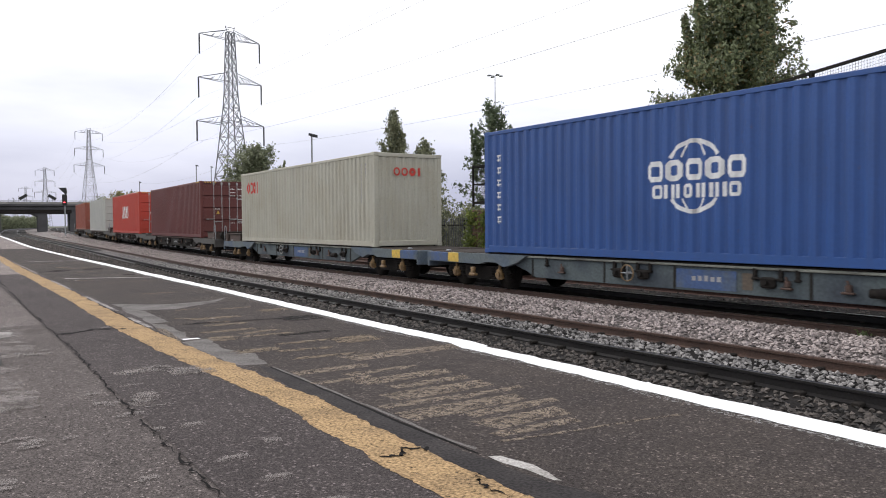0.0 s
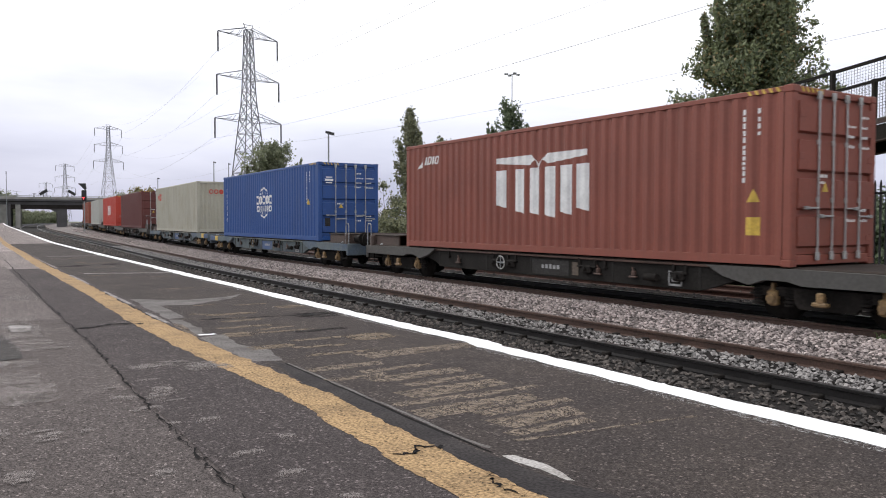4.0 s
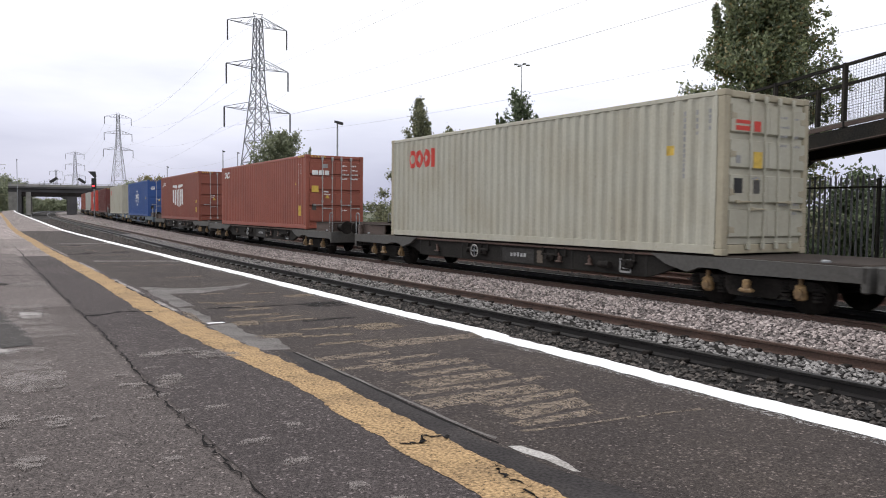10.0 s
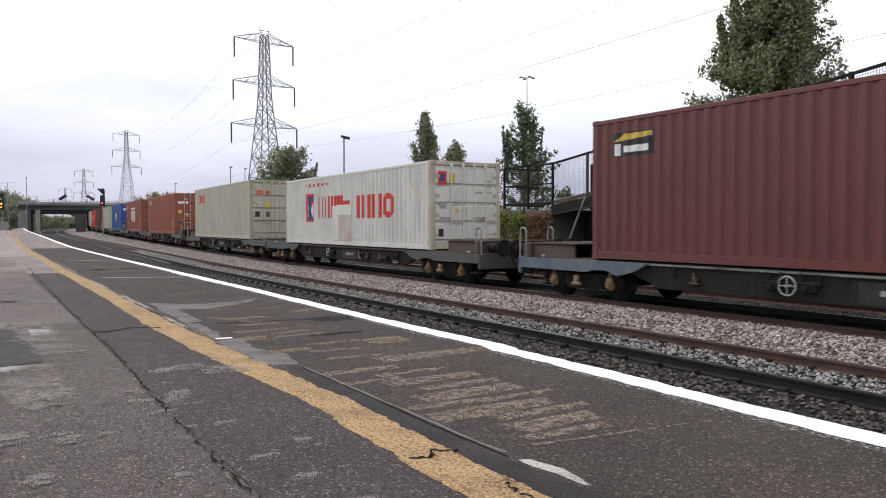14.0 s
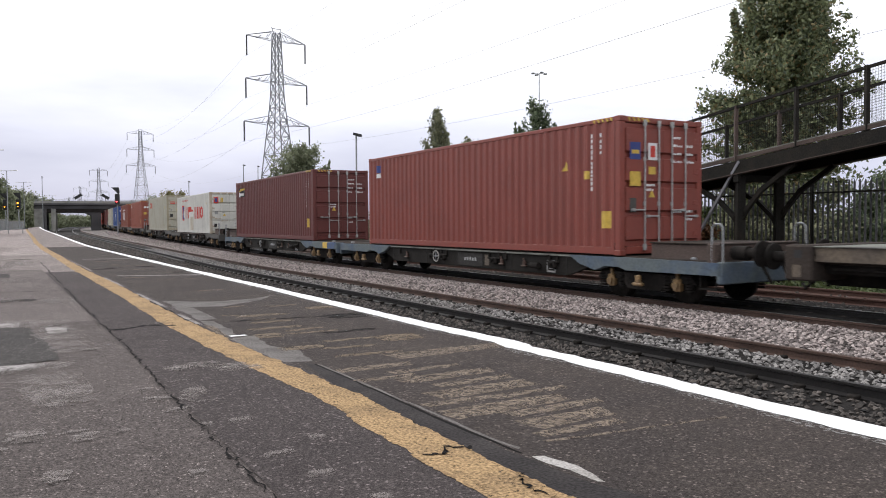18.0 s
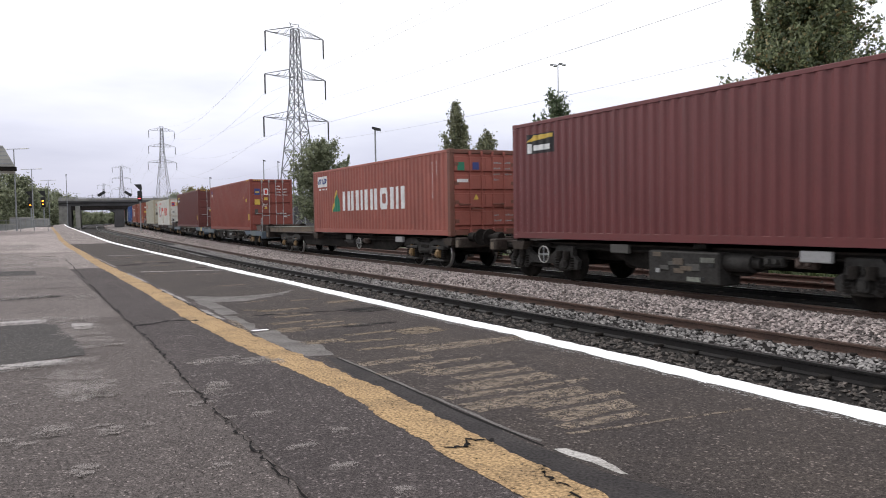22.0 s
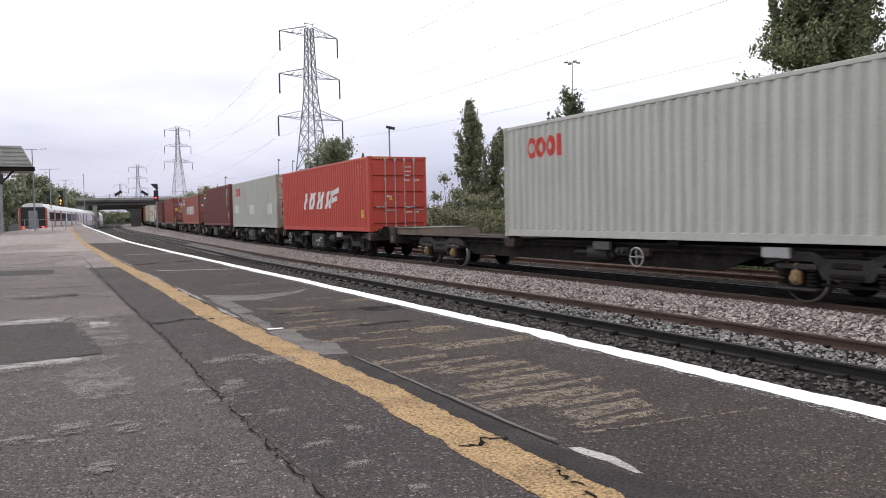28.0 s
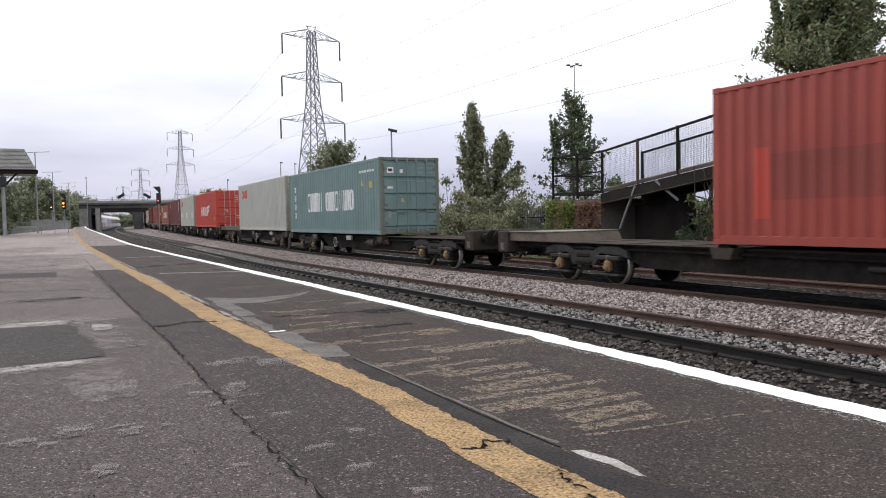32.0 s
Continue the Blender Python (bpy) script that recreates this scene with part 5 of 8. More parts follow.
container(87.0, "red-brown steel shipping container far along the train", BROWN2)
container(70.0, "pale grey steel shipping container far along the train", GREY2)
container(52.88, "bright red shipping container with white block emblem", RED, marks=[("emblem", poly_mark(strokes(1.2, -1.4, 1.1, 0.9, "nnn", 0.15, 0.25)), WHITE_MARK, "white slanted blocks")])
container(36.49, "dark maroon shipping container with barred doors", MAROON, marks=[("lettering", serials(2.896), WHITE_MARK, "small white lettering")])
container(17.71, "pale grey-green shipping container with a small red emblem", GREIGE, doors=False, marks=[
    ("emblem", poly_mark(arc_mark(5.2, 2.25, 0.24, 0.1, 0, 360, 18, 0.72) + arc_mark(4.82, 2.25, 0.24, 0.1, 0, 360, 18, 0.72) + arc_mark(4.44, 2.25, 0.24, 0.16, 0, 360, 18, 0.72) + [[(4.2, 2.01), (4.08, 2.01), (4.08, 2.49), (4.2, 2.49)]]), RED_MARK, "red ring and bar emblem"),
    ("lettering", serials(2.896, -5.2), GREY_MARK, "small grey lettering")])
container(0.0, "blue shipping container with a white globe emblem on its side", BLUE, door_marks=[(0.1, 2.2, 0.42, 2.28, WHITE_MARK, "white bars"), (0.14, 2.32, 0.38, 2.36, WHITE_MARK, "white bars"), (0.14, 2.12, 0.38, 2.16, WHITE_MARK, "white bars"), (0.1, 0.55, 0.3, 0.85, BOGIE_GREY, "dark plate")], marks=[
    ("emblem", poly_mark(globe + strokes(1.03, -1.06, 1.45, 0.38, "ooooo", 0.06) + strokes(0.9, -0.95, 1.14, 0.25, "onioniuo", 0.06)), WHITE_MARK, "white globe rings over two rows of blocks"),
    ("lettering", bars(col), WHITE_MARK, "column of white blocks"), ("lettering", serials(2.896, -4.9), WHITE_MARK, "small white lettering"), ("warning_plate", warn(-5.1, 1.35), YELLOW_MARK, "yellow triangle")])
container(-18.62, "red-brown shipping container with a large white block emblem", BROWN, marks=[
    ("emblem", poly_mark([[(y0, b), (y0 - 0.36, b - 0.07), (y0 - 0.36, 1.95), (y0, 1.95)] for y0, b in ((1.7, 1.12), (0.98, 0.98), (0.45, 0.94), (-0.08, 0.88), (-0.61, 0.94), (-1.14, 1.02))]
                         + [[(1.7, 2.25), (0.35, 2.25), (0.25, 2.12), (0.45, 2.02), (1.7, 2.12)], [(-1.45, 2.25), (-0.15, 2.25), (0.0, 2.12), (-0.2, 2.02), (-1.45, 2.12)], [(0.35, 2.25), (0.12, 2.0), (-0.12, 2.25), (0.0, 2.12), (0.12, 1.9), (0.25, 2.12)]]), WHITE_MARK, "white upright blocks under a notched bar"),
    ("emblem", poly_mark([[(5.45, 2.2), (5.2, 2.25), (5.15, 2.5), (5.3, 2.35)]] + strokes(5.08, 4.42, 2.3, 0.22, "nono", 0.04, 0.05)), WHITE_MARK, "small white blocks"), ("lettering", serials(2.896, -5.2), WHITE_MARK, "small white lettering"),
    ("label_plate", bars([(-5.4, 0.65, 0.26, 0.3)]), YELLOW_MARK, "yellow plate"), ("warning_plate", warn(-5.4, 1.05), YELLOW_MARK, "yellow triangle")])
container(-36.10, "plain red-brown shipping container with barred doors", BROWN2, door_marks=[(0.1, 2.12, 0.34, 2.3, WHITE_MARK, "white block"), (0.38, 2.12, 0.58, 2.3, WHITE_MARK, "white block"), (0.62, 2.12, 0.8, 2.3, WHITE_MARK, "white block"), (0.08, 1.45, 0.36, 1.7, YELLOW_MARK, "yellow plate"), (0.1, 0.75, 0.26, 1.0, UNDER_GREY, "grey plate"), (0.5, 2.4, 0.75, 2.55, GREY_MARK, "grey plate")], marks=[
    ("emblem", poly_mark(strokes(5.56, 4.7, 2.33, 0.3, "ouo", 0.05, 0.05)), WHITE_MARK, "small white slanted blocks"), ("lettering", serials(2.896, -5.2), WHITE_MARK, "small white lettering"),
    ("label_plate", bars([(-5.42, 0.72, 0.34, 0.4)]), YELLOW_MARK, "yellow plate"), ("warning_plate", warn(-4.95, 1.75), YELLOW_MARK, "yellow triangle")])
oocl = arc_mark(4.8, 2.25, 0.26, 0.13, 0, 360, 18, 0.8) + arc_mark(4.4, 2.25, 0.26, 0.14, 0, 360, 18, 0.8) + arc_mark(4.0, 2.25, 0.26, 0.17, 0, 360, 18, 0.72) + [[(3.72, 1.99), (3.58, 1.99), (3.58, 2.51), (3.72, 2.51)]]
container(-55.32, "greyish cream shipping container with a red ring emblem", GREIGE, door_marks=[(0.12, 2.2, 0.5, 2.28, RED_MARK, "red bar"), (0.12, 2.32, 0.5, 2.38, RED_MARK, "red bar"), (0.62, 2.2, 0.8, 2.38, RED_MARK, "red block"), (0.62, 1.55, 0.86, 1.84, YELLOW_MARK, "yellow plate"), (0.1, 1.1, 0.32, 1.36, BLACK, "black square"), (0.64, 1.1, 0.82, 1.34, UNDER_GREY, "dark grey square"), (0.14, 1.62, 0.26, 1.76, GREY_MARK, "grey plate")], trim=paint("greige_post_paint", (0.36, 0.32, 0.23), 0.7, 0.6), marks=[
    ("emblem", poly_mark(oocl), RED_MARK, "red rings and bars"), ("lettering", serials(2.896, -5.2, rows=2), GREY_MARK, "small grey lettering"), ("label_plate", bars([(-4.9, 1.9, 0.18, 0.18)]), YELLOW_MARK, "yellow plate")])
container(-72.77, "off-white shipping container with large red blocks and rusty corners", CREAM, height=2.591, trim=RUSTPOST, door_marks=[(0.08, 1.9, 0.38, 2.28, RED_MARK, "red square"), (0.15, 1.98, 0.31, 2.2, NAVY_MARK, "navy block"), (0.46, 1.95, 0.66, 2.25, YELLOW_MARK, "yellow plate"), (0.14, 1.2, 0.34, 1.4, GREY_MARK, "grey plate"), (0.1, 0.4, 0.26, 0.62, BOGIE_GREY, "dark plate")], marks=[
    ("emblem", poly_mark([[(3.72, 0.86), (2.92, 0.86), (2.92, 1.95), (3.72, 1.95)]] + strokes(2.5, 0.75, 1.0, 0.8, "unx", 0.12) + [[(0.68, 1.46), (-0.45, 1.46), (-0.45, 1.6), (0.2, 1.6), (0.2, 1.8), (0.68, 1.8)]] + strokes(-1.0, -3.75, 0.97, 0.78, "xixo", 0.16)), RED_MARK, "large red blocks"),
    ("emblem", poly_mark([[(3.62, 0.95), (3.02, 0.95), (3.22, 1.4), (3.02, 1.85), (3.62, 1.85), (3.42, 1.4)]]).lifted(0.003), NAVY_MARK, "blue figure in a red square"), ("emblem", poly_mark([[(3.6, 0.98), (3.46, 0.98), (3.46, 1.35), (3.6, 1.6)], [(3.18, 0.98), (3.04, 0.98), (3.04, 1.6), (3.18, 1.35)]]).lifted(0.002), WHITE_MARK, "white bars in a red square"),
    ("repair_plate", Geo().block(-0.008, -0.6, 0.18, 0.02, 1.1, 1.44, 0.006), CREAM, "welded repair plate"), ("repair_plate", Geo().block(-0.013, -0.56, 0.18, -0.006, 0.5, 1.1, 0.003), RUSTPOST, "rust-stained repair plate"),
    ("lettering", bars([(3.7 - 0.17 * i, 2.27, 0.09, 0.12 if i % 3 else 0.07) for i in range(14)]), RED_MARK, "row of small red lettering"),
    ("warning_plate", warn(-5.0, 1.85), YELLOW_MARK, "yellow triangle"), ("lettering", serials(2.591, -5.3), GREY_MARK, "small grey lettering"), ("label_plate", bars([(-5.55, 1.6, 0.14, 0.16)]), YELLOW_MARK, "yellow plate")])
flash = [("emblem", bars([(4.95, 2.34, 1.12, 0.48)], 0.003), BLACK, "black panel"), ("emblem", poly_mark([[(5.46, 2.4), (4.44, 2.46), (4.44, 2.55), (5.2, 2.55)]]).lifted(0.003), YELLOW_MARK, "yellow flash"),
         ("emblem", bars([(5.36, 2.24, 0.14, 0.24)], 0.008), WHITE_MARK, "white bar"), ("emblem", bars([(4.85, 2.24, 0.66, 0.13)], 0.008), WHITE_MARK, "white bar")]
container(-91.66, "maroon shipping container with a yellow and white emblem", MAROON, marks=flash + [("lettering", serials(2.896, -5.2), WHITE_MARK, "small white lettering"), ("label_plate", bars([(-5.5, 0.72, 0.3, 0.36)]), YELLOW_MARK, "yellow plate")])
container(-109.24, "red-maroon shipping container with a small corner emblem", MAROON2, door_marks=[(0.1, 2.0, 0.4, 2.36, NAVY_MARK, "navy square"), (0.15, 2.12, 0.36, 2.2, YELLOW_MARK, "yellow flash"), (0.62, 2.0, 0.88, 2.36, WHITE_MARK, "pale square"), (0.68, 2.06, 0.82, 2.3, RED_MARK, "red block"), (0.1, 1.45, 0.4, 1.75, YELLOW_MARK, "yellow plate"), (0.64, 1.7, 0.84, 1.86, YELLOW_MARK, "yellow plate"), (0.1, 0.9, 0.28, 1.2, UNDER_GREY, "grey plate")], marks=[
    ("emblem", bars([(5.35, 2.5, 0.4, 0.24)]), NAVY_MARK, "navy emblem"), ("emblem", bars([(5.35, 2.28, 0.4, 0.14)]), WHITE_MARK, "white bar"), ("lettering", serials(2.896, -5.2, rows=1), WHITE_MARK, "small white lettering"),
    ("label_plate", bars([(-5.67, 0.75, 0.32, 0.36)]), YELLOW_MARK, "yellow plate"), ("warning_plate", warn(-4.35, 1.85), YELLOW_MARK, "yellow triangle"), ("label_plate", bars([(-5.05, 1.72, 0.18, 0.18)]), YELLOW_MARK, "small yellow plate")])
container(-132.69, "faded coral red shipping container with a green triangle and white blocks", CORAL, 2.591, 0.23, trim=paint("rusty_coral_post", (0.17, 0.065, 0.045), 0.7, 0.6, (0.1, 0.05, 0.035), 0.8), door_marks=[(0.1, 1.95, 0.34, 2.2, GREEN_MARK, "green block"), (0.62, 1.98, 0.84, 2.2, NAVY_MARK, "faded blue plate"), (0.08, 1.6, 0.46, 1.7, WHITE_MARK, "white bar")], marks=[
    ("emblem", poly_mark([[(3.72, 0.86), (2.84, 0.86), (3.22, 1.72)]]), GREEN_MARK, "green triangle"), ("emblem", poly_mark([[(3.84, 0.86), (3.72, 0.86), (3.22, 1.72), (3.3, 1.75)]]).lifted(0.003), YELLOW_MARK, "pale orange edge"),
    ("emblem", poly_mark(strokes(2.58, -3.0, 0.88, 0.75, "xuuxoni", 0.2, 0.0, 0.32)), WHITE_MARK, "row of large white blocks"),
    ("emblem", bars([(4.92, 2.12, 1.22, 0.44)]), WHITE_MARK, "white panel"), ("emblem", poly_mark(strokes(5.4, 4.5, 2.02, 0.22, "nnno", 0.04, 0.06)).lifted(0.003), NAVY_MARK, "navy slanted blocks"), ("lettering", bars([(5.3 - 0.17 * i, 1.8, 0.11, 0.06) for i in range(6)]), WHITE_MARK, "row of small lettering"),
    ("lettering", serials(2.591, -5.0), WHITE_MARK, "small white lettering")])
container(-148.13, "dark maroon shipping container with plain end and yellow emblem", MAROON3, 2.896, 0.23, doors=False, marks=flash + [("lettering", serials(2.896, -5.1), WHITE_MARK, "small white lettering"), ("label_plate", bars([(-5.6, 0.75, 0.3, 0.36)]), YELLOW_MARK, "yellow plate")])
container(-161.58, "pale grey shipping container with a red ring emblem and white patches", GREY2, 2.896, 0.23, trim=paint("rusty_grey_post", (0.36, 0.34, 0.28), 0.7, 0.5, (0.24, 0.16, 0.09), 0.8), door_marks=[(0.1, 2.2, 0.46, 2.4, RED_MARK, "red block"), (0.14, 1.1, 0.38, 1.4, BLACK, "black square"), (0.12, 0.7, 0.4, 0.9, UNDER_GREY, "grey plate")], marks=[
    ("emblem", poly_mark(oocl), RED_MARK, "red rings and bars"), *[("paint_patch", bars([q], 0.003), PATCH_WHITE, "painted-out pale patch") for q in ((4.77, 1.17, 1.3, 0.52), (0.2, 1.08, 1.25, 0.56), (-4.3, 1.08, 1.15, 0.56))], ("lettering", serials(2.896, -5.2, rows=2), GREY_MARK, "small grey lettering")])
container(-175.03, "bright red shipping container with large white slanted blocks", RED, 2.896, 0.23, marks=[
    ("emblem", poly_mark(strokes(2.44, -1.1, 0.98, 0.75, "xnn", 0.12, 0.4, 0.34) + [[(-1.25, 0.98), (-1.55, 0.98), (-1.95, 1.73), (-1.65, 1.73)], [(-1.5, 1.45), (-2.6, 1.62), (-2.6, 1.85), (-1.6, 1.68)], [(-1.45, 1.15), (-2.4, 1.3), (-2.45, 1.5), (-1.5, 1.38)]]), WHITE_MARK, "white slanted blocks with streaming bars"),
    ("lettering", serials(2.896, -5.0), WHITE_MARK, "small white lettering"), ("label_plate", bars([(-5.3, 0.7, 0.3, 0.3)]), YELLOW_MARK, "yellow plate")])
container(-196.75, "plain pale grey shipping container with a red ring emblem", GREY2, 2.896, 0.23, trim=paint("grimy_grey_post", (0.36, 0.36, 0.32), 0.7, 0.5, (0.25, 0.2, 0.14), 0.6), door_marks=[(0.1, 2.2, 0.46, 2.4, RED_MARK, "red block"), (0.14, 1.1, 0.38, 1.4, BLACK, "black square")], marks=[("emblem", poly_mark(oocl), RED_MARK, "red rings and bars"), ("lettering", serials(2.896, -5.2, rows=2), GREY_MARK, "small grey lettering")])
container(-209.72, "teal shipping container with large white blocks along its side", TEAL, 2.896, 0.23, trim=paint("rusty_teal_post", (0.14, 0.17, 0.14), 0.7, 0.6, (0.13, 0.1, 0.07), 0.7), door_marks=[(0.12, 2.3, 0.38, 2.52, WHITE_MARK, "white square"), (0.17, 2.36, 0.33, 2.46, BLACK, "dark block"), (0.64, 2.3, 0.76, 2.44, WHITE_MARK, "pale plate"), (0.12, 1.72, 0.34, 1.8, WHITE_MARK, "white bar"), (0.14, 0.62, 0.26, 0.9, GREY_MARK, "grey plate")], marks=[
    ("emblem", poly_mark(strokes(3.05, 0.86, 0.98, 0.86, "onixn", 0.1, 0.0, 0.34) + strokes(0.3, -3.19, 0.98, 0.84, "onionixo", 0.1, 0.0, 0.34)), WHITE_MARK, "two rows of large white blocks"),
    ("lettering", bars([q for i in range(4) for q in ((5.12, 2.2 - 0.42 * i, 0.26, 0.04), (5.12, 2.08 - 0.42 * i, 0.24, 0.035), (5.2, 2.1 - 0.42 * i, 0.035, 0.24), (5.05, 2.08 - 0.42 * i, 0.035, 0.2), (5.12, 1.98 - 0.42 * i, 0.22, 0.03))]), WHITE_MARK, "column of white blocks"), ("lettering", bars([(-4.0 - 0.14 * i, 2.45, 0.08, 0.09) for i in range(11)]), WHITE_MARK, "small white lettering"),
    ("warning_plate", warn(-4.2, 1.9, 0.25), YELLOW_MARK, "yellow triangle"), ("label_plate", bars([(-5.1, 1.92, 0.2, 0.24)]), YELLOW_MARK, "yellow plate")])
container(-237.65, "faded red shipping container with a dark painted-out panel", RED2, 2.896, 0.23, marks=[
    ("paint_patch", bars([(3.0, 1.2, 3.6, 0.8)], 0.003), paint("darker_red_overpaint", (0.225, 0.036, 0.026)), "dark painted-out panel"), ("paint_patch", bars([(5.0, 1.1, 0.32, 1.24)], 0.003), RED, "fresh red patch")])

# ---- wagons ----
# grimy side colour, darkened further to paint the shade below the container
UNDER_SIDE = material("grimy_shade_dark_side", (0.019, 0.0175, 0.016), 0.9, 0.0, grain=0.25, scale=20, stain=0.7, stain_scale=1.6, bump=0.15, stain_colour=(0.024, 0.022, 0.02))
WAGONS, WHEELS = [], []


def wheel(r=0.42):
    g = Geo()
    n = 28
    prof = [(-0.07, r * 0.3), (-0.07, r * 0.98), (-0.05, r), (0.04, r), (0.045, r + 0.03), (0.07, r + 0.025), (0.07, r * 0.86), (0.02, r * 0.8), (0.02, r * 0.3)]
    for x, q in prof:
        g.v += [(x, q * math.cos(math.tau * i / n), q * math.sin(math.tau * i / n)) for i in range(n)]
    g.v += [(-0.09, 0, 0), (0.05, 0, 0)]
    m = len(prof)
    for j in range(m - 1):
        g.f += [(j * n + i, (j + 1) * n + i, (j + 1) * n + (i + 1) % n, j * n + (i + 1) % n) for i in range(n)]
    g.f += [(m * n, i, (i + 1) % n) for i in range(n)] + [(m * n + 1, (m - 1) * n + (i + 1) % n, (m - 1) * n + i) for i in range(n)]
    g.round = [True] * len(g.f)
    return g


def tyre(r):
    """The bright worn rim: tread band and outer face in one."""
    g, n = Geo(), 32
    prof = [(-0.0745, r * 0.96), (-0.072, r * 0.985), (-0.052, r + 0.005), (0.042, r + 0.005)]
    for x, q in prof:
        g.v += [(x, q * math.cos(math.tau * i / n), q * math.sin(math.tau * i / n)) for i in range(n)]
    g.f = [(j * n + i, (j + 1) * n + i, (j + 1) * n + (i + 1) % n, j * n + (i + 1) % n) for j in range(3) for i in range(n)]
    g.round = [True] * len(g.f)
    return g


def bogie(w, y, style, bright):
    """A two-axle bogie: side frames, wheels, axleboxes, springs."""
    base = 0.9
    r = 0.38 if style == "low" else 0.44
    top = 0.62 if style == "low" else 0.95
    for sx in (-1, 1):
        if style == "low":
            fr = lambda: Geo().prism([(-1.35, 0.40), (-1.2, 0.55), (1.2, 0.55), (1.35, 0.40), (0.6, 0.40), (0.45, 0.22), (-0.45, 0.22), (-0.6, 0.40)], -0.05, 0.05)
        elif style == "grey":
            fr = lambda: Geo().prism([(-1.35, 0.3), (-1.4, 0.5), (-1.22, 0.62), (-1.2, 0.84), (-0.62, 0.84), (-0.52, 0.7), (-0.3, 0.58), (0.3, 0.58), (0.52, 0.7), (0.62, 0.84), (1.2, 0.84), (1.22, 0.62), (1.4, 0.5), (1.35, 0.3), (0.6, 0.26), (0.45, 0.4), (-0.45, 0.4), (-0.6, 0.26)], -0.06, 0.06)
        else:
            fr = lambda: Geo().prism([(-1.55, 0.62), (-1.5, 0.78), (-1.2, 0.87), (-0.62, 0.87), (-0.36, 0.76), (0.36, 0.76), (0.62, 0.87), (1.2, 0.87), (1.5, 0.78), (1.55, 0.62), (1.3, 0.68), (0.6, 0.71), (0.42, 0.42), (-0.42, 0.42), (-0.6, 0.71), (-1.3, 0.68)], -0.05, 0.05)
        f = part("bogie_frame", shared("bogie_frame_" + style, fr), BOGIE_GREY if style != "low" else BOGIE, w, at=pose(sx * 1.0, y, 0))
        if style == "flat":
            for a in (-base, base):
                part("spring_cover", shared("spring_cover", lambda: Geo().block(-0.1, -0.4, 0.56, 0.1, 0.4, 0.66, 0.02).block(-0.1, -0.4, 0.2, 0.1, 0.4, 0.26, 0.02)), BOGIE_GREY, f, at=pose(0, a, 0))
            part("bolster_spring", shared("bolster_window", lambda: Geo().block(-0.08, -0.3, 0.44, 0.08, 0.3, 0.52, 0.02).block(-0.07, -0.26, 0.6, 0.07, 0.26, 0.7, 0.02)), BOGIE, f)
        for a in (-base, base):
            part("axlebox", shared("axlebox_" + style, lambda: Geo().block(-0.07, -0.09, r - 0.14, 0.07, 0.09, r + 0.12, 0.03).rod((-0.1, 0, r - 0.02), (-0.06, 0, r - 0.02), 0.075, n=12).block(-0.05, -0.03, r + 0.1, 0.04, 0.03, r + 0.24, 0.015)), AXLEBOX if style != "grey" else BOGIE_GREY, f, at=pose(sx * 0.05, a, 0, 0, 0, 0 if sx < 0 else 180))
            for k in (-0.28, 0.28):
                part("spring", shared("spring_" + style, lambda: spring(r)), BOGIE, f, at=pose(sx * 0.02, a + k, 0))
    for a in (-base, base):
        ax = part("axle", shared("axle", lambda: Geo().rod((-0.75, 0, 0), (0.75, 0, 0), 0.08, n=10)), BOGIE, w, at=pose(0, y + a, r))
        WHEELS.append((ax, (0, y + a, r)))
        for sx in (-1, 1):
            spin = pose(sx * 0.76, 0, 0, 0, 0, 0 if sx < 0 else 180)
            part("wheel", shared("wheel_%.2f" % r, lambda: wheel(r)), BOGIE, ax, at=spin)
            if bright:
                part("tyre", shared("tyre_%.2f" % r, lambda: tyre(r)), WHEEL, ax, "bright worn tyre", at=spin)
    part("bolster", shared("bolster_" + style, lambda: Geo().block(-1.0, -0.25, top - 0.35, 1.0, 0.25, top - 0.06, 0.03)), BOGIE, w, at=pose(0, y, 0))
    if style == "grey":
        for a in (-0.9, 0.9):
            for k in (-0.14, 0.14):
                part("spring_cap", shared("spring_cap", lambda: Geo().rod((-0.1, 0, 0.52), (-0.1, 0, 0.72), 0.085, n=12)), BOGIE, w, at=pose(-1.0, y + a + k, 0))
            part("bogie_bracket", shared("bogie_bracket", lambda: Geo().ring((-0.07, 0, 0.46), (1, 0, 0), 0.16, 0.025, 16, 5).block(-0.1, -0.2, 0.24, -0.05, 0.2, 0.3, 0.02)), BOGIE, w, at=pose(-1.0, y + a, 0))
    if style != "low":
        part("brake_gear", shared("brake_gear", lambda: Geo().block(-0.06, -0.5, 0.45, 0.04, 0.5, 0.55, 0.02).block(-0.05, -0.18, 0.28, 0.05, 0.18, 0.46, 0.03).rod((0, -0.5, 0.32), (0, 0.5, 0.32), 0.03)), BOGIE, w, at=pose(-0.95, y, 0))


def spring(r):
    g = Geo()
    for i in range(5):
        g.rod((0, 0, r - 0.14 + 0.06 * i), (0, 0, r - 0.105 + 0.06 * i), 0.085, n=10)
    return g


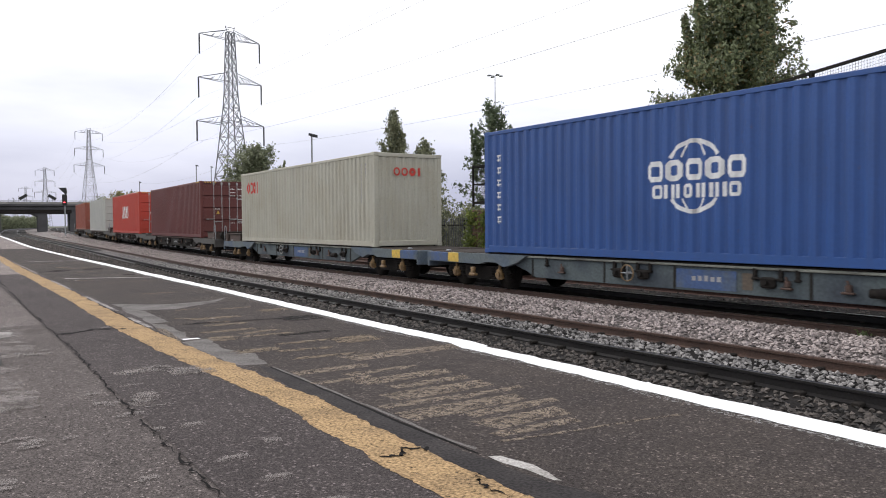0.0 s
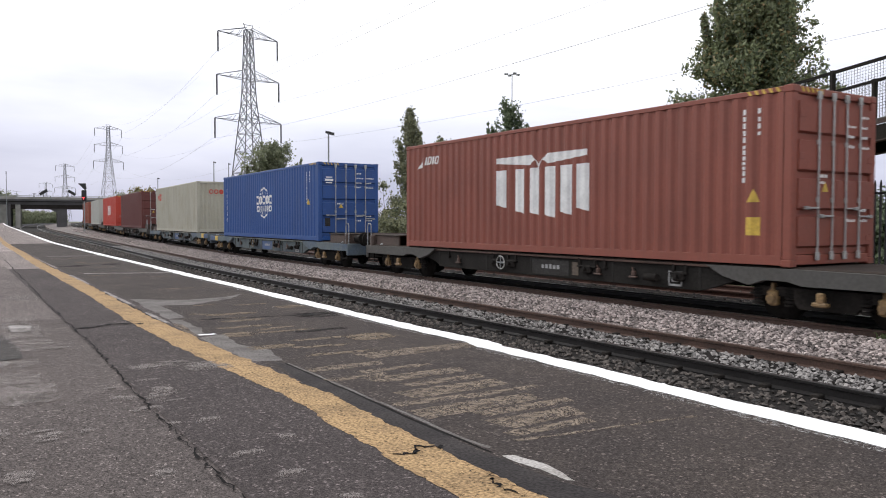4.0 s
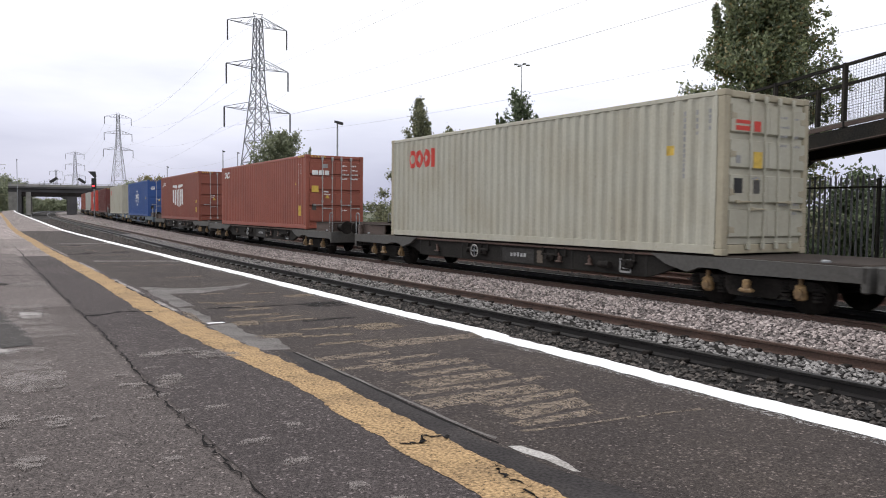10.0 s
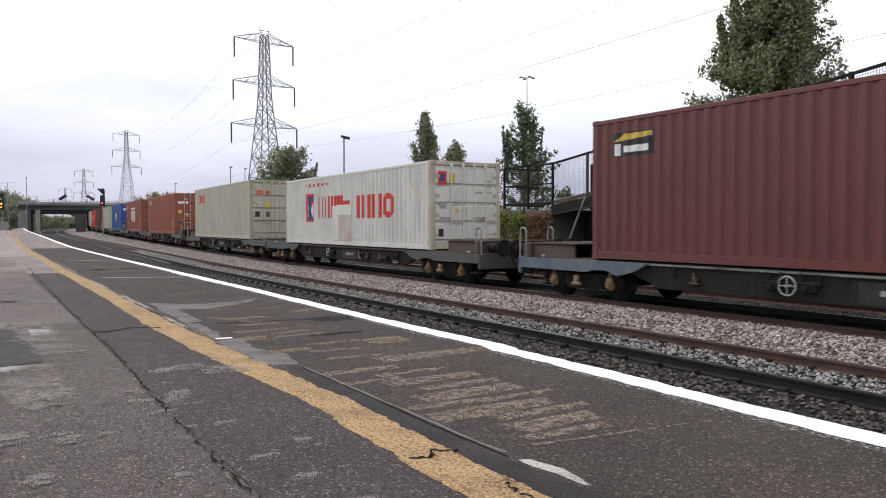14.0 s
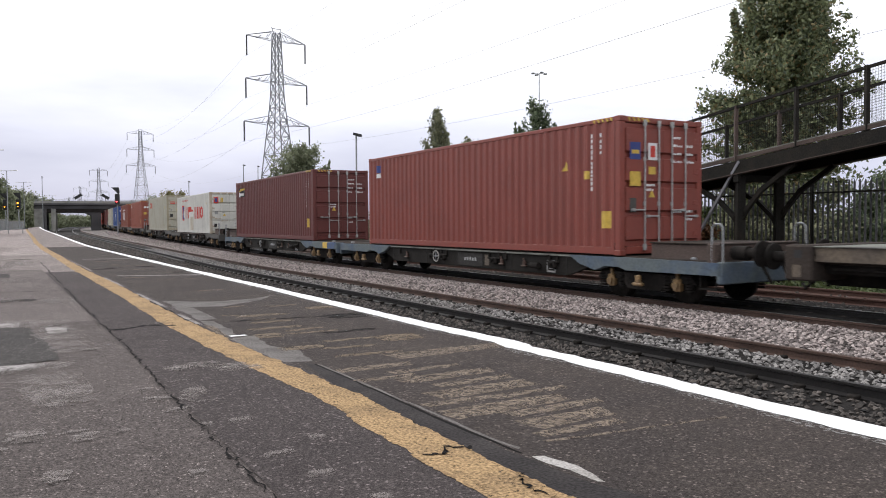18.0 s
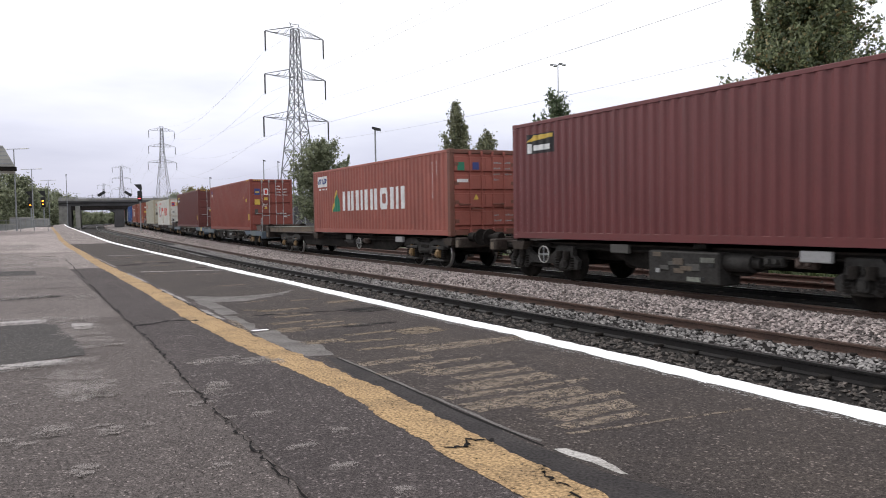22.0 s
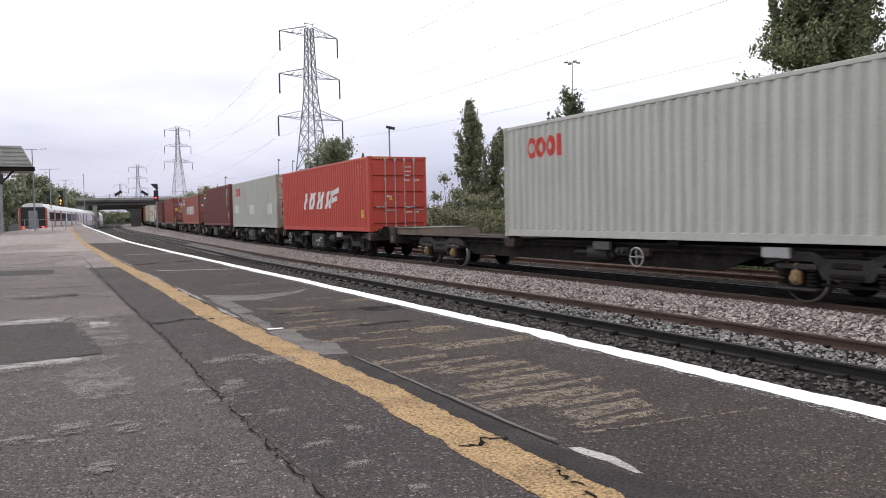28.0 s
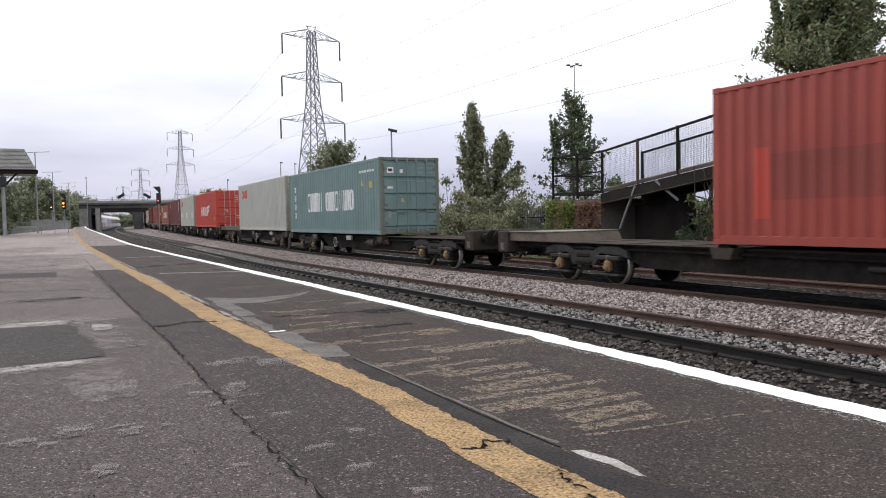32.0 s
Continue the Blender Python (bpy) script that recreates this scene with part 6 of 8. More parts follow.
def buffer(w, y, sgn, z=1.02):
    for x in (-0.87, 0.87):
        b = part("buffer", shared("buffer_stock", lambda: Geo().rod((0, 0, 0), (0, 0.3, 0), 0.13, n=12).rod((0, 0.28, 0), (0, 0.55, 0), 0.09, n=12)), BOGIE, w, at=pose(x, y, z, 0, 0, 0 if sgn > 0 else 180))
        part("buffer_head", shared("buffer_head", lambda: Geo().rod((0, 0.55, 0), (0, 0.6, 0), 0.23, n=16)), BOGIE, b)
    part("coupling", shared("coupling", lambda: Geo().block(-0.12, 0, -0.12, 0.12, 0.25, 0.12, 0.03).rod((-0.06, 0.2, -0.05), (-0.06, 0.75, -0.12), 0.03).rod((0.06, 0.2, -0.05), (0.06, 0.75, -0.12), 0.03).rod((0, 0.3, -0.1), (0, 0.5, -0.5), 0.035).rod((0.3, 0.05, -0.1), (0.3, 0.35, -0.55), 0.03)), BOGIE, w, at=pose(0, y, z, 0, 0, 0 if sgn > 0 else 180))


HANDWHEEL = material("grimy_white_handwheel", (0.42, 0.41, 0.39), 0.6, grain=0.15, stain=0.4, stain_scale=6, bump=0.0)


def handwheel(w, y, z, x, r=0.19, rusty=False):
    h = part("handwheel", shared("handwheel_%.2f" % r, lambda: Geo().ring((0, 0, 0), (1, 0, 0), r, 0.013, 22)), AXLEBOX if rusty else HANDWHEEL, w, "rusty ochre brake handwheel" if rusty else "pale brake handwheel", at=pose(x, y, z))
    part("handwheel_spokes", shared("handwheel_spokes_%.2f" % r, lambda: Geo().rod((0, -r, 0), (0, r, 0), 0.012).rod((0, 0, -r), (0, 0, r), 0.012).rod((-0.02, 0, 0), (0.12, 0, 0), 0.03)), STEEL_GALV, h)


def low_wagon(offset, mat, outer, yellow_ends=False):
    """One half of a low twin wagon. outer: +1 when its buffered end leads, -1 when it trails."""
    w = thing("container_wagon", "low twin container wagon with a grimy %s frame" % ("blue-grey" if mat is UNDER_BLUE else "grey"), "railway wagon", group="wagons of the freight train")
    E0 = 8.65
    for sx in (-1, 1):
        # the solebar: deep and straight between the bogies, arched over them at the ends
        part("solebar", shared("low_solebar", lambda: Geo().prism([(-4.3, 0.38), (4.3, 0.38), (4.6, 0.5), (5.3, 0.70), (5.3, 0.80), (-5.3, 0.80), (-5.3, 0.70), (-4.6, 0.46)], -0.06, 0.06)), UNDER_SLATE if mat is UNDER_BLUE and offset > -20 else UNDER_SIDE, w, at=pose(sx * 1.08, 0, 0))
        part("deck_edge", shared("low_deck_edge", lambda: Geo().block(-0.04, -5.2, 0.81, 0.04, 5.2, 0.855, 0.01)), EDGE_PALE if mat is UNDER_BLUE else RAIL, w, at=pose(sx * 1.15, 0, 0))
        for sy in (-1, 1):
            part("end_solebar", shared("low_end", lambda: Geo().prism([(-1.25, 0.56), (-0.95, 0.66), (-0.55, 0.66), (-0.3, 0.6), (2.05, 0.61), (2.05, 0.84), (-0.6, 0.86), (-2.1, 0.86), (-1.75, 0.68)], -0.08, 0.08)), mat, w, at=pose(sx * 1.16, sy * 6.6, 0, 0, 0, 0 if sy > 0 else 180))
            if yellow_ends and sy != outer:
                part("end_stripe", shared("end_stripe", lambda: Geo().block(-0.086, -0.24, 0.612, 0.086, 0.24, 0.85, 0.01)), YELLOW_MARK, w, "yellow stripe", at=pose(sx * 1.16, sy * 7.42, 0))
                part("end_panel", shared("end_panel", lambda: Geo().block(-0.085, -0.4, 0.614, 0.085, 0.4, 0.848, 0.01)), PANEL_BLUE, w, "blue painted length", at=pose(sx * 1.16, sy * 8.07, 0))
            part("tie_down", shared("tie_down", lambda: Geo().block(-0.05, -0.06, 0.3, 0.05, 0.06, 0.52, 0.02).block(-0.06, -0.13, 0.3, 0.05, 0.13, 0.37, 0.02)), AXLEBOX, w, "ochre tie-down", at=pose(sx * 1.2, sy * 6.6, 0))
        # brackets that hang in groups from the pale edge rail, with valves and brown cocks between them
        for yy in (-4.0, -3.72, -1.95, -1.66, -1.2, 1.0, 1.3, 1.66, 1.9, 3.9):
            part("hanger", shared("hanger", lambda: Geo().block(-0.05, -0.035, 0.64, 0.0, 0.035, 0.85, 0.012).block(-0.065, -0.05, 0.64, 0.01, 0.05, 0.69, 0.012)), BOGIE, w, at=pose(sx * 1.14, yy, 0, 0, 0, 0 if sx < 0 else 180))
        for i, yy in enumerate((-3.86, -1.45, 1.15, 1.78)):
            part("valve", shared("valve", lambda: Geo().block(-0.1, -0.13, -0.1, 0.0, 0.13, 0.08, 0.03).rod((-0.1, 0, -0.01), (-0.17, 0, 0.0), 0.045).rod((-0.05, -0.2, 0.05), (-0.05, 0.2, 0.05), 0.018)), BOGIE, w, at=pose(sx * 1.14, yy, 0.62, 0, 0, 0 if sx < 0 else 180))
        for yy in (-1.78, -2.75, 3.4):
            part("cock", shared("cock", lambda: Geo().block(-0.07, -0.05, -0.06, 0.0, 0.05, 0.06, 0.02).block(-0.09, -0.1, -0.085, -0.02, 0.1, -0.05, 0.01).rod((-0.05, 0, 0.05), (-0.05, 0.02, 0.12), 0.02)), RAIL, w, "rusty brown brake cock", at=pose(sx * 1.14, yy, 0.6, 0, 0, 0 if sx < 0 else 180))
        part("brake_box", shared("brake_box", lambda: Geo().rod((-0.1, -0.15, 0), (-0.1, 0.15, 0), 0.07, n=10).block(-0.08, -0.06, -0.08, 0, 0.06, 0.08, 0.02)), BOGIE, w, at=pose(sx * 1.14, -3.25, 0.56, 0, 0, 0 if sx < 0 else 180))
        for yy in (-4.3, -2.15, 0.45, 2.2, 4.4):
            part("stiffener", shared("stiffener", lambda: Geo().block(-0.03, -0.03, 0.385, 0.05, 0.03, 0.8, 0.01)), UNDER_DARK, w, at=pose(sx * 1.12, yy, 0))
    blue = mat is UNDER_BLUE and offset > -20
    part("data_panel", shared("data_panel", lambda: Geo().box(-0.008, -0.62, 0.42, 0.0, 0.62, 0.76)), PANEL_BLUE if blue else BOGIE_GREY, w, "blue stencil panel" if blue else "worn stencil panel", at=pose(-1.1405, -0.22, 0))
    g = Geo()
    for k in range(5):
        g.box(-0.012, 0.2 - 0.13 * k, 0.56, -0.008, 0.28 - 0.13 * k, 0.64 + 0.01 * (k % 3))
    tagged(part("lettering", g, GREY_MARK, w, "row of faint pale blocks", at=pose(-1.1405, -0.22, 0)), kind="stuff")
    part("label_panel", shared("label_panel", lambda: Geo().box(-0.006, -0.1, 0.46, 0.0, 0.1, 0.74)), FLAT_TAN, w, "faded tan label panel", at=pose(-1.1405, -1.05, 0))
    part("rating_panel", shared("rating_panel", lambda: Geo().box(-0.006, -0.16, 0.42, 0.0, 0.16, 0.46).box(-0.006, -0.16, 0.68, 0.0, 0.16, 0.7).box(-0.006, -0.16, 0.42, 0.0, -0.13, 0.7).box(-0.006, 0.13, 0.42, 0.0, 0.16, 0.7).box(-0.006, -0.08, 0.5, 0.0, 0.08, 0.58)), GREY_MARK, w, "faint pale stencilled frame", at=pose(-1.1405, -3.75, 0))
    part("deck", shared("low_deck", lambda: Geo().block(-1.12, -E0, 0.74, 1.12, E0, 0.88, 0.02)), FLAT_BROWN, w, "rusty steel deck")
    part("centre_sill", shared("low_centre_sill", lambda: Geo().block(-0.3, -E0, 0.45, 0.3, E0, 0.74, 0.03)), BOGIE, w)
    for sy in (-1, 1):
        part("headstock", shared("low_headstock", lambda: Geo().block(-1.24, -0.06, 0.46, 1.24, 0.06, 0.86, 0.02)), mat, w, at=pose(0, sy * (E0 - 0.04), 0))
        bogie(w, sy * 6.6, "low", False)
        part("spigot", shared("spigot", lambda: Geo().block(-0.06, -0.06, 0.86, 0.06, 0.06, 0.92, 0.02)), STEEL_GALV, w, at=pose(-1.05, sy * 7.9, 0))
    y = outer * E0
    part("buffer_beam", shared("buffer_beam", lambda: Geo().block(-1.2, -0.12, 0.72, 1.2, 0.12, 1.2, 0.04)), STEEL_RUST, w, at=pose(0, y - outer * 0.25, 0))
    part("walkway", shared("walkway", lambda: Geo().block(-1.1, -0.88, 1.16, 1.1, 0.88, 1.19, 0.01)), FLAT_BROWN, w, at=pose(0, y - outer * 0.98, 0))
    for x in (-1.15, 1.15):
        part("end_upstand", shared("end_upstand", lambda: Geo().block(-0.03, -0.85, 0.86, 0.03, 0.85, 1.16, 0.012)), STEEL_RUST, w, "rust-brown raised end plate", at=pose(x * 0.9, y - outer * 0.98, 0))
        for k in (0.1,):
            part("handrail", shared("handrail", lambda: Geo().rod((0, -0.12, 0.6), (0, -0.12, 1.47), 0.018).rod((0, 0.12, 0.6), (0, 0.12, 1.47), 0.018).rod((0, -0.12, 1.47), (0, -0.06, 1.54), 0.018).rod((0, 0.12, 1.47), (0, 0.06, 1.54), 0.018).rod((0, -0.06, 1.54), (0, 0.06, 1.54), 0.018)), STEEL_GALV, w, at=pose(x * 1.03, y - outer * 0.12, 0))
    part("step", shared("wagon_step", lambda: Geo().box(-0.02, -0.2, 0.34, 0.2, 0.2, 0.37).rod((0, -0.18, 0.35), (0, -0.18, 0.6), 0.015).rod((0, 0.18, 0.35), (0, 0.18, 0.6), 0.015)), BOGIE, w, at=pose(-1.2, y - outer * 0.3, 0))
    buffer(w, y, outer)
    handwheel(w, 1.52, 0.62, -1.22, 0.155, offset == 0.0)
    WAGONS.append((w, offset))
    return w


def flat_wagon(offset, front, back, kind, buffers=(1, 1)):
    """A bogie flat wagon for one container at its origin, reaching front metres ahead and back metres behind."""
    w = thing("flat_wagon", "dark grimy bogie flat wagon carrying one container", "railway wagon", group="wagons of the freight train")
    lash = lambda: Geo().block(-0.05, -0.28, 0.74, 0.05, 0.28, 0.93, 0.015)
    brk = lambda: Geo().prism([(-0.28, 0.93), (0.28, 0.93), (0.2, 0.72), (-0.2, 0.72)], -0.22, 0.22)
    for sx in (-1, 1):
        # deep inner girders, near black to paint in the container's shade
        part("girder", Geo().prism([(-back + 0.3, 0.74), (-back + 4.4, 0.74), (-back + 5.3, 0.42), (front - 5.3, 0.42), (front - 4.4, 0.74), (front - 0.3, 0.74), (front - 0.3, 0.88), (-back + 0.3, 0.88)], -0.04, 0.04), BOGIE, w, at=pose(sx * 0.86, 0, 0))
        for y0, y1 in ((6.3, front - 0.3), (-back + 0.3, -6.3)):
            if y1 - y0 > 1.0:
                part("solebar", Geo().block(-0.05, y0, 0.8, 0.05, y1, 0.91, 0.015), FLAT_BROWN, w, "brown grimy side sill", at=pose(sx * 0.72, 0, 0))
                part("knee_plate", Geo().prism([(y0, 0.9), (y0 + 1.9, 0.9), (y0 + 1.0, 0.5), (y0 + 0.3, 0.42), (y0, 0.5)] if y0 > 0 else [(y1, 0.9), (y1 - 1.9, 0.9), (y1 - 1.0, 0.5), (y1 - 0.3, 0.42), (y1, 0.5)], -0.03, 0.03), FLAT_BROWN, w, at=pose(sx * 0.8, 0, 0))
        for y in (-5.9, 5.9):
            part("corner_bracket", shared("corner_bracket", brk), FLAT_BROWN, w, "brown container bracket", at=pose(sx * 1.0, y, 0))
        part("lashing_block", shared("lashing_block", lash), UNDER_GREY, w, "dull grey panel", at=pose(sx * 1.12, 2.2, 0))
        part("lashing_block", MESHES["lashing_block"], GREY_MARK, w, "pale grey panel", at=pose(sx * 1.12, -2.4, 0))
    part("deck", Geo().block(-0.9, -back, 0.86, 0.9, front, 0.92, 0.01), FLAT_BROWN, w, "brown grimy steel deck")
    for y0, y1 in ((6.2, front - 0.3), (-back + 0.3, -6.2)):
        if y1 - y0 > 1.0:
            part("end_deck", Geo().block(-1.08, y0, 0.915, 1.08, y1, 0.94, 0.008), FLAT_BROWN, w, "rusty brown end platform")
            for k in range(int((y1 - y0) / 1.6)):
                part("deck_rib", shared("deck_rib", lambda: Geo().block(-1.06, -0.05, 0.94, 1.06, 0.05, 0.955, 0.005)), STEEL_RUST, w, at=pose(0, y0 + 0.8 + 1.6 * k, 0))
    part("centre_sill", Geo().block(-0.32, -back, 0.5, 0.32, front, 0.9, 0.03), BOGIE, w)
    for y, sgn in ((front, 1), (-back, -1)):
        tall = abs(y) > 8
        hs = part("headstock", shared("flat_headstock_%d" % tall, (lambda: Geo().block(-1.25, -0.25, 0.62, 1.25, 0.25, 1.2, 0.03)) if tall else (lambda: Geo().block(-1.25, -0.17, 0.66, 1.25, 0.17, 0.96, 0.03))), FLAT_BROWN, w, "grimy brown end beam", at=pose(0, y - sgn * 0.15, 0))
        if tall:
            # a black patch paints the dark inside of the hole
            part("lifting_hole", shared("lifting_hole", lambda: Geo().box(-1.254, -0.07, 0.99, -1.24, 0.07, 1.12)), BLACK, hs, "black patch for the dark of a square hole")
        part("label_panel", shared("end_label_panel", lambda: Geo().box(-1.256, -0.06, 0.68, -1.248, 0.09, 0.88)), FLAT_TAN, hs, "faded tan label panel")
        if buffers[0 if sgn > 0 else 1]:
            buffer(w, y, sgn, 0.98)
            part("brake_hose", shared("brake_hose", lambda: Geo().sweep([(-0.4, 0, 0.72), (-0.42, 0.14, 0.55), (-0.4, 0.3, 0.42), (-0.3, 0.42, 0.5)], 0.03, 6)), BOGIE, w, at=pose(0, y, 0, 0, 0, 0 if sgn > 0 else 180))
        by = y - sgn * ((3.4 if y > 8 else 2.85 if tall else 2.6) if kind == "long" else 2.1)
        bogie(w, by, "flat" if kind == "long" else "grey", kind == "long")
        if tall and sgn > 0:
            e = y - sgn * 0.4
            part("end_ramp", Geo().prism([(e, 0.94), (e, 1.17), (e - sgn * 1.65, 1.17), (e - sgn * 1.8, 0.94)], -1.17, 1.17), FLAT_TAN, w, "raised brown end plate")
            part("end_plate_lip", Geo().block(-1.2, min(e, e - sgn * 1.67), 1.165, 1.2, max(e, e - sgn * 1.67), 1.185, 0.006), EDGE_PALE, w, "worn pale lip")
    # packing under the container's corners
    for y in (-5.9, 0.0, 5.9):
        for x in (-1.05, 1.05):
            part("packing_block", shared("packing_block", lambda: Geo().block(-0.1, -0.15, 0.9, 0.1, 0.15, 0.986, 0.01)), BOGIE, w, at=pose(x, y, 0))
    mid = (front - back) / 2
    part("brake_cylinder", Geo().rod((-0.95, mid - 1.6, 0.66), (-0.95, mid - 0.9, 0.66), 0.17, n=14).rod((-0.95, mid - 0.9, 0.66), (-0.95, mid - 0.3, 0.66), 0.05).rod((-0.95, mid - 1.75, 0.66), (-0.95, mid - 1.6, 0.66), 0.1, n=10), BOGIE_GREY, w)
    part("air_tank", Geo().rod((-0.7, mid + 0.4, 0.6), (-0.7, mid + 1.8, 0.6), 0.2, n=14), BOGIE, w)
    part("brake_pipe", Geo().sweep([(-1.0, -back + 0.6, 0.82), (-1.0, -5.0, 0.8), (-1.0, 0.0, 0.78), (-1.0, 5.0, 0.8), (-1.0, front - 0.6, 0.82)], 0.022, 6), BOGIE, w)
    for k in range(4):
        part("valve", shared("flat_valve", lambda: Geo().block(-0.08, -0.12, -0.1, 0.08, 0.12, 0.09, 0.03).rod((-0.08, 0, 0), (-0.14, 0, 0.01), 0.05).rod((0, -0.22, 0.06), (0, 0.22, 0.06), 0.02)), BOGIE_GREY if k % 2 else STEEL_RUST, w, at=pose(-1.0, mid - 2.6 + 0.62 * k - (1.4 if k > 1 else 0), 0.72))
    if kind == "short":
        e = part("equipment_box", Geo().block(-1.2, -0.5, 0.22, -0.6, 1.3, 0.84, 0.03), BOGIE_GREY, w, "grey equipment box with worn panels")
        r = random.Random(int(offset))
        for i in range(14):
            a, b = -0.44 + 1.45 * r.random(), 0.27 + 0.46 * r.random()
            q, h = r.uniform(0.08, 0.34), r.uniform(0.04, 0.13)
            part("box_panel", Geo().box(-1.204 - 0.0012 * i, a, b, -1.2, min(1.26, a + q), min(0.81, b + h)), (GREY_MARK, FLAT_TAN, UNDER_GREY, BLACK, EDGE_PALE)[r.randrange(5)], e)
        handwheel(w, 4.75, 0.63, -1.26, 0.2)
    else:
        handwheel(w, 0.95 if front > 8 else -0.95, 0.63, -1.24, 0.2)
    WAGONS.append((w, offset))
    return w


low_wagon(87.0, UNDER_GREY, 1)
low_wagon(70.0, UNDER_GREY, -1)
low_wagon(52.88, UNDER_GREY, 1)
low_wagon(36.49, UNDER_GREY, -1)
low_wagon(17.71, UNDER_BLUE, 1, True)
low_wagon(0.0, UNDER_BLUE, -1, True)
low_wagon(-18.62, UNDER_GREY, 1)
low_wagon(-36.10, UNDER_GREY, -1)
low_wagon(-55.32, UNDER_GREY, 1)
low_wagon(-72.77, UNDER_GREY, -1)
low_wagon(-91.66, UNDER_BLUE, 1, True)
low_wagon(-109.24, UNDER_BLUE, -1)
flat_wagon(-132.69, 13.5, 6.7, "long")
flat_wagon(-148.13, 7.2, 6.15, "short")
flat_wagon(-161.58, 6.15, 6.15, "short")
flat_wagon(-175.03, 6.15, 6.3, "short")
flat_wagon(-196.75, 13.6, 6.25, "long", (1, 0))
flat_wagon(-209.72, 6.25, 13.0, "long", (0, 1))
flat_wagon(-237.65, 13.6, 6.6, "long")

# ---- footbridge ramp, fence and hedge beyond the tracks ----
RAMP_L = 5.7


def ramp():
    r = thing("footbridge_ramp", "weathered dark steel footbridge ramp with mesh railings on braced legs", "footbridge")
    s0, s1 = 33.43, 9.2         # foot (far) and head (near)
    zf = lambda s: 1.6 + (s0 - s) * 0.123
    for lat in (RAMP_L, RAMP_L + 1.9):
        a, b = spot(s0, lat, zf(s0)), spot(s1, lat, zf(s1))
        part("girder", Geo().beam(a + Vector((0, 0, -0.2)), b + Vector((0, 0, -0.2)), 0.14, 0.34), STEEL_DARK, r)
        part("kerb_plate", Geo().beam(a + Vector((0, 0, 0.07)), b + Vector((0, 0, 0.07)), 0.06, 0.1), STEEL_RUST, r, "rusty kerb strip")
        part("handrail", Geo().beam(a + Vector((0, 0, 1.5)), b + Vector((0, 0, 1.5)), 0.07, 0.07), STEEL_DARK, r)
        part("flange", Geo().beam(a + Vector((0, 0, -0.38)), b + Vector((0, 0, -0.38)), 0.24, 0.025), STEEL_RUST, r, "rusty bottom flange")
        part("toe_strip", Geo().beam(a + Vector((0, 0, 0.135)), b + Vector((0, 0, 0.135)), 0.05, 0.03), EDGE_PALE, r, "worn pale toe strip")
        n = 13
        for i in range(n + 1):
            s = s0 + (s1 - s0) * i / n
            p = spot(s, lat, zf(s))
            part("railing_post", Geo().beam(p, p + Vector((0, 0, 1.55)), 0.09, 0.12), STEEL_RUST if i % 3 == 1 else STEEL_DARK, r)
            if i < n:
                t = s0 + (s1 - s0) * (i + 1) / n
                g = Geo()
                for k in range(20):
                    z = 0.14 + k * 0.07
                    g.beam(spot(s, lat, zf(s) + z), spot(t, lat, zf(t) + z), 0.0046, 0.0046)
                for k in range(1, 28):
                    u = s + (t - s) * k / 28
                    g.beam(spot(u, lat, zf(u) + 0.12), spot(u, lat, zf(u) + 1.48), 0.0046, 0.0046)
                part("mesh_panel", g, STEEL_DARK, r, "fine wire mesh panel")
    part("walkway", Geo().add([spot(s0, RAMP_L, zf(s0)), spot(s0, RAMP_L + 1.9, zf(s0)), spot(s1, RAMP_L + 1.9, zf(s1)), spot(s1, RAMP_L, zf(s1)),
                               spot(s0, RAMP_L, zf(s0) - 0.1), spot(s0, RAMP_L + 1.9, zf(s0) - 0.1), spot(s1, RAMP_L + 1.9, zf(s1) - 0.1), spot(s1, RAMP_L, zf(s1) - 0.1)],
                              [(0, 1, 2, 3), (7, 6, 5, 4), (0, 4, 5, 1), (2, 6, 7, 3), (1, 5, 6, 2), (3, 7, 4, 0)]), STEEL_DARK, r)
    for s in (25.9, 18.5, 11.5):
        for lat in (RAMP_L + 0.1, RAMP_L + 1.8):
            part("leg", Geo().beam(spot(s, lat, -1.3), spot(s, lat, zf(s) - 0.4), 0.22, 0.22), STEEL_DARK, r)
            for d in (-1.7, 1.7):
                # knee braces that bow outwards towards the girder
                knee = [(0.0, 0.15), (0.12, 0.42), (0.4, 0.68), (1.0, 1.0)]
                pts = [spot(s + d * a, lat, 0.25 + (zf(s + d) - 0.65) * b) for a, b in knee]
                part("brace", Geo().sweep(pts, 0.085, 4), STEEL_DARK, r)
        part("cross_beam", Geo().beam(spot(s, RAMP_L - 0.1, zf(s) - 0.5), spot(s, RAMP_L + 2.0, zf(s) - 0.5), 0.16, 0.2), STEEL_DARK, r)
    for s, d, drop in ((31.6, 1.0, 1.5), (30.6, -0.8, 0.7), (25.8, 1.65, 2.2), (16.0, 1.0, 1.3)):
        part("outrigger", Geo().beam(spot(s, RAMP_L - 0.08, zf(s) - 0.05), spot(s + d, RAMP_L + 0.1, zf(s) - drop), 0.06, 0.08), PYLON_STEEL, r, "grey diagonal strut")
    # landing at the foot
    a, b = spot(33.43, RAMP_L, 1.6), spot(36.46, RAMP_L, 1.6)
    for z, w in ((0.05, 0.1), (0.78, 0.05), (1.5, 0.07)):
        part("landing_rail", Geo().beam(a + Vector((0, 0, z)), b + Vector((0, 0, z)), 0.05, w), STEEL_DARK, r)
        part("landing_rail", Geo().beam(b + Vector((0, 0, z)), spot(36.46, RAMP_L + 2.0, 1.6 + z), 0.05, w), STEEL_DARK, r)
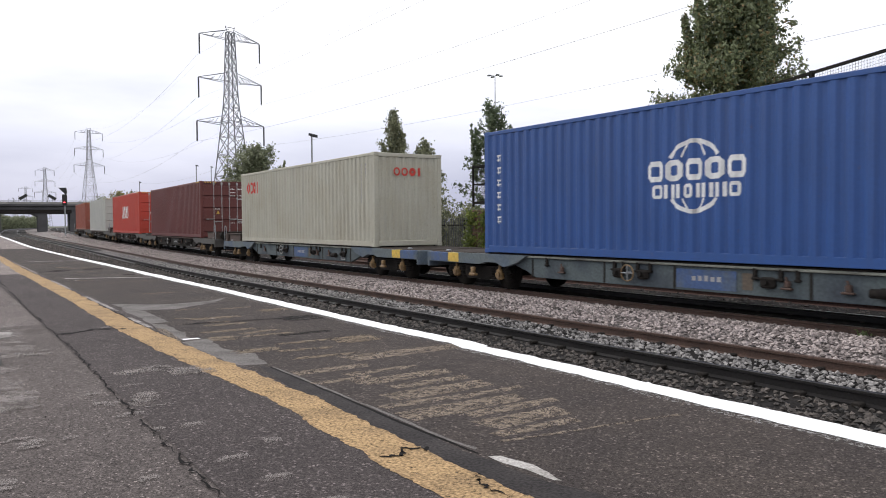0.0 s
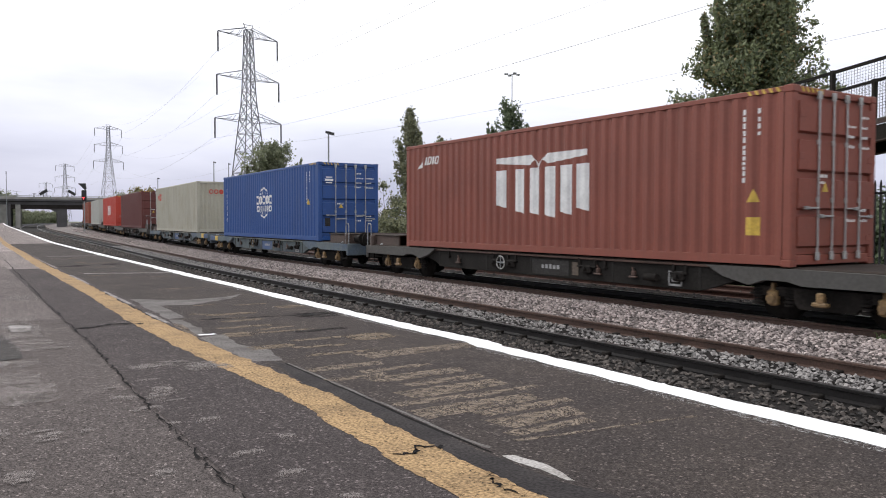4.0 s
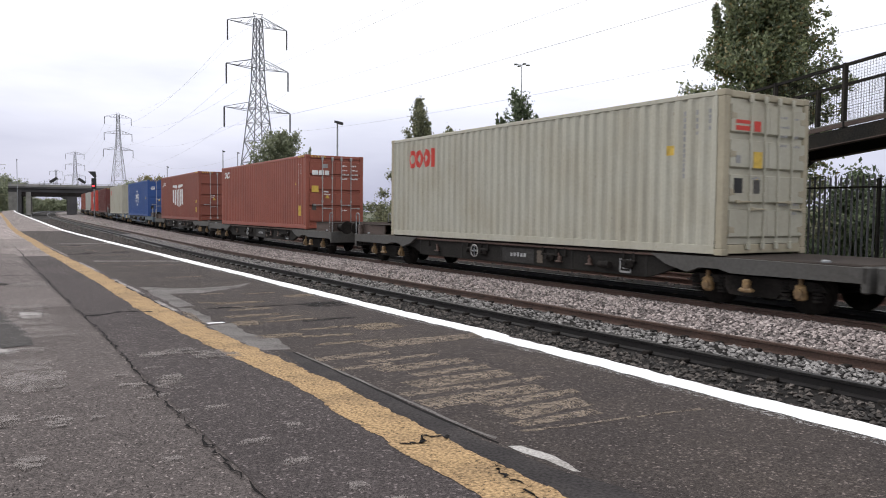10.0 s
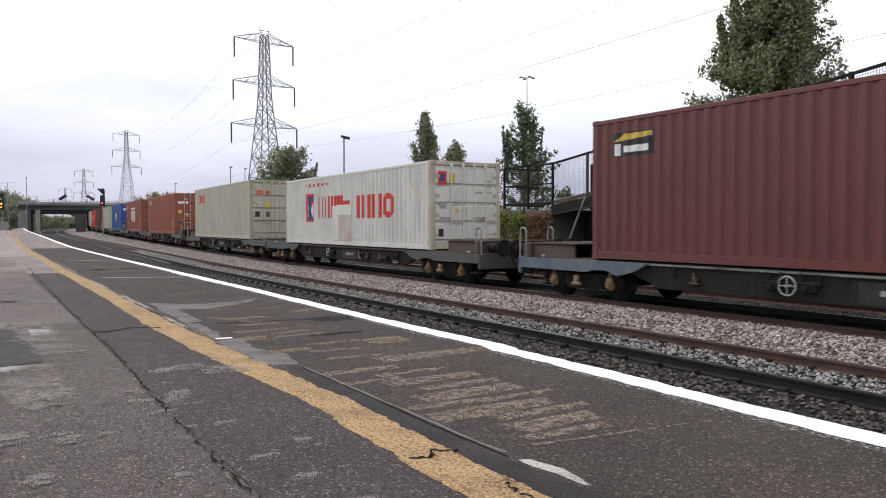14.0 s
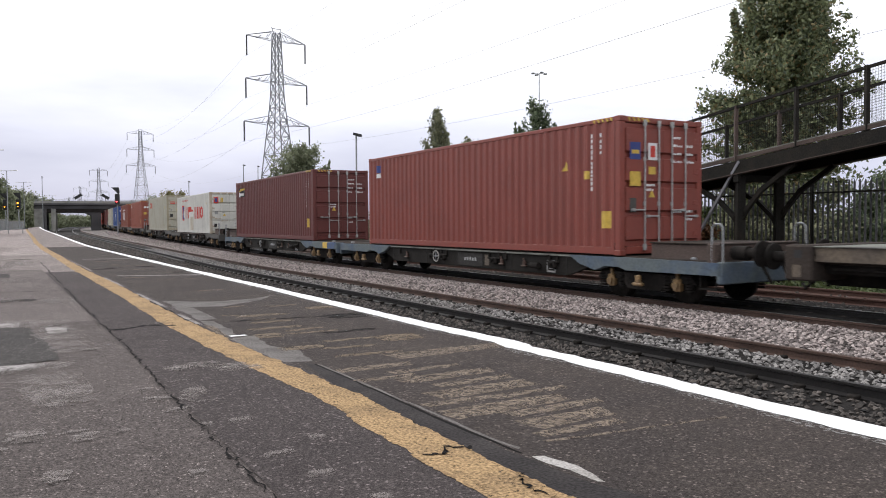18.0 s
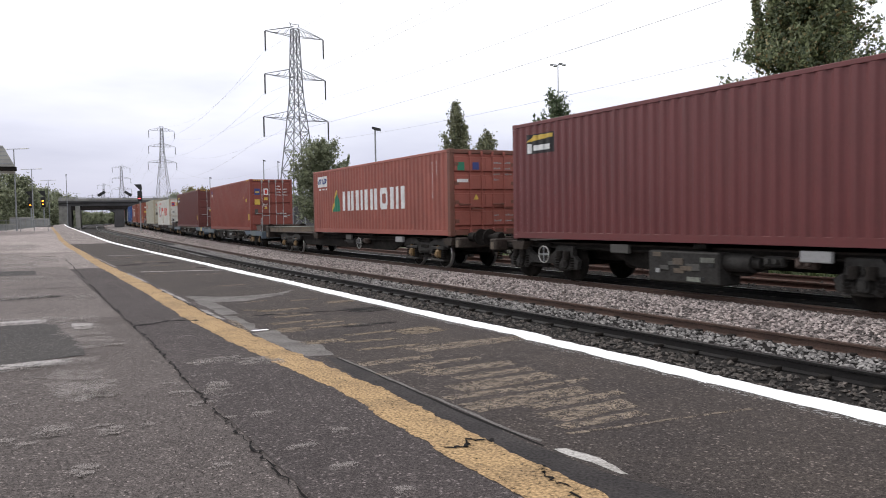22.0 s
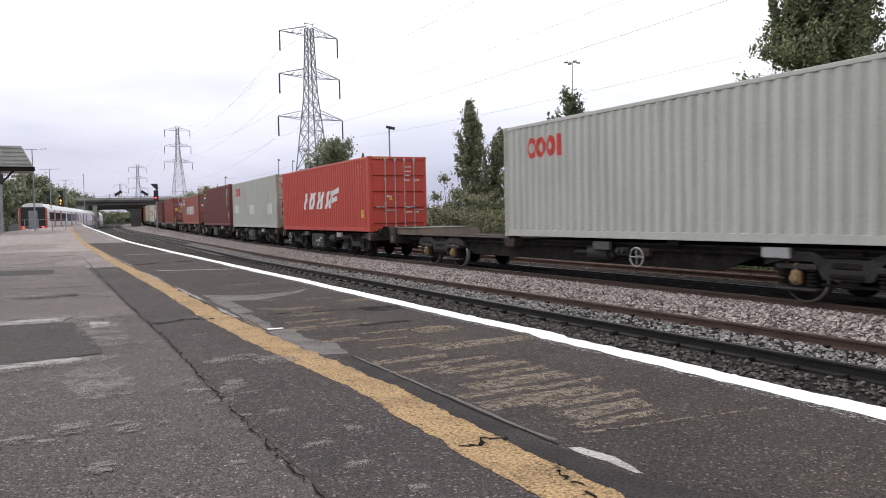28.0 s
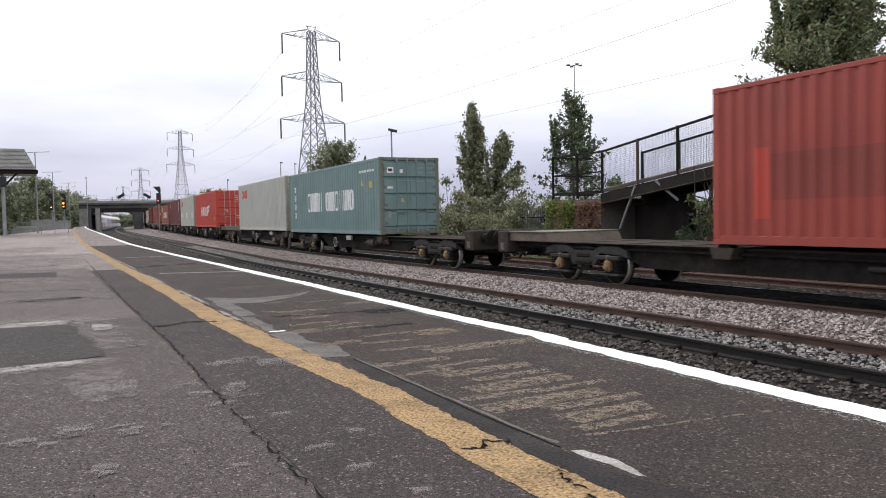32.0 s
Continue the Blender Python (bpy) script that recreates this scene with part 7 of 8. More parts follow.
    for s in (34.9, 36.46):
        part("railing_post", Geo().beam(spot(s, RAMP_L, 1.45), spot(s, RAMP_L, 3.15), 0.09, 0.12), STEEL_DARK, r)
    g = Geo()
    for k in range(18):
        g.beam(a + Vector((0, 0, 0.1 + k * 0.078)), b + Vector((0, 0, 0.1 + k * 0.078)), 0.007, 0.007)
    for k in range(40):
        p = a + (b - a) * (k / 40)
        g.beam(p + Vector((0, 0, 0.1)), p + Vector((0, 0, 1.48)), 0.007, 0.007)
    part("mesh_panel", g, STEEL_DARK, r, "fine wire mesh panel")
    return r


ramp()
BRICK = material("old_brick", (0.2, 0.1, 0.07), 0.9, grain=0.3, scale=25, stain=0.5, bump=0.4, stain_colour=(0.12, 0.1, 0.08), spread=0.2)
MORTAR = material("dirty_mortar", (0.12, 0.11, 0.095), 0.95, grain=0.3, scale=30, stain=0.4, bump=0.3)
wall = thing("ramp_abutment", "ivy-covered old brick block under the ramp's foot", "brick wall")
m = stand(34.95, RAMP_L + 1.0, 0.0)
part("brick_core", Geo().box(-1.1, -1.52, -1.36, 1.1, 1.5, 1.4), MORTAR, wall, at=m)
bk = lambda: Geo().block(-0.05, -0.1075, -0.0325, 0.05, 0.1075, 0.0325, 0.006)
for row in range(36):
    for i in range(14):
        y = -1.46 + 0.225 * i + (0.11 if row % 2 else 0)
        if y < 1.45:
            part("brick", shared("brick", bk), BRICK, wall, at=m @ pose(-1.065, y, -1.3 + 0.075 * row))

# the dark brick side wall that carries the lower part of the ramp
dark = thing("ramp_wall", "brick wall coloured dark for the shade under the ramp", "brick wall")
# colour cut to near black to paint the shade under the ramp
SHADE_DARK = material("shade_dark_masonry", (0.035, 0.03, 0.028), 0.95, grain=0.4, scale=25, stain=0.4, bump=0.4)
part("wall_panel", Geo().add([spot(s, l, z) for l in (RAMP_L + 1.5, RAMP_L + 1.8) for s, z in ((33.4, -1.36), (30.7, -1.36), (30.7, 1.5), (33.4, 1.15))],
                             [(3, 2, 1, 0), (4, 5, 6, 7), (0, 1, 5, 4), (1, 2, 6, 5), (2, 3, 7, 6), (3, 0, 4, 7)]), SHADE_DARK, dark)


def foliage(g, centre, radius, count, size, rng, flat=0.8):
    """Leaves strewn through an uneven clump."""
    c = np.array(centre)
    d = rng.normal(size=(count, 3))
    d /= np.linalg.norm(d, axis=1)[:, None]
    q = np.array(radius) * d * np.minimum(1.7, np.abs(rng.normal(0.55, 0.33, count)))[:, None]
    p = c + q
    a = rng.normal(size=(count, 3))
    a /= np.linalg.norm(a, axis=1)[:, None]
    b = np.cross(a, d)
    b /= np.linalg.norm(b, axis=1)[:, None] + 1e-6
    s = size * rng.uniform(0.6, 1.3, (count, 1))
    n = np.cross(a, b) * s * 0.25
    v = np.stack([p - a * s, p + b * s * 0.62 + n, p + a * s, p - b * s * 0.62 + n], 1).reshape(-1, 3)
    g["v"].append(v)
    g["n"] += count


def leaf_mesh(name, g):
    v = np.concatenate(g["v"])
    n = g["n"]
    f = np.arange(n * 4).reshape(n, 4)
    me = bpy.data.meshes.new(name)
    me.from_pydata(v.tolist(), [], np.concatenate([f[:, [0, 1, 2]], f[:, [0, 2, 3]]]).tolist())
    me.update()
    return me


def tree(name, label, base, height, shape, mat, seed, leaves=7000, leaf=0.16, clumps=45, trunk=0.16, start=0.22, group="", puff=0.4, leaders=0):
    """A tree: tapered trunk, limbs that end in clumps of leaves, uneven outline. shape(u): crown radius at the relative height u."""
    rng = np.random.default_rng(seed)
    t = thing(name, label, "tree", pose(*base), group)
    wood = Geo()
    g = {"v": [], "n": 0}
    pts = [Vector((0, 0, 0))]
    for i in range(6):
        pts.append(pts[-1] + Vector((rng.uniform(-0.03, 0.03) * height, rng.uniform(-0.03, 0.03) * height, height * 0.15)))
    for i in range(6):
        wood.rod(pts[i], pts[i + 1], trunk * (1 - i / 6.5), trunk * (1 - (i + 1) / 6.5), 8)
    for i in range(clumps):
        u = start + (1 - start) * (i + rng.random()) / clumps
        r = shape(u) * rng.uniform(0.2, 1.0) ** 0.7
        a = rng.uniform(0, math.tau)
        c = Vector((math.cos(a) * r, math.sin(a) * r, u * height))
        k = max(0, min(5.99, (u * 0.82) * height / (height * 0.15)))
        p = pts[int(k)].lerp(pts[int(k) + 1], k % 1)
        c += Vector((p.x, p.y, 0))
        mid = p.lerp(c, 0.5) + Vector((0, 0, 0.03 * height * rng.random()))
        wood.sweep([p, mid, c], trunk * 0.16 * (1.1 - u), 5)
        # leaves along the outer half of the limb, thinning outwards
        for e, h in ((0.45, 0.25), (0.7, 0.3), (0.9, 0.28), (1.06, 0.17)):
            q = puff * rng.uniform(0.55, 1.25)
            foliage(g, mid.lerp(c, e * 2 - 1) if e > 0.5 else p.lerp(mid, e * 2), (q, q, q * rng.uniform(0.8, 1.5)), max(3, int(h * leaves / clumps)), leaf, rng)
    for i in range(leaders):
        # upright shoots that break the outline at the top
        a, u = rng.uniform(0, math.tau), rng.uniform(0.45, 0.72)
        r = shape(u) * rng.uniform(0.25, 0.85)
        top = height * rng.uniform(0.74, 1.04 - 0.25 * r / max(0.1, shape(0.5)))
        p, c = pts[3], Vector((pts[4].x + math.cos(a) * r, pts[4].y + math.sin(a) * r, top))
        mid = Vector((p.x + (c.x - p.x) * 0.8, p.y + (c.y - p.y) * 0.8, height * u))
        wood.sweep([p, mid, c], trunk * 0.12, 5)
        for e in range(10):
            q = puff * rng.uniform(0.45, 0.8) * (1.15 - 0.075 * e)
            foliage(g, mid.lerp(c, e / 9.0), (q, q, q * 1.7), int(0.28 * leaves / max(4, leaders) / 10 * (1.3 - 0.08 * e)), leaf, rng)
    part("trunk", wood, BARK, t)
    tagged(part("crown", leaf_mesh("crown", g), mat, t), kind="stuff")
    return t


def bush(name, label, base, size, mat, seed, leaves=2500, leaf=0.1):
    rng = np.random.default_rng(seed)
    t = thing(name, label, "bush", pose(*base))
    wood = Geo()
    g = {"v": [], "n": 0}
    for i in range(30):
        a, r = rng.uniform(0, math.tau), rng.random() ** 0.6
        c = Vector((math.cos(a) * r * size[0], math.sin(a) * r * size[1], size[2] * rng.uniform(0.2, 0.95) * (1.1 - 0.5 * r)))
        wood.rod((0, 0, 0), c, 0.03, 0.008, 5)
        q = min(size) * rng.uniform(0.2, 0.42)
        foliage(g, c, (q, q, q * 0.9), leaves // 30, leaf, rng)
    part("stem", wood, BARK, t)
    tagged(part("leaves", leaf_mesh("leaves", g), mat, t), kind="stuff")
    return t


round_crown = lambda w: (lambda u: w * math.sqrt(max(0.02, 1 - ((u - 0.55) / 0.5) ** 2)))

column = lambda w, top=0.25: (lambda u: w * min(1.0, 0.55 + 1.6 * u) * min(1.0, top + (1 - top) * (1.0 - u) / 0.3))
cone = lambda w: (lambda u: w * min(1.0, 0.3 + 2.0 * u) * min(1.0, 0.12 + 0.88 * ((1.0 - u) / 0.5) ** 0.8))
dome = lambda w: (lambda u: w * min(1.0, 0.45 + 1.3 * u) * max(0.1, min(1.0, (1.03 - u) / 0.5)) ** 0.75)
tree("maple_tree", "large broad maple with green and yellowing leaves behind the ramp", seen(21.75, 34, -1.36), 13.6, dome(3.55), LEAF_MAPLE, 21, 86000, 0.09, 350, 0.24, 0.08, puff=0.52, leaders=8)
tree("slender_tree", "tall slender tree with dark green leaves", seen(6.2, 44, -1.36), 9.1, cone(2.3), LEAF, 22, 12500, 0.085, 110, 0.12, 0.1, puff=0.3, leaders=8)
tree("slender_tree", "slender tree with olive green leaves", seen(-1.45, 48, -1.36), 9.2, column(1.12, 0.12), LEAF_OLIVE, 23, 12000, 0.085, 100, 0.12, 0.1, puff=0.34, leaders=6)
tree("slender_tree", "slender tree with olive and yellowing leaves", seen(0.2, 47, -1.36), 7.2, column(1.6, 0.15), LEAF_OLIVE, 24, 12000, 0.085, 90, 0.12, 0.1, puff=0.36, leaders=4)
tree("small_tree", "small bushy green tree beyond the train", seen(-11.3, 78, -1.36), 9.9, round_crown(3.6), LEAF_HAZE, 25, 22000, 0.12, 170, 0.16, puff=0.5, leaders=9)
for i, (az, d, sx, sz, mm, lab) in enumerate([(1.5, 40, 2.2, 4.0, LEAF_OLIVE, "dense olive green thicket behind the fence"), (4.0, 39, 2.0, 3.6, LEAF_OLIVE, "dense dark green thicket behind the fence"), (-1.6, 43, 2.2, 4.0, LEAF_OLIVE, "dense olive green thicket behind the fence"),
                                              (-3.2, 45, 1.7, 4.9, LEAF_OLIVE, "straggling olive bush beside the fence"), (-4.5, 46, 2.0, 3.6, LEAF_OLIVE, "straggling olive bush beside the fence"), (7.0, 36, 1.6, 3.0, LEAF_OLIVE, "dense olive green thicket beside the brick block"), (-6.5, 50, 1.6, 2.9, LEAF, "low green bush beside the line"),
                                              (17.0, 27.5, 0.9, 2.6, LEAF_RUST, "reddish withering bush under the ramp"), (15.2, 27.0, 1.0, 2.4, LEAF, "green shoots under the ramp")]):
    bush("bush", lab, seen(az, d, -1.36), (sx, sx, sz), mm, 60 + i, 6000, 0.075)
for i, (az, d, sx, sz, mm) in enumerate([(9.5, 37, 2.0, 4.2, LEAF), (13.5, 36, 2.0, 3.4, LEAF_OLIVE), (17.5, 34, 2.0, 3.3, LEAF), (21.0, 33, 2.2, 3.3, LEAF_OLIVE), (25.0, 32, 2.2, 3.4, LEAF_OLIVE), (29.0, 31, 2.3, 4.2, LEAF), (33.0, 30, 2.3, 4.0, LEAF)]):
    bush("bush", "dense dark green hedge behind the palisade", seen(az, d, -1.36), (sx, sx, sz), mm, 90 + i, 11000, 0.1)
rng = np.random.default_rng(77)
ivy = {"v": [], "n": 0}
for i in range(90):
    p = m @ Vector((-1.16, rng.uniform(-0.1, 1.7), rng.uniform(-1.2, 1.35)))
    foliage(ivy, p, (0.3, 0.3, 0.3), 45, 0.06, rng)
tagged(part("ivy", leaf_mesh("ivy", ivy), LEAF_IVY, None), "light green ivy hanging over the brick block", "ivy", kind="stuff")
ivy = {"v": [], "n": 0}
for i in range(60):
    p = m @ Vector((-1.16, rng.uniform(-1.6, -0.3), rng.uniform(-1.2, 1.25)))
    foliage(ivy, p, (0.22, 0.22, 0.25), 25, 0.06, rng)
tagged(part("ivy", leaf_mesh("ivy", ivy), LEAF_RUST, None), "reddish creeper on the brick block", "ivy", kind="stuff")


def palisade(a, b, za, zb, h, label):
    f = thing("palisade_fence", label, "fence")
    a, b = Vector(a), Vector(b)
    n = int((b - a).length / 0.155)
    d = (b - a).normalized()
    turn = math.degrees(math.atan2(d.y, d.x))
    pale = lambda: Geo().add([(-0.035, 0, 0), (0.035, 0, 0), (0.035, 0, h - 0.1), (0.012, 0, h), (-0.012, 0, h), (-0.035, 0, h - 0.1), (0, 0.025, 0), (0, 0.025, h - 0.06)],
                             [(0, 6, 7, 5), (6, 1, 2, 7), (5, 7, 4), (7, 2, 3), (7, 3, 4)])
    for i in range(n):
        p = a.lerp(b, i / n)
        part("pale", shared("pale_%.2f" % h, pale), FENCE_STEEL, f, at=pose(p.x, p.y, za + (zb - za) * i / n, 0, 0, turn))
    for z in (0.25, h - 0.35):
        part("fence_rail", Geo().beam(a + Vector((0, 0, za + z)), b + Vector((0, 0, zb + z)), 0.04, 0.05), STEEL_DARK, f)
    for i in range(n // 17 + 1):
        p = a.lerp(b, min(1, i * 17 / n))
        z = za + (zb - za) * min(1, i * 17 / n)
        part("fence_post", Geo().beam(p + Vector((0, 0.06, z)), p + Vector((0, 0.06, z + h - 0.1)), 0.08, 0.1), STEEL_DARK, f)
    return f


# the creeper-clad stump under the ramp: twisted bare stems and clumps of leaves
creeper = thing("creeper", "withered creeper with twisted stems climbing to the ramp", "creeper", pose(*spot(28.1, RAMP_L - 0.1, -1.36)))
rng = np.random.default_rng(5)
for i in range(16):
    a, q = rng.uniform(0, math.tau), rng.uniform(0.05, 0.3)
    pts = [Vector((math.cos(a + 0.7 * k) * q * (1 + 0.25 * k), math.sin(a + 0.7 * k) * q * (1 + 0.25 * k), k * rng.uniform(0.45, 0.62))) for k in range(7)]
    wood = Geo()
    wood.sweep(pts, rng.uniform(0.012, 0.04), 5)
    part("stem", wood, BARK, creeper)
for mm, lab, n, k in ((WEED, "pale green leaves", 30, 31), (LEAF_RUST, "rusty dead leaves", 6, 24)):
    g = {"v": [], "n": 0}
    for i in range(n):
        z = 2.5 * rng.random() ** 1.5 + 0.2
        a, q = rng.uniform(0, math.tau), (1.15 if k > 30 else 0.35) * rng.random()
        foliage(g, (math.cos(a) * q, math.sin(a) * q, z), (0.2, 0.2, 0.16), k, 0.075, rng)
    tagged(part("leaves", leaf_mesh("leaves", g), mm, creeper, lab), kind="stuff")

palisade(spot(44, 8.6, 0).to_2d().to_3d(), spot(31.0, 8.6, 0).to_2d().to_3d(), -1.3, -1.3, 2.4, "dark steel palisade fence along the boundary")
palisade(spot(31.0, 8.6, 0).to_2d().to_3d(), spot(9.0, 9.6, 0).to_2d().to_3d(), -1.3, -1.3, 3.3, "dark steel palisade fence along the boundary")

# weeds on the strip before the fence
rng = np.random.default_rng(78)
weeds = {"v": [], "n": 0}
for i in range(1500):
    q, l = 8 + 32 * rng.random(), rng.uniform(5.6, 8.5)
    p = spot(q, l, -1.12 + 0.16 * rng.random())
    foliage(weeds, p, (0.22, 0.22, 0.16), 14, 0.07, rng)
tagged(part("weeds", leaf_mesh("weeds", weeds), WEED, None), "patchy green weeds along the foot of the fence", "weeds", kind="stuff")

tuft = {"v": [], "n": 0}
foliage(tuft, spot(17.49, -0.94, -0.86), (0.12, 0.12, 0.09), 70, 0.035, rng)
tagged(part("weed", leaf_mesh("weed", tuft), WEED, None), "small green weed growing in the ballast", "weed", kind="stuff")

# ---- signals, lamps, pylons, bridge ----
def signal_post(p, top, lamp, label, count=1):
    s = thing("railway_signal", label, "railway signal", pose(*p))
    part("mast", Geo().rod((0, 0, 0), (0, 0, top - 0.2), 0.08, n=10), STEEL_GALV, s)
    h = part("signal_head", Geo().block(-0.3, -0.18, top - 0.45, 0.3, 0.12, top + 1.0, 0.08), BLACK, s, "black signal head")
    part("hood", Geo().prism([(-0.5, top + 0.22), (-0.18, top + 0.26), (-0.18, top - 0.02)], -0.2, 0.2), BLACK, h)
    for k in range(count):
        part("signal_lamp", Geo().rod((0, -0.19, top + 0.42 * k), (0, -0.22, top + 0.42 * k), 0.115, n=16), lamp, h, "lit lamp")
    part("junction_arm", Geo().add([(0.15, y, top + z) if k == 0 else ((0.3, y, top + z) if k == 1 else ((0.2, y, top + z) if k == 2 else (-0.75, y, top + z))) for y in (-0.08, 0.08) for k, z in ((0, 0.95), (1, 1.2), (2, 1.85), (3, 1.85))], [(0, 1, 2, 3), (7, 6, 5, 4), (0, 4, 5, 1), (1, 5, 6, 2), (2, 6, 7, 3), (3, 7, 4, 0)]), BLACK, s, "black slanted route indicator")
    return s


s = signal_post(seen(-24.3, 110, -0.85), 4.75, RED_LAMP, "black railway signal showing red beside the line")
s = signal_post(seen(-31.03, 120, -0.9), 4.25, YELLOW_LAMP, "railway signal showing a yellow light")
s = signal_post(seen(-30.28, 122, -0.9), 4.4, YELLOW_LAMP, "railway signal showing two yellow lights", 2)


def lamp_post(p, h, label, arms=1.2, group="lamp posts on the platform"):
    l = thing("lamp_post", label, "street lamp", pose(*p), group)
    part("post", Geo().rod((0, 0, 0), (0, 0, h), 0.075, 0.04, 8), STEEL_GALV, l)
    part("lamp_arm", Geo().rod((-arms, 0, h + 0.02), (arms, 0, h + 0.02), 0.03, n=6), STEEL_GALV, l)
    for x in (-arms, arms):
        part("lamp_head", Geo().block(x - 0.35, -0.1, h, x + 0.35, 0.1, h + 0.08, 0.03), WHITE_MARK, l)
    return l


for az, d, h in [(-31.89, 72, 6.9), (-30.91, 100, 7.0), (-29.96, 130, 7.2), (-28.3, 230, 8.6), (-29.6, 210, 8.4), (-36.6, 36, 7.6)]:
    lamp_post(seen(az, d, 0 if d < 105 else -1.3), h + (0 if d < 105 else 1.3), "tall grey twin-arm lamp post", 0.9)
flagless = thing("mast", "plain slim grey mast", "mast", pose(*seen(-28.88, 150, -1.3)))
part("pole", Geo().rod((0, 0, 0), (0, 0, 10.2), 0.08, 0.05, 8), STEEL_GALV, flagless)
part("cap", Geo().rod((0, 0, 10.2), (0, 0, 10.6), 0.09, 0.09, 8), STEEL_GALV, flagless)


def flood(p, h, label, crown=False, head=0.32):
    l = thing("floodlight_mast", label, "floodlight", pose(*p))
    part("post", Geo().rod((0, 0, 0), (0, 0, h), 0.14 if crown else 0.1, 0.07, 8), STEEL_GALV, l)
    if crown:
        for i in range(4):
            a = i * 1.57 + 0.3
            part("lamp_head", Geo().beam((0, 0, h), (math.cos(a) * 0.9, math.sin(a) * 0.9, h + 0.05), 0.08, 0.08).block(math.cos(a) * 1.1 - 0.3, math.sin(a) * 1.1 - 0.3, h - 0.1, math.cos(a) * 1.1 + 0.3, math.sin(a) * 1.1 + 0.3, h + 0.12, 0.05), STEEL_GALV, l)
    else:
        part("lamp_head", Geo().prism([(-0.4, -0.15), (0.35, 0.1), (0.3, 0.35), (-0.4, 0.15)], -head, head).turned(pose(0.1, 0, h, 0, 0, 60) @ Matrix.Scale(min(1.0, head * 2.6), 4)), BLACK, l)
    return l


flood(seen(-7.65, 70, -1.36), 10.1, "floodlight on a slim pole beyond the train")
flood(seen(5.98, 130, -1.36), 27.0, "tall mast with a ring of floodlights", True)
flood(seen(-15.82, 120, -1.36), 11.0, "slim lamp pole beyond the train", head=0.2)
flood(seen(-14.8, 135, -1.36), 11.9, "slim lamp pole beyond the train", head=0.2)
flood(seen(-19.6, 150, -1.36), 10.0, "slim lamp pole beyond the train", head=0.2)


def pylon(p, size, foot, turn, label="grey lattice electricity pylon with three pairs of arms"):
    """A lattice tower with its origin on the ground. Its arms lie along x. foot: how far its legs are lengthened below the tower proper."""
    y = thing("electricity_pylon", label, "pylon", pose(*p, 0, 0, turn), "pylons of the power line")
    m = Matrix.Translation((0, 0, foot)) @ Matrix.Scale(size, 4)
    half = lambda z: (2.9 - 2.05 * min(1, z / 22)) if z < 22 else 0.85 - 0.35 * (z - 22) / 12
    levels = [0, 5, 9.5, 13, 16, 18.5, 20.8, 23, 25.2, 27.4, 29.5, 31.5, 33.2]
    t = 0.085
    for sx in (-1, 1):
        for sy in (-1, 1):
            g = Geo()
            g.sweep([(sx * (half(0) + 0.1 * foot), sy * (half(0) + 0.1 * foot), -foot / size)] * (foot > 0) + [(sx * half(a), sy * half(a), a) for a in levels], t * 1.1)
            part("tower_leg", g.turned(m), PYLON_STEEL, y)
    for f in range(4):
        g = Geo()
        q = Matrix.Rotation(math.pi / 2 * f, 4, "Z")
        for i, (a, b) in enumerate(zip(levels, levels[1:])):
            g.beam(q @ Vector((-half(a), half(a), a)), q @ Vector((half(b), half(b), b)), t, t)
            g.beam(q @ Vector((half(a), half(a), a)), q @ Vector((-half(b), half(b), b)), t, t)
            g.beam(q @ Vector((-half(b), half(b), b)), q @ Vector((half(b), half(b), b)), t, t)
        part("lattice_panel", g.turned(m), PYLON_STEEL, y)
    g = Geo().beam((-0.5, 0, 33.2), (-0.9, 0, 34.2), t, t).beam((0.5, 0, 33.2), (0.9, 0, 34.2), t, t).beam((-0.9, 0, 34.0), (0.9, 0, 34.0), t, t)
    part("peak", g.turned(m), PYLON_STEEL, y)
    for z, w in ((32.0, 5.5), (25.0, 5.75), (18.0, 6.15)):
        for sx in (-1, 1):
            g = Geo()
            for sy in (-1, 1):
                g.beam((sx * half(z), sy * half(z), z), (sx * w, 0, z + 0.15), t, t)
                g.beam((sx * half(z + 1.6), sy * half(z + 1.6), z + 1.5), (sx * w, 0, z + 0.2), t, t)
                for u in (0.3, 0.6):
                    g.beam((sx * (half(z) + (w - half(z)) * u), sy * half(z) * (1 - u), z), (sx * (half(z) + (w - half(z)) * (u - 0.15)), sy * half(z) * (1 - u), z + 1.5 * (1 - u)), t * 0.8, t * 0.8)
            a = part("cross_arm", g.turned(m), PYLON_STEEL, y)
            part("insulator", Geo().rod((sx * w, 0, z + 0.1), (sx * w, 0, z - 3.1), 0.13, n=8).turned(m), INSULATOR, a, "dark insulator string")
    return y


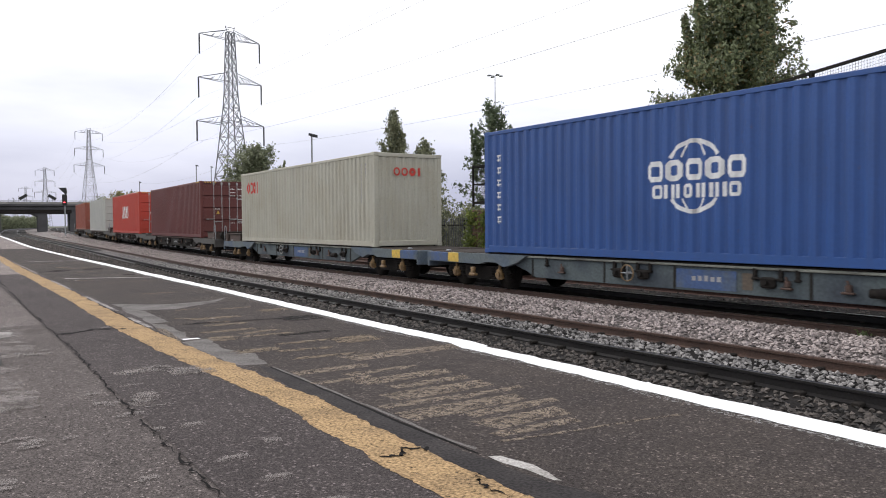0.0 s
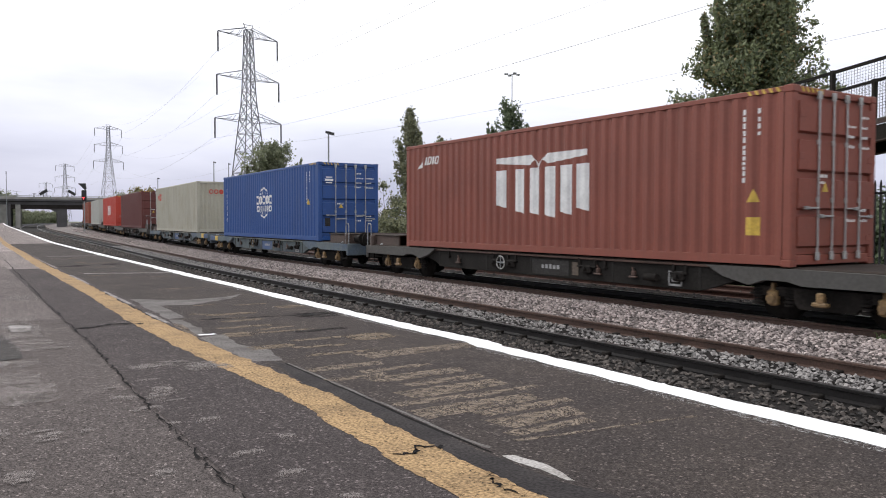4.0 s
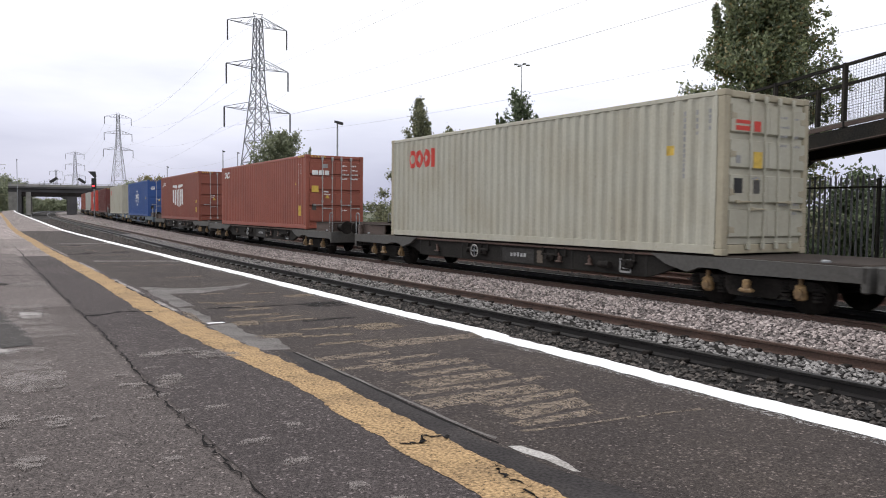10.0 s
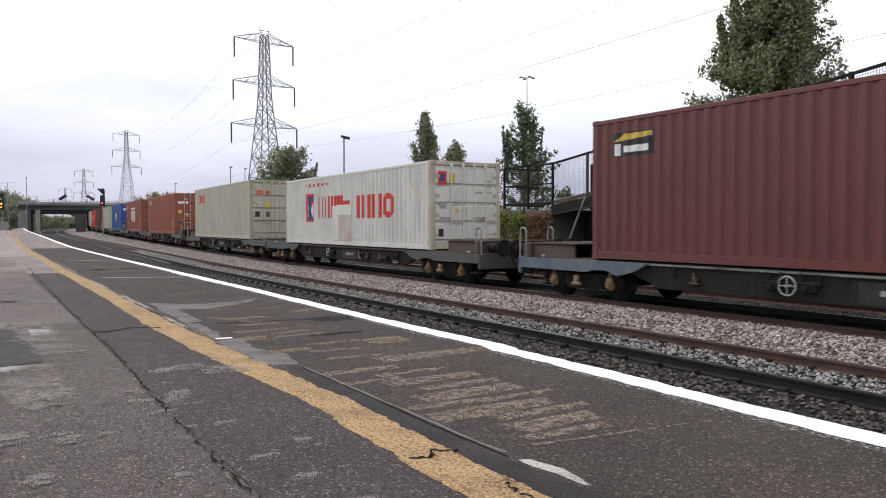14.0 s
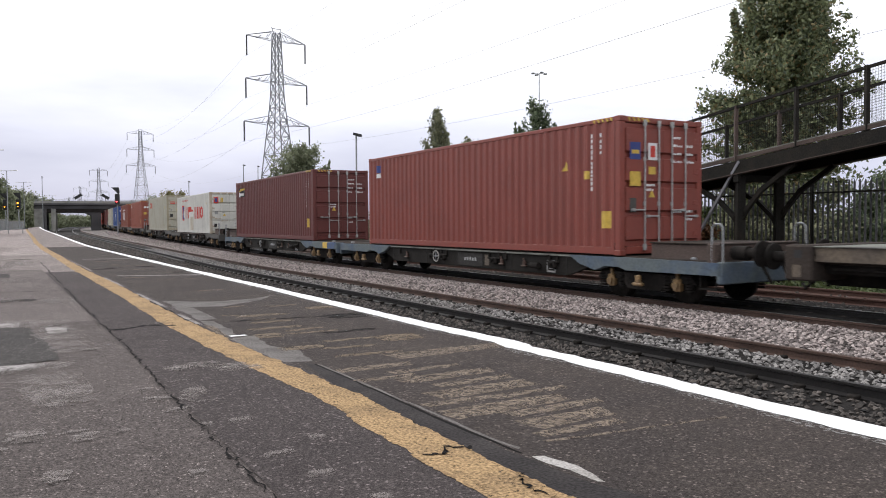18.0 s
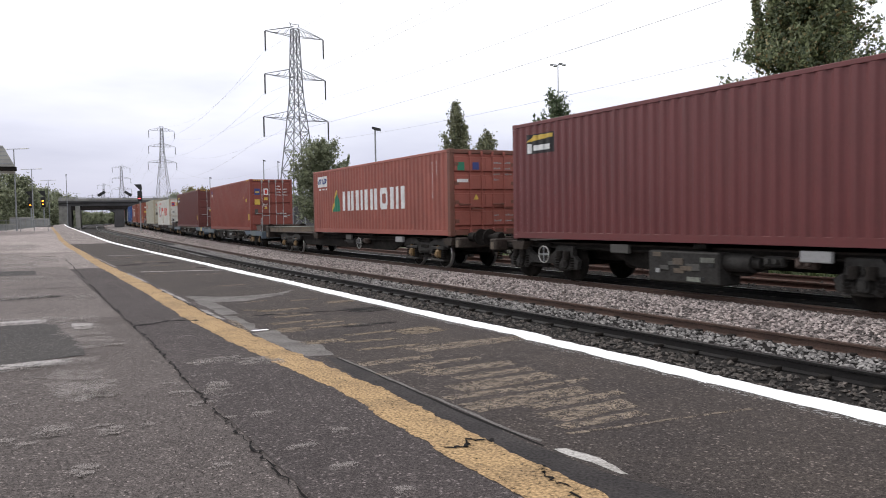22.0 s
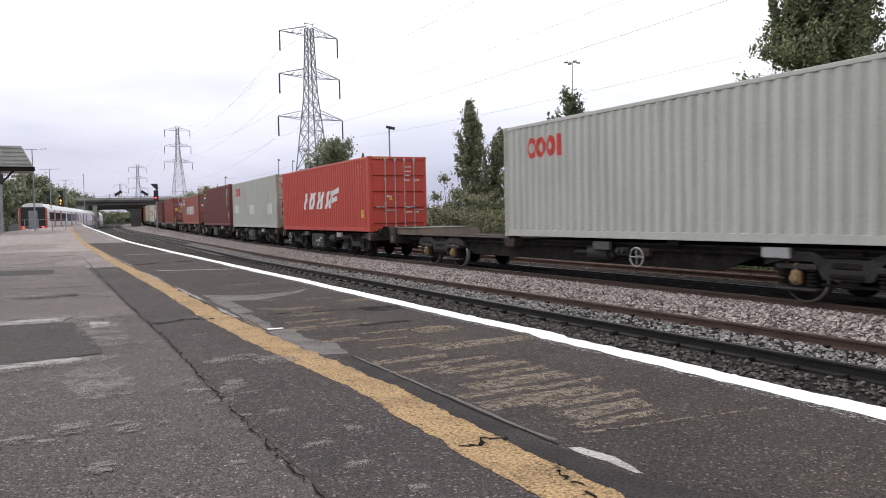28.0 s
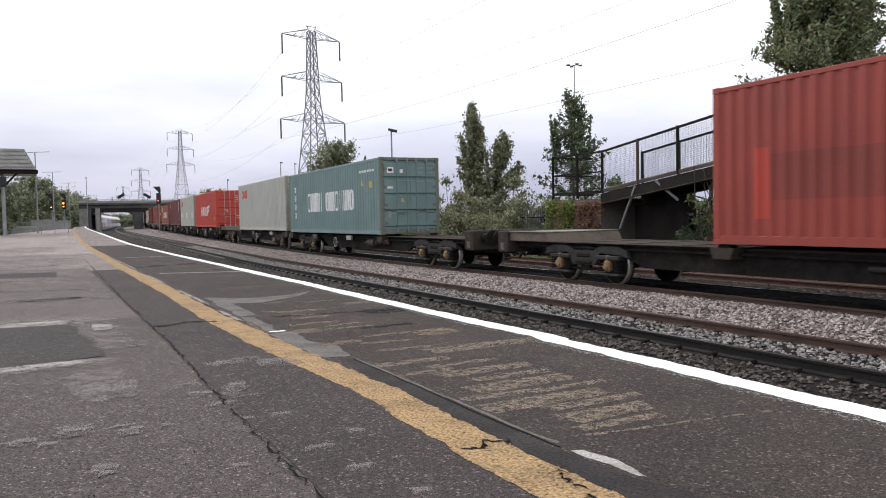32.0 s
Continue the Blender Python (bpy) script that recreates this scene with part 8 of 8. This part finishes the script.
LINE = [Vector((57, -24, -1.36)), seen(-13.35, 132, -0.6), seen(-22.75, 289, 0.1), seen(-25.45, 470, -1.36), seen(-26.6, 700, -1.36), seen(-27.3, 980, -1.36)]
SIZES = [1.0, 1.0, 0.8, 0.86, 0.9, 0.9]
FEET = [34.0 * (1 - q) for q in SIZES]
for i, p in enumerate(LINE):
    d = (LINE[min(i + 1, 5)] - LINE[max(i - 1, 0)]).normalized()
    pylon(p, SIZES[i], FEET[i], math.degrees(math.atan2(d.y, d.x)) - 90 + (13 if i == 1 else 8))
wires = thing("power_lines", "thin sagging power cables strung between the pylons", "power line")
for k, (a, b) in enumerate(zip(LINE, LINE[1:])):
    d = (b - a).normalized()
    x = Vector((d.y, -d.x, 0))
    for z, w in ((28.9, 5.5), (21.9, 5.75), (14.9, 6.15), (34.0, 0.0)):
        for sx in ((-1, 1) if w else (0,)):
            g, n = Geo(), 24
            pts = []
            for i in range(n + 1):
                u = i / n
                q = SIZES[k] + (SIZES[k + 1] - SIZES[k]) * u
                p = a.lerp(b, u) + x * sx * w * q
                p.z = a.z + (b.z - a.z) * u + z * q + 34.0 * (1 - q) - (2.2 if a is LINE[0] else 5.5) * 4 * u * (1 - u) * (b - a).length / 180
                pts.append(p)
            g.sweep(pts, 0.015 if w else 0.0085)
            part("cable", g, CABLE, wires)


def road_bridge():
    """Its own x runs along the deck; the bearing -26.8 lies at x = 0."""
    b = thing("road_bridge", "grey concrete road bridge over the railway", "bridge", pose(*seen(-26.8, 170, 0), 0, 0, 26.8))
    X = lambda az: 170 * math.tan(radians(az + 26.8))
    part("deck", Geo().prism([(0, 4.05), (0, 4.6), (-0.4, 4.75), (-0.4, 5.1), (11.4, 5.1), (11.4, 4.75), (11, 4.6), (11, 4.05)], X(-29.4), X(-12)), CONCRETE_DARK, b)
    part("parapet", Geo().block(X(-29.4), -0.4, 5.1, X(-12), -0.2, 5.6, 0.03), CONCRETE, b)
    part("parapet", Geo().block(X(-29.4), 11.2, 5.1, X(-12), 11.4, 5.6, 0.03), CONCRETE, b)
    for i in range(17):
        x = X(-29.3) + i * 2.9
        part("parapet_post", Geo().block(x, -0.42, 5.1, x + 0.2, -0.12, 5.85, 0.02), STEEL_GALV, b)
    part("parapet_rail", Geo().block(X(-29.4), -0.3, 5.75, X(-12), -0.22, 5.83, 0.01), STEEL_GALV, b)
    # beams painted near black to deepen the shade beneath the deck
    for k in range(6):
        part("deck_beam", Geo().box(X(-28.65), 0.15 + 1.9 * k, 3.3, X(-23.9), 0.9 + 1.9 * k, 4.06), SHADE_DARK, b, "deck beam coloured dark for the underside's shade")
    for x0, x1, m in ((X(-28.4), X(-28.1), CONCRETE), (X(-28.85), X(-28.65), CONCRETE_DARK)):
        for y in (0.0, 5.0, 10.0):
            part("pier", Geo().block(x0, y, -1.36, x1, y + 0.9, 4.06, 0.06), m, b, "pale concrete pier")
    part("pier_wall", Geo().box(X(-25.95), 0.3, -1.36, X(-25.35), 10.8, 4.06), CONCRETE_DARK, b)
    part("haunch", Geo().add([(X(-25.95), y, z) if k == 0 else (X(-26.9), y, z) for y in (0.3, 10.8) for k, z in ((0, 2.7), (0, 4.06), (1, 4.06))], [(0, 1, 2), (5, 4, 3), (0, 2, 5, 3)]), CONCRETE_DARK, b)
    part("abutment", Geo().box(X(-24.0), 0.3, -1.36, X(-12), 10.8, 4.07), CONCRETE_DARK, b)
    part("abutment", Geo().add([(X(-29.4), 0.2, -1.36), (X(-28.9), 0.2, -1.36), (X(-28.9), 0.2, 4.06), (X(-29.4), 0.2, 4.06), (X(-29.4), 11, -1.36), (X(-28.9), 11, -1.36), (X(-28.9), 11, 4.06), (X(-29.4), 11, 4.06)],
                               [(3, 2, 1, 0), (4, 5, 6, 7), (1, 2, 6, 5), (0, 4, 7, 3)]), CONCRETE, b, "pale concrete abutment")
    return b


road_bridge()
for az, d in ((-26.75, 168), (-25.05, 168)):
    f = thing("floodlight", "black floodlight tilted on the bridge parapet", "floodlight", pose(*seen(az, d, 5.6), 0, 0, -az))
    part("bracket", Geo().rod((0, 0, 0), (0, 0, 0.8), 0.06), BLACK, f)
    k = -1 if az < -26 else 1
    part("lamp_head", Geo().beam((-0.65 * k, 0, 0.75 + 0.5), (0.65 * k, 0, 0.75 - 0.35), 0.5, 0.55), BLACK, f)

# far woods, banks and platform furniture to the north
def wood_row(label, places, mat, seed, leaf=0.5):
    rng = np.random.default_rng(seed)
    for az, d, w, h in places:
        tree("distant_tree", label, seen(az, d, -1.36), h, round_crown(w), mat, int(rng.integers(1e6)), 9000, leaf * 0.75, 90, 0.25, 0.05, group="trees along the line", puff=w * 0.22)


wood_row("dense green tree beside the line", [(-29.9, 215, 5.0, 10.0), (-29.3, 235, 5.0, 9.6), (-28.8, 250, 5.0, 9.2), (-30.6, 205, 5.0, 10.5), (-36.5, 115, 4.5, 8.5), (-34.6, 120, 4.2, 9.0), (-33.2, 135, 4.0, 8.6), (-32.1, 150, 4.0, 10.6), (-31.4, 160, 3.8, 9.6), (-30.7, 170, 3.6, 8.2), (-30.1, 185, 3.6, 7.8), (-29.4, 195, 3.4, 7.4), (-33.8, 150, 4.5, 8.5), (-31.8, 190, 5, 9)], LEAF_HAZE, 31, 0.32)
wood_row("hazy tree beyond the road bridge", [(-28.2, 290, 4, 5.0), (-27.6, 300, 4, 5.2), (-27.0, 310, 4, 5.4), (-26.4, 330, 4, 5.2), (-26.0, 340, 4, 5.6), (-28.6, 300, 4, 5)], LEAF_HAZE, 32, 0.32)
wood_row("yellowing tree beyond the train", [(-20.6, 210, 5, 10.5)], LEAF_YELLOW, 33, 0.32)
wood_row("green tree beyond the train", [(-21.6, 205, 5.5, 8.8), (-22.4, 215, 5, 8.2)], LEAF_HAZE, 34, 0.32)
for az, d, w, h in [(-32.7, 122, 3.4, 1.7), (-31.6, 124, 3.0, 2.6), (-30.5, 124, 2.2, 2.4)]:
    c = thing("equipment_cabinet", "pale grey lineside equipment cabinet", "cabinet", pose(*seen(az, d, -0.95), 0, 0, 30))
    part("cabinet_body", Geo().block(-w / 2, -0.6, 0, w / 2, 0.6, h, 0.05), CONCRETE, c)
    for i in range(3):
        part("cabinet_door", Geo().block(-w / 2 + 0.1 + i * (w - 0.1) / 3, -0.63, 0.15, -w / 2 + (i + 1) * (w - 0.1) / 3, -0.6, h - 0.15, 0.01), GREY_MARK, c)

SHELTER = material("shelter_cladding", (0.36, 0.36, 0.33), 0.6, grain=0.1, stain=0.3, bump=0.05)
sh = thing("platform_shelter", "grey platform canopy with a sloping ribbed fascia on a slim post", "shelter", pose(*seen(-31.8, 62, 0), 0, 0, 31.8))
part("canopy_roof", Geo().add([(x, y, z) for y in (0, 9) for x, z in ((-9, 4.85), (-0.05, 4.85), (-0.75, 6.3), (-9, 6.3))], [(0, 1, 2, 3), (7, 6, 5, 4), (0, 4, 5, 1), (1, 5, 6, 2), (2, 6, 7, 3), (3, 7, 4, 0)]), SHELTER, sh)
for k in range(5):
    part("fascia_rib", Geo().box(-9, -0.05, 5.0 + 0.28 * k, -0.25 - 0.13 * k, 0.0, 5.06 + 0.28 * k), GREY_MARK if k % 2 else STEEL_GALV, sh)
part("canopy_beam", Geo().block(-9, 0.2, 4.55, 0.05, 0.5, 4.85, 0.03), STEEL_DARK, sh)
part("post", Geo().rod((-2.2, 1.0, 0), (-2.2, 1.0, 4.6), 0.13, n=10), STEEL_GALV, sh)
part("brace", Geo().beam((-2.2, 1.0, 3.6), (-1.3, 0.6, 4.6), 0.1, 0.1), STEEL_DARK, sh)
part("indicator", Geo().block(-2.9, -0.1, 3.6, -1.95, 0.2, 4.3, 0.04), BLACK, sh, "black train indicator")
fence = thing("platform_railing", "low pale railing at the back of the platform", "railing", pose(*seen(-33.3, 70, 0), 0, 0, 20))
for i in range(9):
    part("railing_post", Geo().rod((-4 + i, 0, 0), (-4 + i, 0, 1.1), 0.03, n=6), STEEL_GALV, fence)
for z in (0.55, 1.08):
    part("railing_bar", Geo().rod((-4, 0, z), (4, 0, z), 0.025, n=6), STEEL_GALV, fence)

# ---- the passenger train on the far side of the island platform ----
CARS = []
CAR_WHITE = paint("white_coach_paint", (0.68, 0.68, 0.70), 0.35, 0.15)
CAR_GREY = paint("grey_coach_skirt", (0.22, 0.23, 0.25), 0.5, 0.3)
CAR_ORANGE = paint("orange_coach_end", (0.4, 0.09, 0.04), 0.4, 0.1)
CAR_RED = paint("dull_red_coach_door", (0.36, 0.14, 0.12), 0.4, 0.1)
TAIL = glow("tail_lamp", (1.0, 0.05, 0.03), 3.0)


def coach(offset, tail):
    c = thing("passenger_coach", "white electric passenger coach with dark window band" + (" and black cab" if tail else ""), "railway coach", group="coaches of the passenger train")
    sec = [(-1.38, 0.35), (-1.4, 1.0), (-1.4, 2.4), (-1.3, 3.1), (-0.9, 3.6), (-0.4, 3.75), (0.4, 3.75), (0.9, 3.6), (1.3, 3.1), (1.4, 2.4), (1.4, 1.0), (1.38, 0.35)]
    n, g = len(sec), Geo()
    g.v = [(x, -9.9, z) for x, z in sec] + [(x, 9.9, z) for x, z in sec]
    g.f = [(i, n + i, n + (i + 1) % n, (i + 1) % n) for i in range(n)] + [tuple(range(n)), tuple(range(2 * n - 1, n - 1, -1))]
    g.round = [False] * len(g.f)
    part("body", g, CAR_WHITE, c)
    for sx in (-1, 1):
        part("window_band", Geo().block(sx * 1.405 - 0.01, -9.2, 1.75, sx * 1.405 + 0.01, 9.2, 2.75, 0.005), GLASS_DARK, c, "dark window band")
        part("skirt", Geo().block(sx * 1.39 - 0.02, -9.8, 0.35, sx * 1.39 + 0.02, 9.8, 0.95, 0.01), CAR_GREY, c)
        for yy in (-3.2, 3.2):
            part("coach_door", Geo().block(sx * 1.42 - 0.02, yy - 0.65, 0.98, sx * 1.42 + 0.02, yy + 0.65, 3.0, 0.02), CAR_RED, c)
    for yy in (-6.7, 6.7):
        for a in (-1.3, 1.3):
            for sx in (-1, 1):
                part("wheel", shared("wheel_0.42", lambda: wheel(0.42)), BOGIE, c, at=pose(sx * 0.76, yy + a, 0.42, 0, 0, 0 if sx < 0 else 180))
    part("underframe", Geo().block(-1.2, -9.6, 0.3, 1.2, 9.6, 0.8, 0.05), BOGIE, c)
    if tail:
        part("cab_front", Geo().block(-1.2, -10.0, 1.0, 1.2, -9.88, 3.3, 0.05), BLACK, c, "black cab front")
        part("gangway", Geo().block(-0.45, -10.15, 0.7, 0.45, -9.98, 2.9, 0.05), CAR_GREY, c)
        for sx in (-1, 1):
            part("cab_side", Geo().block(sx * 1.41 - 0.02, -9.9, 1.0, sx * 1.41 + 0.02, -8.3, 3.0, 0.01), CAR_WHITE, c, "white cab flank")
            part("cab_corner", Geo().block(sx * 1.3 - 0.09, -10.02, 0.7, sx * 1.3 + 0.09, -9.86, 3.2, 0.03), CAR_ORANGE, c)
            part("tail_lamp", Geo().rod((sx * 0.95, -10.0, 1.1), (sx * 0.95, -10.04, 1.1), 0.12, n=12), TAIL, c, "red tail lamp")
    CARS.append((c, offset))


for i in range(5):
    coach(10.1 + 20.2 * i, i == 0)


# ---- what moves ----
def motions():
    def gone(t):
        u = t - 16
        out = 0.0
        for k in (2.08144597e-08, 8.27213335e-09, -1.06290972e-05, -3.13898101e-05, 1.19764028e-03, 5.88500511e-02, 7.32521755, 123.739606):
            out = out * u + k
        return out

    times = [0.8 * i for i in range(41)]
    for c, offset, deck in CONTAINERS:
        walk(c, [(t, stand(gone(t) + offset, 0, deck)) for t in times])
    for w, offset in WAGONS:
        walk(w, [(t, stand(gone(t) + offset, 0, Z_RAIL)) for t in times])
    turn = {}
    for axle, at in WHEELS:
        r = at[2]
        if r not in turn:
            turn[r] = [(t, Matrix.Rotation(-(gone(t) - gone(0)) / r, 4, "X")) for t in (0.0667 * i for i in range(481)) if t <= 32.02]
        here = Matrix.Translation(at)
        walk(axle, [(t, here @ m) for t, m in turn[r]])
    d = Vector((math.sin(-0.4296), math.cos(-0.4296), 0))
    for c, offset in CARS:
        walk(c, [(t, pose(*(Vector((-68.16, 119.57, -0.75)) + d * (20.62 * (t - 25.2) - 101 + offset)), 0, 0, 24.61)) for t in (0, 16, 32)])


motions()
